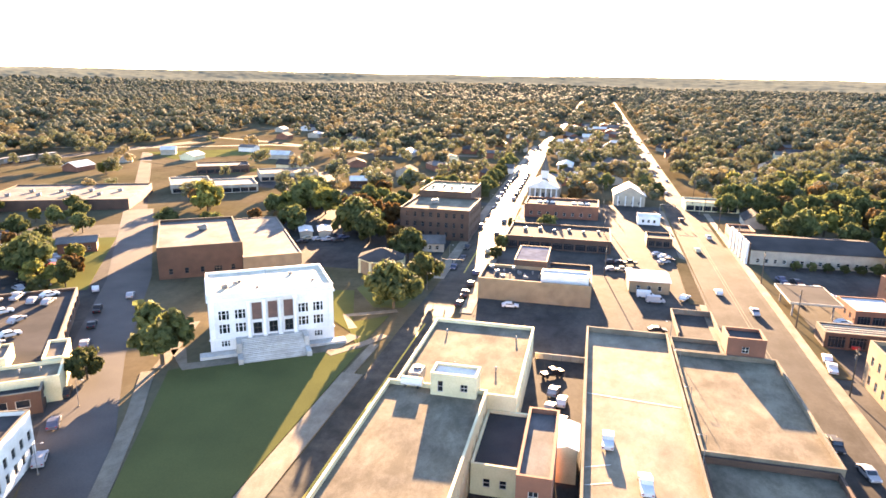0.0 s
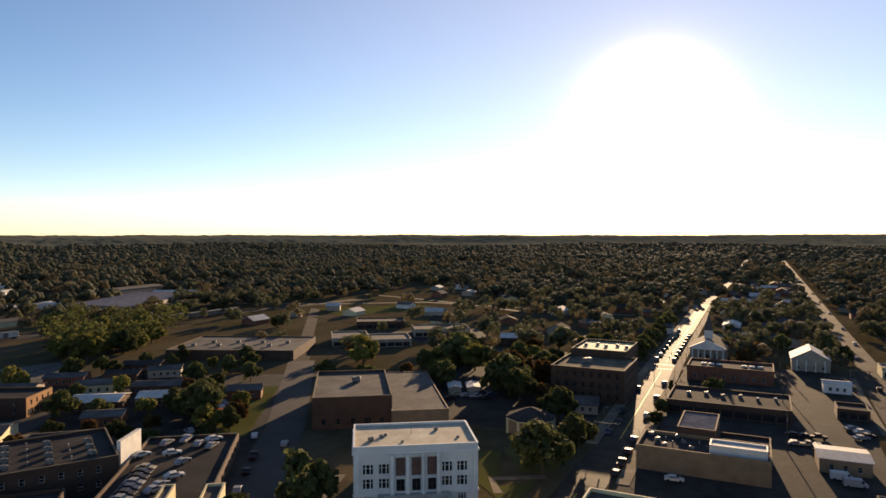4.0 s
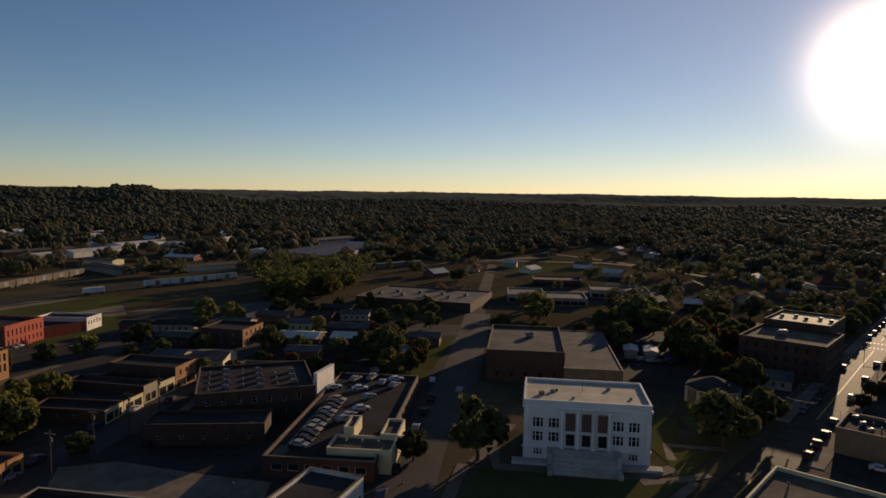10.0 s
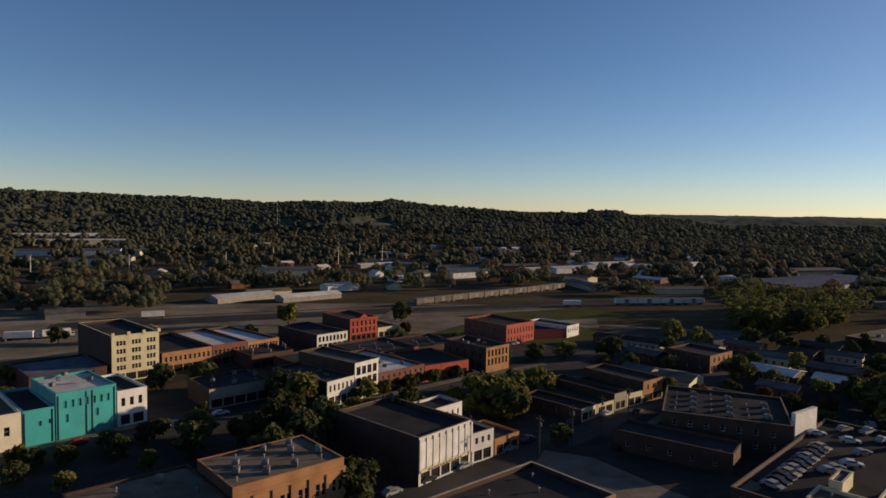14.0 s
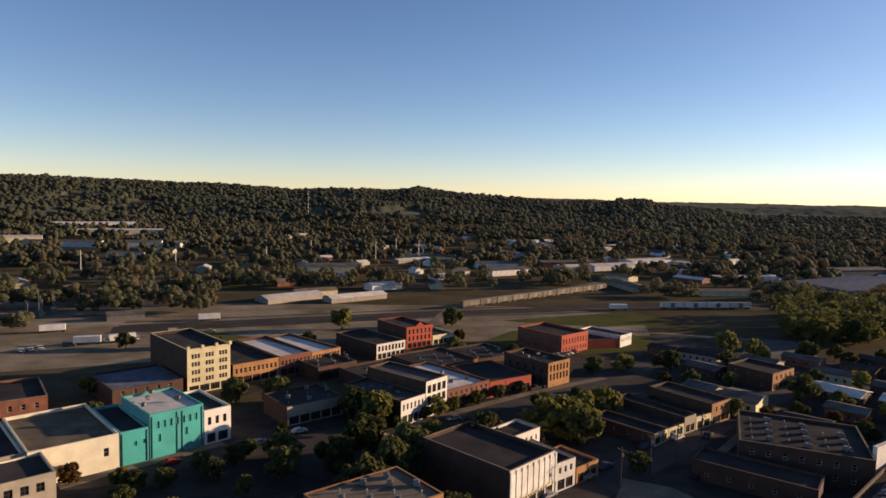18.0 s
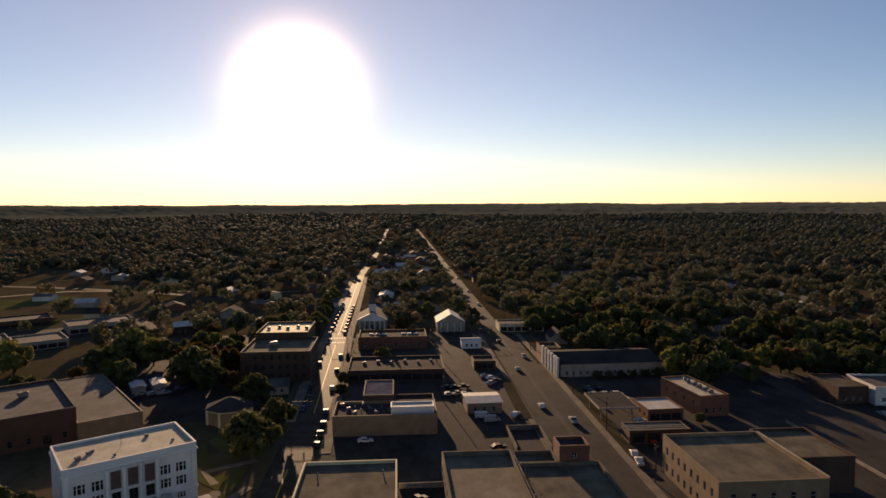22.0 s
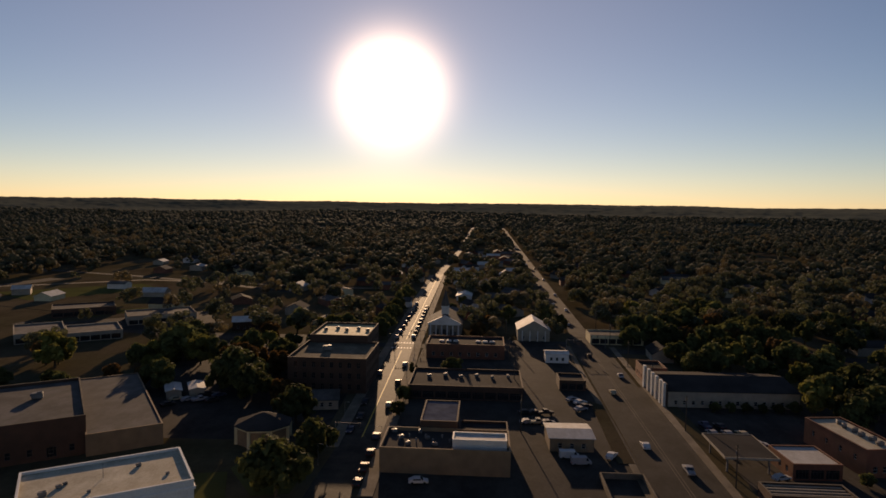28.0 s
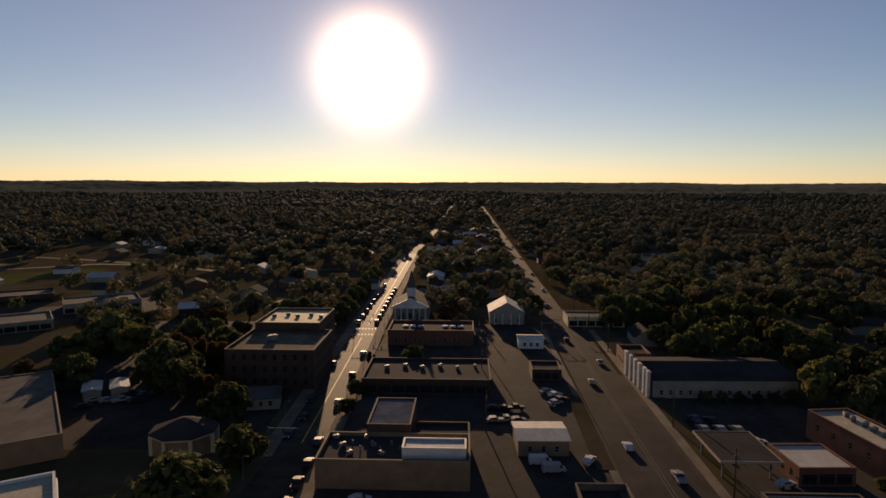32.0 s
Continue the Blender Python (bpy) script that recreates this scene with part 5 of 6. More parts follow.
sheet("field_far", [(-300, 392), (-235, 470), (-150, 480), (-160, 420), (-235, 372)], 0.11, M["ground"], 0.1, "open grass field beyond the stores", "field")

# ---- sunlit block with the teal store ----
te = building("teal_store", "teal-painted two-storey brick store with a white roof", (-166.8, -72.1), (-175.6, -60.9), 20, 11.8, "teal", "roof_white", grid(14.2, 7, 1, 0.8, 1.9, 7.8) + [(2, 4.2, 2.8, 6.2), (9, 4.4, 9.9, 6.4)], (), (), parapet=0.5, coping="teal", style="painted")
tel = building("teal_store", "low teal-painted store with a plain wall", (-162.6, -77.9), (-166.6, -72.4), 24, 8.8, "teal", "roof_dark", [(3.2, 4.6, 4.0, 5.8), (5.4, 4.8, 6.2, 5.9)], (), (), parapet=0.6, coping="teal", style="painted")
for s in (0.5, 7.0, 8.4, 13.8):
    bm = bmesh.new()
    cyl(bm, s, -0.12, 0.2, 11.2, 0.09, 0.09, 8)
    part("downpipe", bm, M["dark_metal"], te)
for s in (0.4, 6.4):
    bm = bmesh.new()
    cyl(bm, s, -0.12, 0.2, 8.3, 0.09, 0.09, 8)
    part("downpipe", bm, M["dark_metal"], tel)
wh = building("white_store", "white-painted store with arched upper windows", (-175.8, -60.7), (-180.5, -54.6), 20, 9.6, "white", "roof_dark", [(1.0, 5.4, 2.0, 7.6), (3.2, 5.4, 4.2, 7.6), (5.4, 5.4, 6.4, 7.6), (0.8, 0.4, 3.2, 3.0), (4.0, 0.4, 6.8, 3.0)], grid(20, 5, 2, 0.9, 1.5, 1.2, 4.0), parapet=0.7, style="dark")
building("cream_store", "ivory-painted store with a blank sunlit wall", (-151.0, -94.0), (-162.4, -78.1), 30, 8.8, "ivory", "roof_tan", [(16, 3.6, 17.2, 5.8), (3.2, 3.2, 4.2, 5.4)], (), (), parapet=0.8)
building("cream_store", "long ivory store with a black flat roof", (-141, -107.6), (-150.8, -94.2), 30, 8.0, "ivory", "roof_dark", [(12, 3.2, 13.2, 5.2)], (), (), parapet=0.8)
building("stone_store", "pale stone store with tall framed windows", (-131.0, -97.6), (-141.1, -83.6), 16, 8.4, "stone", "roof_dark", grid(17, 5, 2, 1.6, 2.0, 0.9, 3.9), grid(16, 4, 2, 1.2, 1.9, 0.9, 3.9), (), style="dark")
building("brick_store", "two-storey red-brick store with a pale shop front", (-189.5, -127.5), (-199.0, -111.0), 24, 7.6, "brick", "roof_dark", grid(19, 5, 1, 1.1, 1.7, 4.2) + shopfront(19, 5, 2.5), (), (), parapet=0.7, coping="concrete")
bs2 = building("brick_store", "dark red-brick store with vents on its roof", (-180.5, -143.0), (-189.3, -127.8), 24, 8.4, "brick", "roof_tan", grid(17.5, 4, 1, 1.1, 1.7, 4.6) + shopfront(17.5, 4, 2.6), (), (), parapet=0.7)
for k in range(4):
    roof_vent(*local(bs2, 4 + 3 * k, 6 + 4 * (k % 2)), 7.6)
building("slate_store", "low dark store with a blue-grey roof", (-208, -96), (-221, -78), 24, 6.0, "brown_brick", "roof_slate", grid(21, 5, 1, 1.0, 1.5, 3.8), (), (), parapet=0.5)

# ---- yellow five-storey and warehouse row ----
ys = building("five_storey_block", "pale yellow five-storey block with paired windows", (-221.8, -76.8), (-231.0, -64.4), 34, 15.6, "cream", "roof_dark", [(a + b, 3.9 + 2.75 * r, a + b + 0.85, 5.5 + 2.75 * r) for r in range(4) for a in (1.5, 6.4, 11.3) for b in (0, 1.05, 2.1)] + shopfront(15.9, 4, 2.4), (), (), parapet=1.0, coping="cream", side="brown_brick")
for k in range(4):
    part("pier_cap", boxes((k * 5.0 - 0.1, -0.25, 15.4, k * 5.0 + 0.9, 0.5, 16.6), bevel=0.05), M["cream"], ys)
for k, (a, b, h, mt, n) in enumerate((((-231.6, -63.6), (-242.5, -49), 7.6, "tan_brick", 5), ((-242.6, -48.8), (-250.8, -37.6), 7.8, "brick", 4), ((-251, -37.4), (-260.2, -26.6), 7.2, "tan_brick", 5))):
    ww = math.hypot(b[0] - a[0], b[1] - a[1])
    building("brick_store", "orange-tan brick store with arched upper windows" if mt == "tan_brick" else "tall-fronted brown brick store", a, b, 36, h, mt, "roof_white" if k else "roof_dark", grid(ww, n * 2, 1, 0.9, 1.8, 4.2, 1, 0.5) + shopfront(ww, n, 2.5), grid(36, 6, 1, 0.9, 1.5, 4.0), (), parapet=0.9, coping=mt, side="brown_brick")
building("white_arcade", "white arcaded low store front", (-266, -11.8), (-275.2, 0.8), 30, 6.8, "white", "roof_dark", grid(15.6, 8, 1, 1.1, 2.2, 3.6, 1, 0.5) + shopfront(15.6, 6, 2.3), (), (), parapet=0.8, style="dark", coping="concrete", side="brown_brick")
on = building("ornate_red_block", "ornate red-brick block with a gabled cornice", (-285, 2.0), (-292.6, 14.4), 24, 10.0, "red", "roof_dark", grid(14.5, 6, 2, 1.0, 2.2, 3.6, 3.0, 0.5) + shopfront(14.5, 5, 2.4), (), (), parapet=0.8, coping="red", side="brown_brick")
part("cornice", boxes((-0.3, -0.5, 9.2, 14.85, -0.003, 9.8), bevel=0.06), M["red"], on)
gb = extrude_profile([(4.6, 10.1), (9.9, 10.1), (7.25, 12.0)], -0.3, 0.3)
part("gable", gb, M["red"], on)
building("stone_store", "low pale store beside an ornate block", (-292.8, 14.8), (-300, 26), 20, 4.6, "cream", "roof_dark", shopfront(13, 4, 2.3), (), (), parapet=0.6)
building("red_painted_block", "bright red-painted brick block with tall windows", (-272, 70), (-283, 86), 26, 8.8, "red", "roof_dark", grid(19.4, 9, 1, 0.7, 2.4, 4.6, 1, 0.5) + grid(19.4, 9, 1, 0.7, 1.8, 1.4, 1, 0.5), (), grid(26, 6, 2, 1.0, 1.6, 1.2, 4.0), parapet=0.8, coping="red", side="brick")
building("white_store", "small white sunlit store at a row's end", (-286, 103), (-293, 111.5), 22, 5.6, "white", "roof_dark", grid(11, 5, 1, 0.8, 1.6, 2.6, 1, 0.4), (), (), parapet=0.6)
building("brick_row", "low red-painted link between brick blocks", (-283.2, 86.3), (-286, 102.6), 18, 4.4, "red", "roof_dark", (), (), (), parapet=0.5)
tb = building("tan_brick_store", "tan brick three-bay store with tall piers", (-223.6, 49.8), (-230.8, 60.2), 22, 9.3, "tan_brick", "roof_dark", grid(12.6, 6, 2, 1.0, 2.4, 2.6, 3.2, 0.5), (), grid(22, 5, 2, 1.0, 1.6, 1.4, 3.8), parapet=0.8, style="dark", side="brown_brick")
wf = building("white_store", "white-fronted store with dark tall windows", (-186.4, -6.4), (-193.8, 1.6), 26, 8.0, "white", "roof_grey", grid(10.9, 6, 1, 0.7, 1.9, 4.8, 1, 0.4) + shopfront(10.9, 4, 2.8), (), (), parapet=0.8, style="dark", coping="concrete", side="brown_brick")
building("white_store", "tall white store front with big dark windows", (-194.0, 1.8), (-201.2, 9.4), 26, 11.6, "white", "roof_grey", grid(10.4, 4, 2, 1.8, 2.6, 4.2, 3.4, 0.4) + shopfront(10.4, 3, 2.8), (), (), parapet=0.8, style="shop", coping="concrete", side="brown_brick")
rr = building("red_brick_row", "red-brick row with a pale ribbed roof", (-201.4, 9.6), (-213.2, 25.8), 32, 6.4, "brick", "roof_white", shopfront(20, 6, 2.6) + grid(20, 8, 1, 0.8, 1.2, 4.2, 1, 0.5), (), (), parapet=0.7, coping="brick", side="brown_brick")
building("red_brick_row", "lower orange-red brick row with awnings", (-213.4, 26.0), (-222.0, 43.0), 24, 5.6, "red", "roof_dark", shopfront(19, 6, 2.5), (), (), parapet=0.7, coping="brick", side="brown_brick")
for b, (n0, wd) in ((wf, (5, 9)), (rr, (7, 18)), (tb, (5, 10)), (te, (4, 12))):
    for k in range(n0):
        roof_unit(*local(b, 1.5 + wd * k / n0, 8 + 5 * (k % 3)), (7.2, 5.7, 8.5, 11.9)[(wf, rr, tb, te).index(b)], 30 * k, 0.8)
for nm, a, b, dp, h, wl in (("low dark-roofed brick store with many roof vents", (-219, -14), (-233, 6), 22, 5.0, "brown_brick"), ("flat dark-roofed store crowded with vents", (-233.4, 6.4), (-247, 28), 24, 5.4, "brick"),
                            ("broad flat-roofed store with a pale roof edge", (-247.4, 28.4), (-258, 47), 22, 4.8, "brown_brick"), ("low stone-fronted store in tree shade", (-189, -40), (-199.5, -24), 16, 6.0, "stone"),
                            ("dark brick store behind a white front", (-236, -34), (-246, -20), 16, 5.2, "brown_brick")):
    q = building("brick_store", nm, a, b, dp, h, wl, "roof_dark", shopfront(math.hypot(b[0] - a[0], b[1] - a[1]), 5, 2.4), (), (), parapet=0.6, side="brown_brick")
    for k in range(9):
        (roof_unit if k % 2 else roof_vent)(*local(q, 2.5 + 2.3 * k, 4 + 5 * (k % 3)), h - 0.62)
for k in range(9):
    car(-262 - k * 1.9, 58 + 2.4 * k, 30, COL[(k * 5 + 1) % 6], "pickup" if k % 4 == 0 else "car")

# ---- white-piered dance hall and the orange brick corner ----
# sides take the dark brown tone, partly in place of their shade
dh = building("white_piered_hall", "white hall with tall pier-framed front and dark roof", (-129.2, 13.6), (-140.0, 27.0), 27, 10.6, "white", "roof_dark", shopfront(17.2, 5, 2.4), grid(27, 4, 1, 1.0, 1.5, 5.4), (), parapet=0.9, style="plain", coping="concrete", side="brown_brick")
for k in range(9):
    part("pier", boxes((0.05 + 2.13 * k, -0.22, 3.1, 0.6 + 2.13 * k, -0.003, 10.2), bevel=0.03), M["white"], dh)
for k in range(8):
    part("infill_panel", boxes((0.7 + 2.13 * k, -0.1, 3.7, 2.08 + 2.13 * k, -0.003, 9.4), bevel=0.02), M["white"], dh)
part("sign_band", boxes((0.4, -0.3, 2.85, 16.8, -0.003, 3.5), bevel=0.03), M["cream"], dh, "pale sign band with faded dark marks")
for k in range(12):
    part("sign_mark", boxes((2.6 + 0.95 * k, -0.33, 2.98, 3.2 + 0.95 * k, -0.301, 3.36)), M["dark_frame"], dh)
building("white_store", "white rear wing with barred windows", (-150.5, 18.0), (-158.4, 28.4), 8, 9.6, "white", "roof_dark", grid(13, 6, 1, 0.7, 1.4, 6.6, 1, 0.4), (), (), parapet=0.7, coping="concrete")
building("white_store", "small white two-storey store with dark windows", (-140.2, 27.4), (-144.0, 33.4), 16, 7.2, "white", "roof_dark", grid(7, 3, 1, 0.9, 1.5, 4.4, 1, 0.5) + shopfront(7, 2, 2.5), (), (), parapet=0.6, coping="concrete")
building("shop", "low tan shop front beside a white store", (-144.2, 33.8), (-149.2, 41.2), 12, 4.2, "tan_brick", "roof_dark", shopfront(9, 3, 2.2), (), (), parapet=0.5, category="shop")
ob = building("orange_brick_block", "orange-tan brick block with corbelled cornice and arched windows", (-106.9, -20.9), (-118.6, -2.2), 16, 11.2, "tan_brick", "concrete", [(1.6 + 3.6 * k + d, 5.0, 2.5 + 3.6 * k + d, 7.4) for k in range(6) for d in (0, 1.3)] + shopfront(22, 6, 3.0), grid(16, 4, 2, 1.0, 1.8, 1.4, 3.8), (), parapet=0.35, coping="tan_brick", side="brown_brick")
for k in range(7):
    part("pier", boxes((3.63 * k - 0.05, -0.22, 3.9, 3.63 * k + 0.55, -0.003, 9.6), bevel=0.03), M["tan_brick"], ob)
part("cornice", boxes((-0.2, -0.4, 9.0, 22.3, -0.223, 9.7), bevel=0.06), M["tan_brick"], ob)
for k in range(14):
    (roof_unit if k % 3 else roof_vent)(*local(ob, 2 + 1.4 * k, 3 + 3.4 * (k % 4)), 10.83)
ob2 = building("orange_brick_store", "lower orange brick store with a patched grey roof", (-95.5, -39), (-106.7, -21.2), 20, 9.2, "tan_brick", "concrete", grid(21, 6, 1, 1.0, 1.9, 5.0) + shopfront(21, 6, 2.9), (), (), parapet=0.35, side="brown_brick")
for k in range(10):
    (roof_unit if k % 3 == 1 else roof_vent)(*local(ob2, 2 + 1.8 * k, 3 + 4.4 * (k % 4)), 8.83)
cb = building("corner_brick_store", "brick corner store with a dark flat roof and low parapet", (-88, 22), (-103, 46), 20, 8.2, "tan_brick", "roof_dark", grid(28, 8, 1, 1.1, 1.7, 4.4, 1, 0.6) + shopfront(28, 7, 2.5), grid(20, 5, 1, 1.0, 1.6, 4.4), (), parapet=0.9, coping="stone", side="brown_brick")
for k in range(6):
    roof_vent(*local(cb, 4 + 4 * k, 6 + 5 * (k % 3)), 7.3)
building("white_windowed_block", "white-painted three-storey block with dark windows", (-67.6, 39.4), (-82.0, 76.0), 11, 8.6, "white", "roof_dark", [(1 + 2.6 * k, 1.2 + 2.7 * r, 2.2 + 2.6 * k, 2.9 + 2.7 * r) for k in range(15) for r in range(2)], grid(18, 6, 2, 1.1, 1.7, 1.2, 2.8), (), parapet=0.7, style="dark", coping="concrete")

# ---- rail yard and far sheds ----
strip("rail_bed", [(-330, -140), (-372, 20), (-402, 170), (-385, 330), (-340, 520)], 16, 0.06, "old_asphalt", "grey gravel rail bed", "rail bed")
strip("yard_track", [(-300, -140), (-330, -60), (-338, 30), (-330, 110), (-300, 180)], 4.5, 0.052, "concrete", "pale dirt track beside the rails")
strip("yard_track", [(-345, 20), (-402, 40), (-440, 92), (-477, 131), (-507, 166), (-560, 230)], 5.5, 0.09, "concrete", "pale dirt road that crosses the rail yard")
strip("yard_road", [(-310, -140), (-345, -40), (-350, 40), (-345, 140)], 9, 0.05, "yard", "pale dirt road along the rail yard")
sheet("yard", [(-225, -260), (-420, -260), (-400, 80), (-370, 150), (-312, 130), (-300, 20)], 0.03, M["yard"], 0, "bare brown earth of the rail yard", "ground")

sheet("lot_rail", [(-304, 178), (-298, 204), (-258, 186), (-266, 152)], 0.09, M["roof_grey"], 0.06, "dull grey gravel lot beside the grove", "ground")
sheet("rough_grass", [(-300, 40), (-325, 60), (-318, 120), (-285, 130), (-272, 80)], 0.08, M["lawn"], 0, "rough olive grass beside the rail yard", "grass")
sheet("rough_grass", [(-330, -100), (-316, -118), (-296, -90), (-312, -70)], 0.085, M["lawn"], 0, "rough grass patch in the rail yard", "grass")
sheet("rough_grass", [(-352, 60), (-366, 100), (-380, 150), (-345, 165), (-334, 110)], 0.085, M["lawn"], 0, "rough olive grass along the tracks", "grass")

def boxcar(x, y, rz, col="concrete"):
    key = "bx" + col
    if key in LAMPS:
        return copy_thing(LAMPS[key], pose(x, y, 0.1, 0, 0, rz))
    e = empty("boxcar", x, y, 0.1, rz, "pale grey goods wagon standing on the track", "goods wagon", "train")
    part("body", boxes((-7.4, -1.45, 1.1, 7.4, 1.45, 4.2), bevel=0.08), M[col], e)
    part("roof", boxes((-7.5, -1.5, 4.2, 7.5, 1.5, 4.35), bevel=0.05), M["metal"], e)
    part("door", boxes((-1.4, -1.52, 1.2, 1.4, -1.455, 4.0)), M["metal"], e)
    part("underframe", boxes((-7.2, -1.0, 0.7, 7.2, 1.0, 1.1)), M["dark_metal"], e)
    for sx in (-5.4, 5.4):
        bm = extrude_profile([(sx + a, z) for a, z in ((-1.5, 0.45), (-1.3, 0.1), (-0.9, 0.0), (-0.5, 0.1), (-0.3, 0.4), (0.3, 0.4), (0.5, 0.1), (0.9, 0.0), (1.3, 0.1), (1.5, 0.45), (1.2, 0.85), (-1.2, 0.85))], -0.95, 0.95)
        part("bogie", bm, M["dark_metal"], e)
    LAMPS[key] = e
    return e


for k in range(4):
    boxcar(-391.5, 181 + 15.6 * k, 90, "white")
for k in range(5):
    boxcar(-374 + 2.4 * k, 318 + 15.6 * k, 100 - 1 * k, "concrete")
for k in range(10):
    boxcar(-398 - 8.7 * k, 50 + 12.7 * k, 124.4, "concrete")
for k in range(4):
    strip("track", [(-322 - 9 * k, -140), (-362 - 9 * k, 20), (-388 - 8 * k, 170), (-376 - 7 * k, 330)], 2.6, 0.075 + 0.004 * k, "roof_dark", "dark ballast of a railway track", "railway track")
for k, (x, y, rz) in enumerate(((-354, -99, 107), (-325, -165, 110), (-304, -126, 118), (-387, 143, 90), (-299, -139, 100))):
    if "trailer" not in LAMPS:
        e = empty("trailer", x, y, 0, rz, "white box trailer parked in the rail yard", "trailer", "trailers")
        part("box", boxes((-5.5, -1.25, 1.1, 5.5, 1.25, 3.8), bevel=0.06), M["white"], e)
        part("chassis", boxes((-5.3, -0.9, 0.8, 5.3, 0.9, 1.1)), M["dark_metal"], e)
        for wx in (-4.2, -3.0, 4.4):
            bm = bmesh.new()
            for s in (-1, 1):
                r = bmesh.ops.create_cone(bm, cap_ends=True, segments=12, radius1=0.48, radius2=0.48, depth=0.3)
                bmesh.ops.transform(bm, matrix=pose(wx, s * 1.0, 0.48, 90), verts=r["verts"])
            part("wheel_pair", bm, M["tyre"], e)
        LAMPS["trailer"] = e
    else:
        copy_thing(LAMPS["trailer"], pose(x, y, 0, 0, 0, rz))
for x, y, rz, tone, kind in ((-285.3, -160, 40, "white", "car"), (-287.5, -157.3, 36, "white", "car"), (-289.6, -154.6, 42, "white", "pickup"), (-295, -145, 100, "blue", "van"), (-302, -133, 80, "white", "van"),
                             (-308, -121, 20, "white", "pickup"), (-324, -109, 110, "silver", "van"), (-324, -92, 100, "tan", "pickup")):
    car(x, y, rz, tone, kind)
for k in range(5):
    e = empty("substation_frame", -358 - 7 * k, -192 + 4 * (k % 2), 0, 30, "grey steel portal frame of a small substation", "substation", "substation frames")
    for s in (-5, 5):
        part("post", boxes((s - 0.14, -0.14, 0, s + 0.14, 0.14, 9.5 + (k % 3)), bevel=0.02), M["metal"], e)
    part("beam", boxes((-5.4, -0.12, 8.4, 5.4, 0.12, 8.7), bevel=0.02), M["metal"], e)
    part("transformer", boxes((-2, -1.4, 0, 2, 1.4, 2.6), bevel=0.1), M["metal"], e)
SHEDS_NEAR = ((-424, -64, 40, 18, 3, 125, 'stone', 'roof_white'),
              (-425, -22, 42, 12, 3, 122, 'stone', 'roof_white'),
              (-446, -50, 30, 10, 3, 118, 'cream', 'roof_tan'),
              (-583, -44, 44, 26, 6, 100, 'cream', 'roof_grey'),
              (-358, -143, 18, 8, 3, 113, 'metal', 'roof_grey'),
              (-1040, -381, 119, 34, 7, 106, 'cream', 'roof_white'),
              (-813, -278, 44, 30, 7, 101, 'white', 'roof_grey'),
              (-812, -366, 90, 22, 6, 86, 'white', 'roof_grey'),
              (-678, -250, 34, 18, 6, 97, 'white', 'roof_grey'),
              (-830, -238, 80, 24, 6, 169, 'cream', 'roof_grey'),
              (-862, -450, 70, 24, 7, 112, 'cream', 'roof_white'))
SHEDS_FAR = ((-1200, -480, 130, 44, 9, 112, 'white', 'roof_white'),
             (-624, 116, 46, 18, 5, 96, 'white', 'roof_grey'),
             (-642, 190, 60, 16, 5, 100, 'brick', 'roof_grey'),
             (-618, 229, 56, 18, 5, 110, 'white', 'roof_white'),
             (-490, 392, 126, 60, 5, 114, 'metal', 'roof_slate'),
             (-590, 470, 70, 26, 6, 100, 'metal', 'roof_grey'),
             (-474, -2, 26, 12, 4, 120, 'white', 'roof_white'),
             (-570, 112, 44, 16, 5, 116, 'white', 'roof_grey'),
             (-608, 181, 24, 14, 4, 107, 'cream', 'roof_white'),
             (-672, 290, 60, 20, 5, 112, 'white', 'roof_white'),
             (-150, -150, 40, 24, 7, 122, 'white', 'roof_grey'))
for x, y, w, d, h, rz, wl, rf in SHEDS_NEAR + SHEDS_FAR:
    house("long pale industrial shed with a low roof", x, y, rz, w, d, h, wl, rf, 1.6, "shed", 0.3, category="shed", windows=False)
house("white two-storey gabled house beside the railway", -533, 44, 115, 9, 12, 6.0, "white", "roof_grey", 2.8)
house("white gabled house beyond the railway", -556, 68, 118, 12, 11, 5.0, "cream", "roof_grey", 2.4)

# ---- scattered buildings of the outskirts ----
rng = random.Random(11)
BUSY = [(o.matrix_basis.translation.x, o.matrix_basis.translation.y) for o in scene.objects if o.parent is None and o.type == "EMPTY" and o.get("category") in ("building", "house", "shed", "warehouse", "church", "store", "shop", "pavilion")]


def spread(n, spots, gap):
    out = []
    while len(out) < n:
        p = spots()
        if p and all((p[0] - q[0]) ** 2 + (p[1] - q[1]) ** 2 > gap * gap for q in out + BUSY):
            out.append(p)
        else:
            n -= 0.02
    return out


def near_line(x, y, pts, d):
    for (ax, ay), (bx, by) in zip(pts, pts[1:]):
        t = max(0, min(1, ((x - ax) * (bx - ax) + (y - ay) * (by - ay)) / ((bx - ax) ** 2 + (by - ay) ** 2)))
        if math.hypot(x - ax - t * (bx - ax), y - ay - t * (by - ay)) < d:
            return True
    return False


LINES = [([(-35.5, -120), (-33.4, 200), (-34, 320)], 13), ([(-38, 320), (-41.5, 610)], 11), ([(-41.5, 610), (-33, 950), (-30, 1850)], 7), ([(44, -120), (47, 330)], 15), ([(47, 330), (46.5, 520)], 12), ([(46.5, 520), (47, 1850)], 9), ([(-54, 30), (-100, 110), (-132, 163), (-235, 306), (-330, 440)], 12),
         ([(138, 60), (138.5, 190), (140, 262), (146, 430)], 7), ([(-430, 588), (-287, 546), (-215, 517), (-130, 470)], 9),
         ([(-240, 340), (-40, 312), (60, 312), (200, 306)], 8), ([(-330, -140), (-372, 20), (-402, 170), (-385, 330), (-340, 520)], 14)]


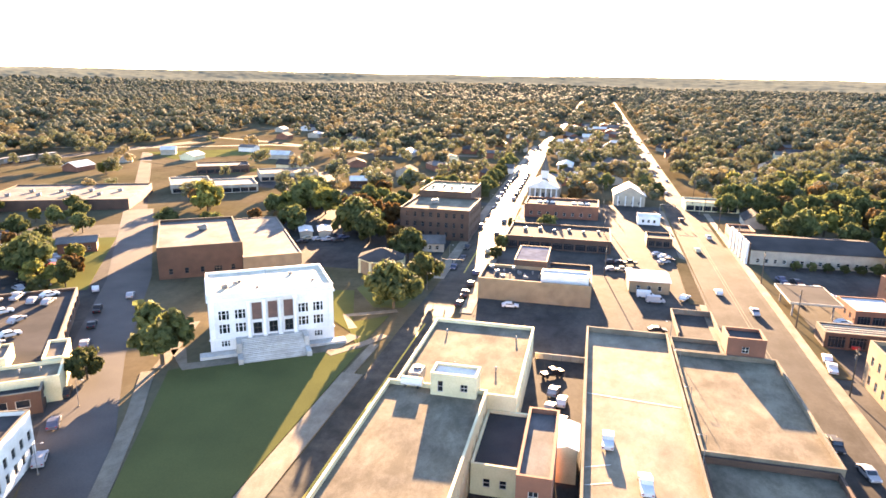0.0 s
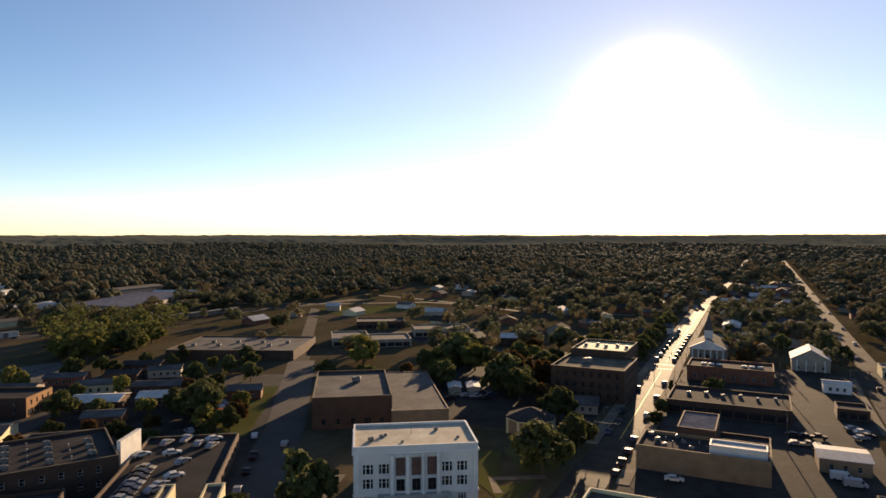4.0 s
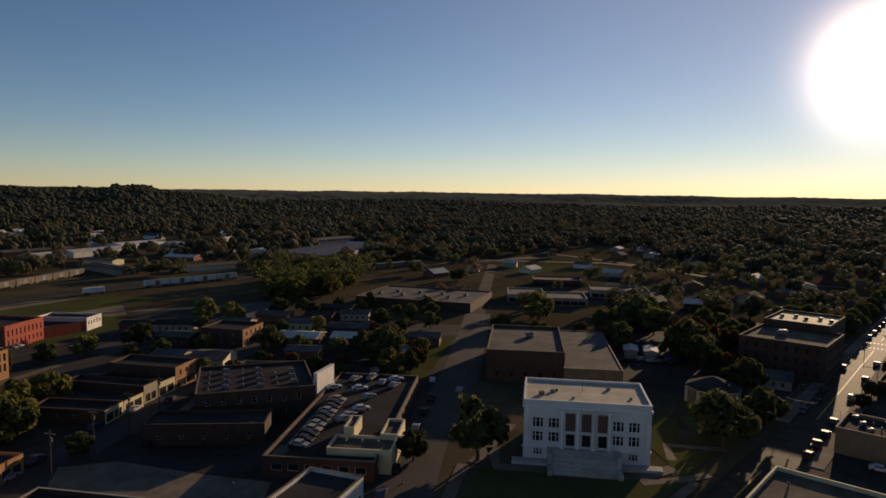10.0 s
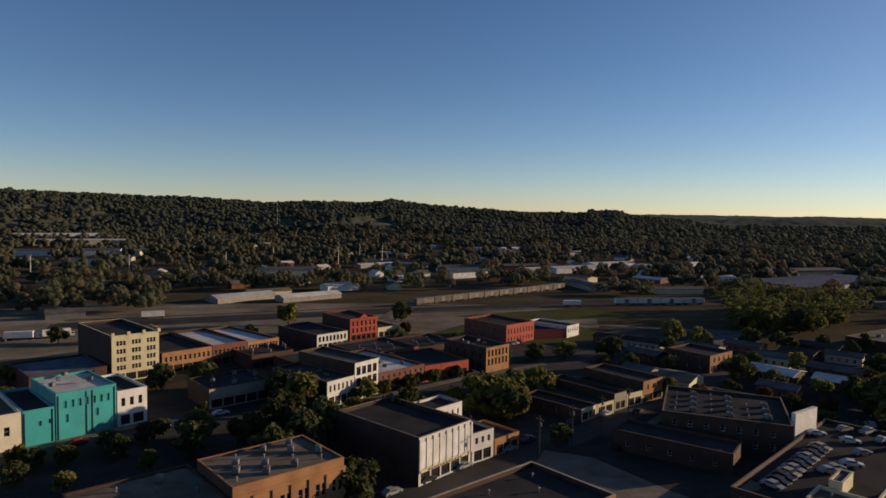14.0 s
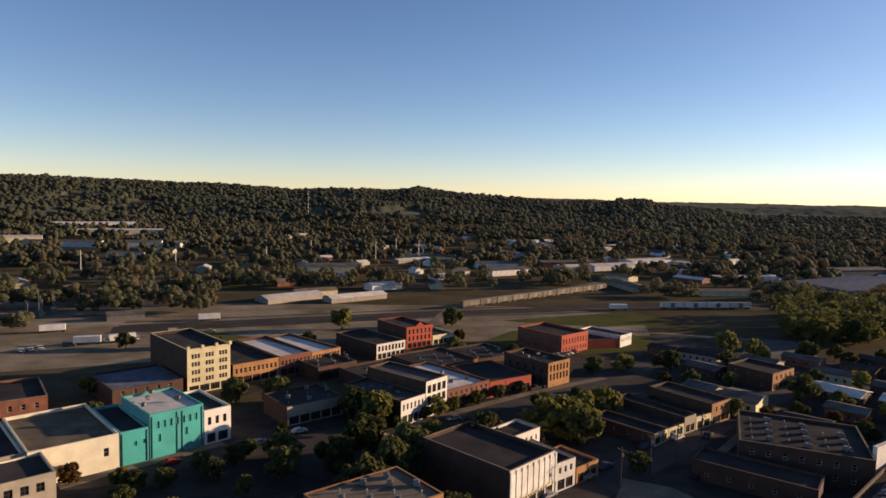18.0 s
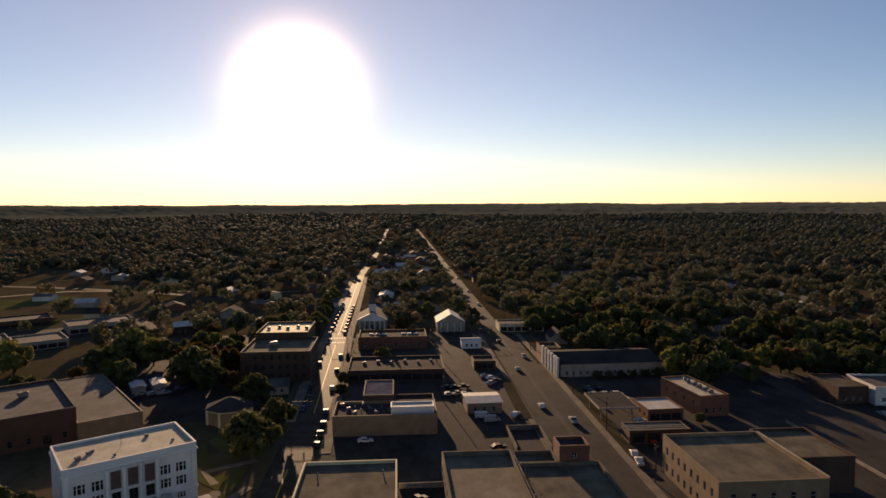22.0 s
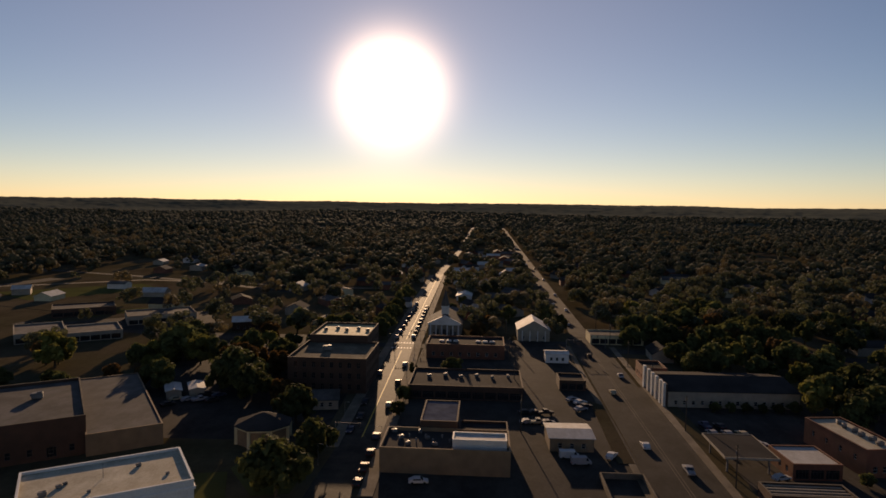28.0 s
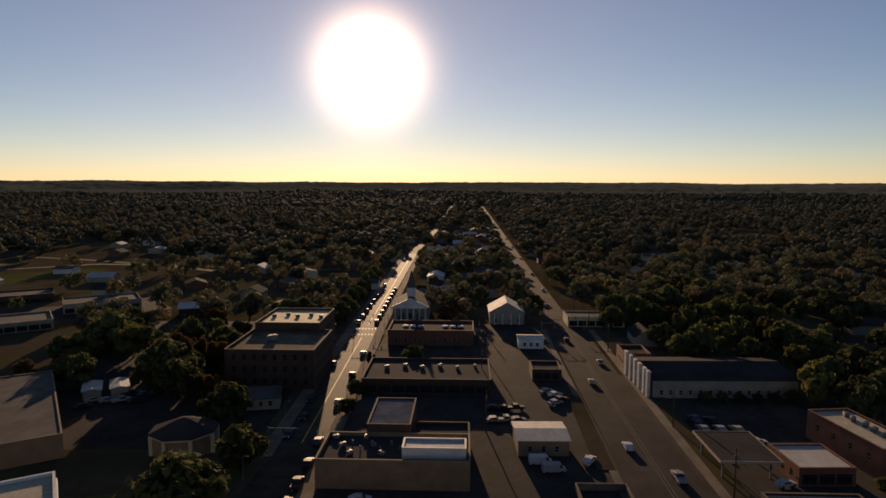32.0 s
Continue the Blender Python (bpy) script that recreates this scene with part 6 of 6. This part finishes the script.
def built(x, y):
    for m, x0, y0, x1, y1 in FOOT:
        u = m @ Vector((x, y, 0))
        if x0 < u.x < x1 and y0 < u.y < y1:
            return True
    return False


def free(x, y):
    return not (56 < x < 96 and 150 < y < 228) and not any(near_line(x, y, p, d) for p, d in LINES) and not built(x, y)


def spot_strip():
    x, y = rng.uniform(-24, 30), rng.uniform(380, 900)
    return (x, y) if free(x, y) else None


def spot_right():
    x, y = rng.uniform(62, 330), rng.uniform(215, 760)
    return (x, y) if free(x, y) else None


def spot_left():
    x, y = rng.uniform(-330, -50), rng.uniform(330, 800)
    return (x, y) if free(x, y) else None


def spot_west():
    x, y = rng.uniform(-1050, -450), rng.uniform(-260, 480)
    return (x, y) if free(x, y) else None


HOMES = []
for spots, n, gap, tones in ((spot_strip, 34, 22, ("roof_grey", "roof_white", "roof_dark")), (spot_right, 46, 34, ("roof_grey", "roof_dark", "roof_dark")), (spot_left, 44, 30, ("roof_grey", "roof_dark", "roof_white")), (spot_west, 80, 36, ("roof_white", "roof_grey", "roof_white"))):
    for x, y in spread(n, spots, gap):
        HOMES.append((x, y))
        big = spots is spot_west and rng.random() < 0.35
        w, d = (rng.uniform(26, 46), rng.uniform(12, 20)) if big else (rng.uniform(10, 17), rng.uniform(8, 12))
        t = rng.choice(tones)
        wl = rng.choice(("white", "cream", "stone", "brick", "brick", "stone"))
        house(f"{dict(white='white', cream='cream', stone='grey', brick='brick')[wl]} {'low shed' if big else 'house'} with a {dict(roof_grey='grey', roof_white='pale', roof_dark='dark')[t]} roof among trees",
              x, y, rng.choice((0, 90, 32, 122)) + rng.uniform(-5, 5), w, d, rng.uniform(3.0, 4.2), wl, t, rng.uniform(1.4, 2.8) * (0.6 if big else 1), windows=y < 300 and x > -330)

# ---- trees one by one ----
def plant(*spots):
    for x, y, k, s in spots:
        if not built(x, y):
            tree(x, y, k, s)


# trees round the hall and the main street
plant((-84.2, 111.9, 1, 1.6), (-94.5, 101.8, 0, 0.8), (-46.5, 158.5, 2, 1.5), (-43.4, 180, 0, 1.15), (-84, 236, 2, 1.7), (-88, 244, 5, 1.8), (-0.3, 343, 5, 1.2), (-4, 330, 5, 1.1), (-27.3, 248, 0, 0.55), (-27.0, 230, 0, 0.55), (-27.2, 216, 0, 0.5), (-27.2, 262, 1, 0.5), (-12.4, 262, 0, 0.9))
# trees beyond the brick block
plant((-164, 257, 4, 1.5), (-121, 272, 2, 1.6), (-112, 268, 4, 1.4), (-167, 160, 4, 1.3), (-160, 154, 2, 1.4), (-173, 189, 4, 1.2), (-127.5, 266, 4, 1.2), (-166, 262, 4, 1.15), (-152, 150, 4, 0.9), (-157, 170, 3, 0.9), (-166, 158, 0, 1.2), (-176, 160, 0, 1.0), (-183, 178, 4, 0.9), (-280, 334, 3, 1.0), (-246, 108, 0, 0.9), (-275, 150, 4, 1.1), (-266, 159, 4, 1.0), (-258, 178, 0, 1.0))
# trees along the avenue
plant((38, 357, 0, 0.9), (82, 390, 4, 1.4), (106, 400, 4, 1.4), (126, 408, 4, 1.3), (112, 324, 2, 1.5), (124, 330, 2, 1.5), (100, 318, 0, 1.4), (72, 229, 2, 0.34), (77, 229, 0, 0.34), (82, 229.4, 2, 0.36), (87, 229.6, 0, 0.34), (92, 229.8, 2, 0.36), (97, 230, 2, 0.4), (120, 226, 2, 1.2), (130, 240, 2, 1.4), (112, 240, 0, 1.1), (142, 236, 4, 1.3), (88.6, 176, 0, 0.4))
# trees in the old business blocks
plant((-122, 0, 0, 1.1), (-128, -10, 0, 1.2), (-136, -18, 2, 1.2), (-146, -12, 2, 1.2), (-156, -6, 0, 1.3), (-150, 4, 0, 1.2), (-168, 2, 4, 1.0), (-162, 14, 0, 1.3), (-174, 34, 4, 1.3), (-180, 42, 3, 1.4), (-188, 50, 4, 1.2), (-170, 44, 0, 1.2), (-194, 60, 4, 1.1), (-196, 40, 0, 0.9), (-150, 52, 0, 0.7), (-196, -20, 0, 1.2), (-185.6, -13.5, 3, 1.5), (-164.7, -17, 0, 1.2), (-194.5, 4.7, 4, 0.8), (-172, 41, 4, 1.3), (-172, 46, 3, 1.2), (-191, 60, 4, 1.3))
plant((-154, 34, 0, 0.8))
# trees by the teal store
plant((-153, -86, 5, 0.7), (-160, -58, 0, 0.55), (-168, -48, 0, 0.55), (-176, -40, 1, 0.65), (-150, -64, 3, 0.6), (-140, -70, 0, 0.6), (-134, -58, 3, 0.6), (-200, -36, 0, 1.2), (-151, -74, 3, 0.55), (-149.3, -70, 0, 0.55), (-150, -63.5, 0, 0.55), (-153.6, -53.8, 2, 0.6), (-162.7, -50, 0, 0.6), (-143.9, -44.5, 3, 0.6), (-152.2, -36.7, 0, 0.9), (-163.5, -38.8, 2, 0.9), (-155.6, -24.4, 0, 1.1))
# trees towards the rail yard
plant((-206, -28, 2, 1.1), (-329, -28, 3, 1.4), (-337, 30, 0, 1.2), (-305, -8, 0, 1.2), (-236, 60, 0, 0.7), (-242, 74, 0, 0.8), (-250, 90, 3, 0.8), (-226, 96, 0, 0.6), (-217, -60, 0, 0.9), (-211, -46, 0, 1.0), (-244, 87, 4, 0.9))
for k in range(11):
    tree(-190 - 3.1 * k + 3.0, -6 + 4.6 * k + (-3 if k % 2 else 0) - 2, (0, 3, 0, 4)[k % 4], 0.5)
for k in range(8):
    tree(-50.6 - 0.2 * k, 326 + 17 * k, (0, 2, 1)[k % 3], 1.05)
for k in range(26):
    x, y = rng.uniform(-345, -286), rng.uniform(200, 275)
    if y > 198 + max(0, -300 - x) * 0.56 and x < -284 - max(0, y - 230) * 0.6:
        tree(x, y, rng.choice((3, 4, 4, 0)), rng.uniform(1.1, 1.7))


GROVE = []


def leafy(n, box, gap, smin, smax, kinds=(0, 1, 2, 0, 2, 3, 5)):
    def spot():
        x, y = rng.uniform(box[0], box[1]), rng.uniform(box[2], box[3])
        return (x, y) if free(x, y) and all((x - a) ** 2 + (y - b) ** 2 > 90 for a, b in HOMES) else None
    for x, y in spread(n, spot, gap):
        tree(x, y, rng.choice(kinds), rng.uniform(smin, smax), group="neighbourhood trees")


leafy(30, (62, 220, 262, 400), 9, 0.9, 1.5)
leafy(18, (128, 240, 196, 262), 10, 0.7, 1.1)
leafy(10, (-24, 32, 360, 520), 8, 0.7, 1.2)
leafy(28, (-140, -50, 200, 330), 8, 0.8, 1.3)
leafy(40, (-262, -140, 100, 240), 9, 0.6, 1.0)
leafy(14, (-300, -190, -140, 60), 12, 0.6, 1.0)

for i in range(2600):
    x, y = rng.choice(((rng.uniform(100, 330), rng.uniform(210, 400)), (rng.uniform(64, 200), rng.uniform(268, 400)), (rng.uniform(-330, -60), rng.uniform(250, 400)), (rng.uniform(-26, 34), rng.uniform(360, 460))))
    if math.hypot(x, y) < 345 and len(GROVE) < 72 and free(x, y) and (x > -95 or rng.random() < 0.15) and noise.noise(Vector((x / 40, y / 40, 7.0))) < 0.12 and all((x - p) ** 2 + (y - q) ** 2 > 110 for p, q in HOMES) and all((x - p) ** 2 + (y - q) ** 2 > 60 for p, q in GROVE):
        GROVE.append((x, y))
        tree(x, y, rng.choice((0, 1, 2, 2, 0, 3, 5)), rng.uniform(1.0, 1.5), group="neighbourhood trees")

# ---- woods ----
PHI = (1 + 5 ** 0.5) / 2
ICO = np.array([(a, b, 0) for a in (-1, 1) for b in (-PHI, PHI)] + [(0, a, b) for a in (-1, 1) for b in (-PHI, PHI)] + [(b, 0, a) for a in (-1, 1) for b in (-PHI, PHI)], float) / math.hypot(1, PHI)
IF = [(i, j, k) for i in range(12) for j in range(i + 1, 12) for k in range(j + 1, 12)
      if all(abs(np.linalg.norm(ICO[p] - ICO[q]) - 1.0515) < 0.01 for p, q in ((i, j), (j, k), (i, k)))]
IF = np.array([f if np.dot(np.cross(ICO[f[1]] - ICO[f[0]], ICO[f[2]] - ICO[f[0]]), ICO[f[0]]) > 0 else f[::-1] for f in IF])


def woods(name, label, spots, mat, clumps, seed, small=1.0, lift=1.0, wide=1.0, loose=0.0):
    """Crowns of many uneven leaf masses heaped into domes over hidden trunks."""
    g = np.random.default_rng(seed)
    P = np.array(spots)
    n = len(P)
    rad = wide * g.uniform(3.4, 6.6, n) * g.uniform(0.8, 1.2, n)
    tall = lift * (5.0 + rad * g.uniform(0.9, 1.7, n))
    k = np.arange(clumps)
    up = ((k + 0.5) / clumps)[None] * 1.25 - 0.3 + g.uniform(-0.12, 0.12, (n, clumps))
    turn = k[None] * 2.399963 + g.uniform(0, 6.28, (n, 1)) + g.uniform(-0.4, 0.4, (n, clumps))
    out = np.sqrt(np.clip(1 - np.clip(up, -1, 1) ** 2, 0.02, 1)) * g.uniform(0.5 - 0.2 * loose, 0.82 + 0.35 * loose, (n, clumps))
    c = np.stack([out * np.cos(turn) * rad[:, None], out * np.sin(turn) * rad[:, None], up * 0.40 * tall[:, None]], -1)
    c += np.stack([P[:, 0], P[:, 1], P[:, 2] + tall * 0.52], -1)[:, None]
    s = small * (rad[:, None] * g.uniform(0.3, 0.62, (n, clumps)) * (2.2 / clumps ** 0.42))[..., None, None] * g.uniform(0.82, 1.18, (n, clumps, 12, 1)) * np.array((1.0, 1.0, 0.85))
    V = (c[:, :, None] + ICO * s).reshape(-1, 3)
    F = (IF[None] + (np.arange(n * clumps) * 12)[:, None, None]).reshape(-1, 3)
    me = bpy.data.meshes.new(name)
    me.vertices.add(len(V))
    me.vertices.foreach_set("co", V.astype(np.float32).ravel())
    me.loops.add(len(F) * 3)
    me.loops.foreach_set("vertex_index", F.astype(np.int32).ravel())
    me.polygons.add(len(F))
    me.polygons.foreach_set("loop_start", np.arange(0, len(F) * 3, 3, dtype=np.int32))
    me.polygons.foreach_set("use_smooth", [True] * len(F))
    me.materials.append(mat)
    me.update(calc_edges=True)
    return tagged(new(name, me), label, "woods", "", "stuff")


M["wood_leaf"] = haze_sheen(leaves("woodland_leaves", (0.105, 0.108, 0.054), (0.066, 0.07, 0.038), True, 0.07, 0.14, 0.42), 0.14)
M["wood_gold"] = haze_sheen(leaves("woodland_autumn_leaves", (0.135, 0.108, 0.056), (0.092, 0.075, 0.042), True, 0.07, 0.16, 0.42), 0.15)
BIG = [f for f in FOOT if f[3] - f[1] > 24]


def screens(x, y, d):
    """Whether a tree here would stand right before a large building, as seen from the town."""
    k = 1 + d / math.hypot(x, y)
    p = Vector((x * k, y * k, 0))
    return any(x0 < (m @ p).x < x1 and y0 < (m @ p).y < y1 for m, x0, y0, x1, y1 in BIG if abs(m.translation.length - p.length) < 90)


M["mid_leaf"] = haze_sheen(leaves("open_woodland_leaves", (0.09, 0.092, 0.054), (0.062, 0.066, 0.04), True, 0.05, 0.14, 0.24), 0.08)
M["hill_leaf"] = haze_sheen(leaves("hill_forest_leaves", (0.074, 0.08, 0.05), (0.05, 0.056, 0.037), True, 0.02, 0.12, 0.22), 0.06)
OPEN = ((-345, -250, -170, 330), (-470, -340, -105, 180))
SPOTS, GOLD = [], []
for i in range(21000):
    a, r = rng.uniform(-46, 132), math.sqrt(rng.uniform(330 ** 2, 1450 ** 2))
    x, y = -r * math.sin(radians(a)), r * math.cos(radians(a))
    if any(x0 < x < x1 and y0 < y < y1 for x0, x1, y0, y1 in OPEN) or not free(x, y) or (-350 < x < -180 and 350 < y < 560 and rng.random() < 0.86):
        continue
    if -26 < x < 34 and rng.random() < 0.45:
        continue
    if any((x - p) ** 2 + (y - q) ** 2 < 110 for p, q in HOMES):
        continue
    if -340 < x < -95 and 205 < y < 545 and rng.random() < 0.3:
        continue
    if any(screens(x, y, d) for d in (8, 16, 26, 36)) and rng.random() < 0.85:
        continue
    op = noise.noise(Vector((x / 130, y / 130, 2.2))) + 0.5 * noise.noise(Vector((x / 45, y / 45, 6.2)))
    if op > (-0.05 if 44 < a < 74 and r < 950 else 0.04 if a > 62 else 0.2 if 12 < a and r < 800 else 0.26) and rng.random() < 0.85:
        continue
    (GOLD if rng.random() < 0.2 else SPOTS).append((x, y, land(x, y) - 0.6))
DISTANT = []
for i in range(32000):
    a, r = rng.uniform(-46, 140), math.sqrt(rng.uniform(1400 ** 2, 2620 ** 2))
    x, y = -r * math.sin(radians(a)), r * math.cos(radians(a))
    if noise.noise(Vector((x / 230, y / 140, 8.8))) > 0.36 and r < 2300 or (abs(x + 31) < 13 or abs(x - 47) < 14) and r < 1800:
        continue
    DISTANT.append((x, y, land(x, y) + 1.5))
near = lambda p: p[0] ** 2 + p[1] ** 2 < 620 ** 2  # noqa: E731
woods("woods", "dense green broadleaf woods round the town", [p for p in SPOTS if near(p)], M["wood_leaf"], 11, 3, loose=0.5)
woods("woods", "dense dark woods towards the hills", [p for p in SPOTS if not near(p)], M["mid_leaf"], 4, 5)
woods("woods", "scattered autumn-toned trees in the woods", GOLD, M["wood_gold"], 6, 4)
woods("woods", "unbroken forest on the slopes of the hills", DISTANT, M["hill_leaf"], 1, 6, 1.3, 1.0, 0.85)

GOLDEN = []
for i in range(700):
    x, y = rng.uniform(-372, -284), rng.uniform(196, 288)
    if free(x, y) and y > 198 + max(0, -300 - x) * 0.56 and x < -284 - max(0, y - 230) * 0.6 and all((x - p) ** 2 + (y - q) ** 2 > 70 for p, q, _ in GOLDEN):
        GOLDEN.append((x, y, 0.0))
M["grove_leaf"] = leaves("yellow_green_leaves", (0.165, 0.172, 0.056), (0.1, 0.108, 0.04), True, 0.08, 0.3, 0.42)
woods("grove", "yellow-green autumn grove beside the railway", GOLDEN, M["grove_leaf"], 60, 9, 0.75, 1.35, 0.95, 1.0)

# ---- street furniture and traffic ----
for k in range(9):
    street_lamp(-41.6 - 0.6 * k, 176 + 34 * k, 0)
    street_lamp(-28.0 - 0.7 * k, 190 + 34 * k, 180)
for k in range(8):
    utility_pole(57.2, 96 + 38 * k, 90)
    utility_pole(9.6, 205 + 42 * k, 90)
for x, y, r in ((-78, 72, 40), (-68, 58, 220), (-118, 36, 40), (-150, -20, 100), (-104, 62, 30), (-88, 92, 30)):
    street_lamp(x, y, r)
for x, y, r in ((-40.5, 306, 0), (-28, 318, 180), (-40.5, 190, 0), (35, 306, 0), (54, 318, 180)):
    signal_mast(x, y, r)
def park(*spots):
    for x, y, r, c, kd in spots:
        car(x, y, r, c, kd)


# vehicles on the main street
park((-29.8, 166, 90, 'black', 'car'), (-29.8, 174, 90, 'black', 'pickup'), (-29.9, 184, 90, 'black', 'car'), (-30.4, 196, 90, 'blue', 'car'), (-38.6, 200, 270, 'blue', 'car'), (-37.8, 212, 270, 'black', 'car'), (-39, 226, 270, 'black', 'pickup'), (-31, 224, 90, 'tan', 'car'), (-31.6, 250, 90, 'black', 'car'), (-40.2, 262, 270, 'blue', 'car'), (-32.2, 276, 90, 'silver', 'car'))
# vehicles on the avenue and its lots
park((42.4, 196, 90, 'white', 'car'), (49, 180, 270, 'silver', 'pickup'), (43.4, 246, 90, 'tan', 'car'), (50.6, 268, 270, 'silver', 'car'), (44, 300, 90, 'black', 'car'), (44, 372, 90, 'silver', 'car'), (49, 420, 270, 'white', 'car'), (21, 186.5, 5, 'white', 'van'), (23.4, 182.6, 8, 'silver', 'van'), (32, 188, 60, 'white', 'car'), (29.6, 226, 30, 'silver', 'car'), (31.5, 229, 30, 'black', 'car'), (30.4, 233, 30, 'white', 'car'), (28.4, 236, 30, 'silver', 'car'), (-1.2, 120, 80, 'silver', 'car'), (0.6, 116, 85, 'white', 'car'), (-1.5, 112, 80, 'silver', 'pickup'), (0.8, 108, 80, 'white', 'car'), (-2.0, 128, 40, 'black', 'pickup'), (70, 178, 20, 'white', 'car'), (74, 200, 10, 'white', 'car'), (67, 162, 90, 'red', 'car'), (58.4, 152, 80, 'white', 'car'), (57.6, 146, 80, 'white', 'pickup'), (47.6, 112, 270, 'black', 'pickup'), (50, 104, 280, 'silver', 'car'), (-16, 168, 8, 'white', 'car'), (22, 160, 10, 'black', 'car'))
# vehicles in the west
park((-120, 148, 120, 'silver', 'car'), (-133, 150, 130, 'white', 'car'), (-146, 66, 130, 'black', 'car'), (-172, 74, 120, 'white', 'car'), (-184, -36, 120, 'white', 'car'), (-164, -66, 128, 'red', 'car'), (-171, -50, 128, 'white', 'car'), (-176, -46, 128, 'silver', 'car'))
for k in range(9):
    car(-34.6 - 0.15 * k, 330 + 11 * k, 90, MUTED[k % 7], "car")
    car(-42.4 - 0.15 * k, 328 + 13 * k, 270, MUTED[(k * 5) % 7], "car")
for k in range(8):
    car(43.4 + 6 * (k % 2), 440 + 46 * k, 90 if k % 2 else 270, COL[k % 3], "car")


for k in range(18):
    x, y, r = ((12 + 3 * (k % 3), 212 + 9 * (k // 3), 8) if k < 6 else (64 + 4.2 * (k % 3), 208 + 6 * (k // 3 - 2), 95) if k < 11 else (-88 - 4.0 * (k % 4), 206 + 5.5 * (k // 4), 40))
    car(x, y, r + 14 * rng.random(), MUTED[(k * 2) % 7], "pickup" if k % 4 == 1 else "car")
for k in range(7):
    car(151 + 3.4 * k, 178 - 0.6 * k, 80 + 8 * rng.random(), MUTED[(k * 3) % 7], "pickup" if k % 3 == 1 else "car")
# kerbside cars in the old business blocks
for line, n, off, turn in (([(-143, 38), (-196, 108)], 12, 4.0, 0), ([(-143, 38), (-196, 108)], 9, -4.0, 180), ([(-181, -20), (-226, 62)], 14, 5.0, 0), ([(-181, -20), (-226, 62)], 10, -5.0, 180), ([(-95, -30), (-138, 32)], 7, 4.2, 0), ([(-74, 74), (-128, 156)], 8, 4.8, 0)):
    (ax, ay), (bx, by) = line
    a = math.atan2(by - ay, bx - ax)
    for k in range(n):
        if rng.random() < 0.42:
            f = (k + 0.3 + 0.3 * rng.random()) / n
            car(ax + f * (bx - ax) - off * math.sin(a), ay + f * (by - ay) + off * math.cos(a), math.degrees(a) + turn, rng.choice(MUTED), "pickup" if rng.random() < 0.25 else "car")
for k in range(6, 10):
    utility_pole(-100 - 7.6 * k + (4 if k > 5 else 0), -22 + 11.0 * k, 30)
for k in range(6):
    street_lamp(-187 - 7.4 * k, -22 + 13.6 * k, 210)


def mast(x, y, h, label):
    e = empty("lattice_mast", x, y, land(x, y), 0, label, "mast", "distant masts")
    w = 0.1 + h * 0.008
    bm = bmesh.new()
    for a in range(3):
        cyl(bm, w * math.cos(a * 2.1), w * math.sin(a * 2.1), 0, h, 0.16, 0.1, 5)
    part("legs", bm, M["white"], e)
    part("braces", boxes(*[(-w, -0.08, h * k / 9, w, 0.08, h * k / 9 + 0.25) for k in range(1, 9)]), M["metal"], e)


for x, y, h in ((-1457, -134, 62), (-577, -253, 17), (-565, -173, 19), (-667, -113, 15), (-694, -3, 20), (-713, 20, 22), (-738, -74, 16), (-704, 44, 20)):
    mast(x, y, h, "pale thin mast rising over the trees")
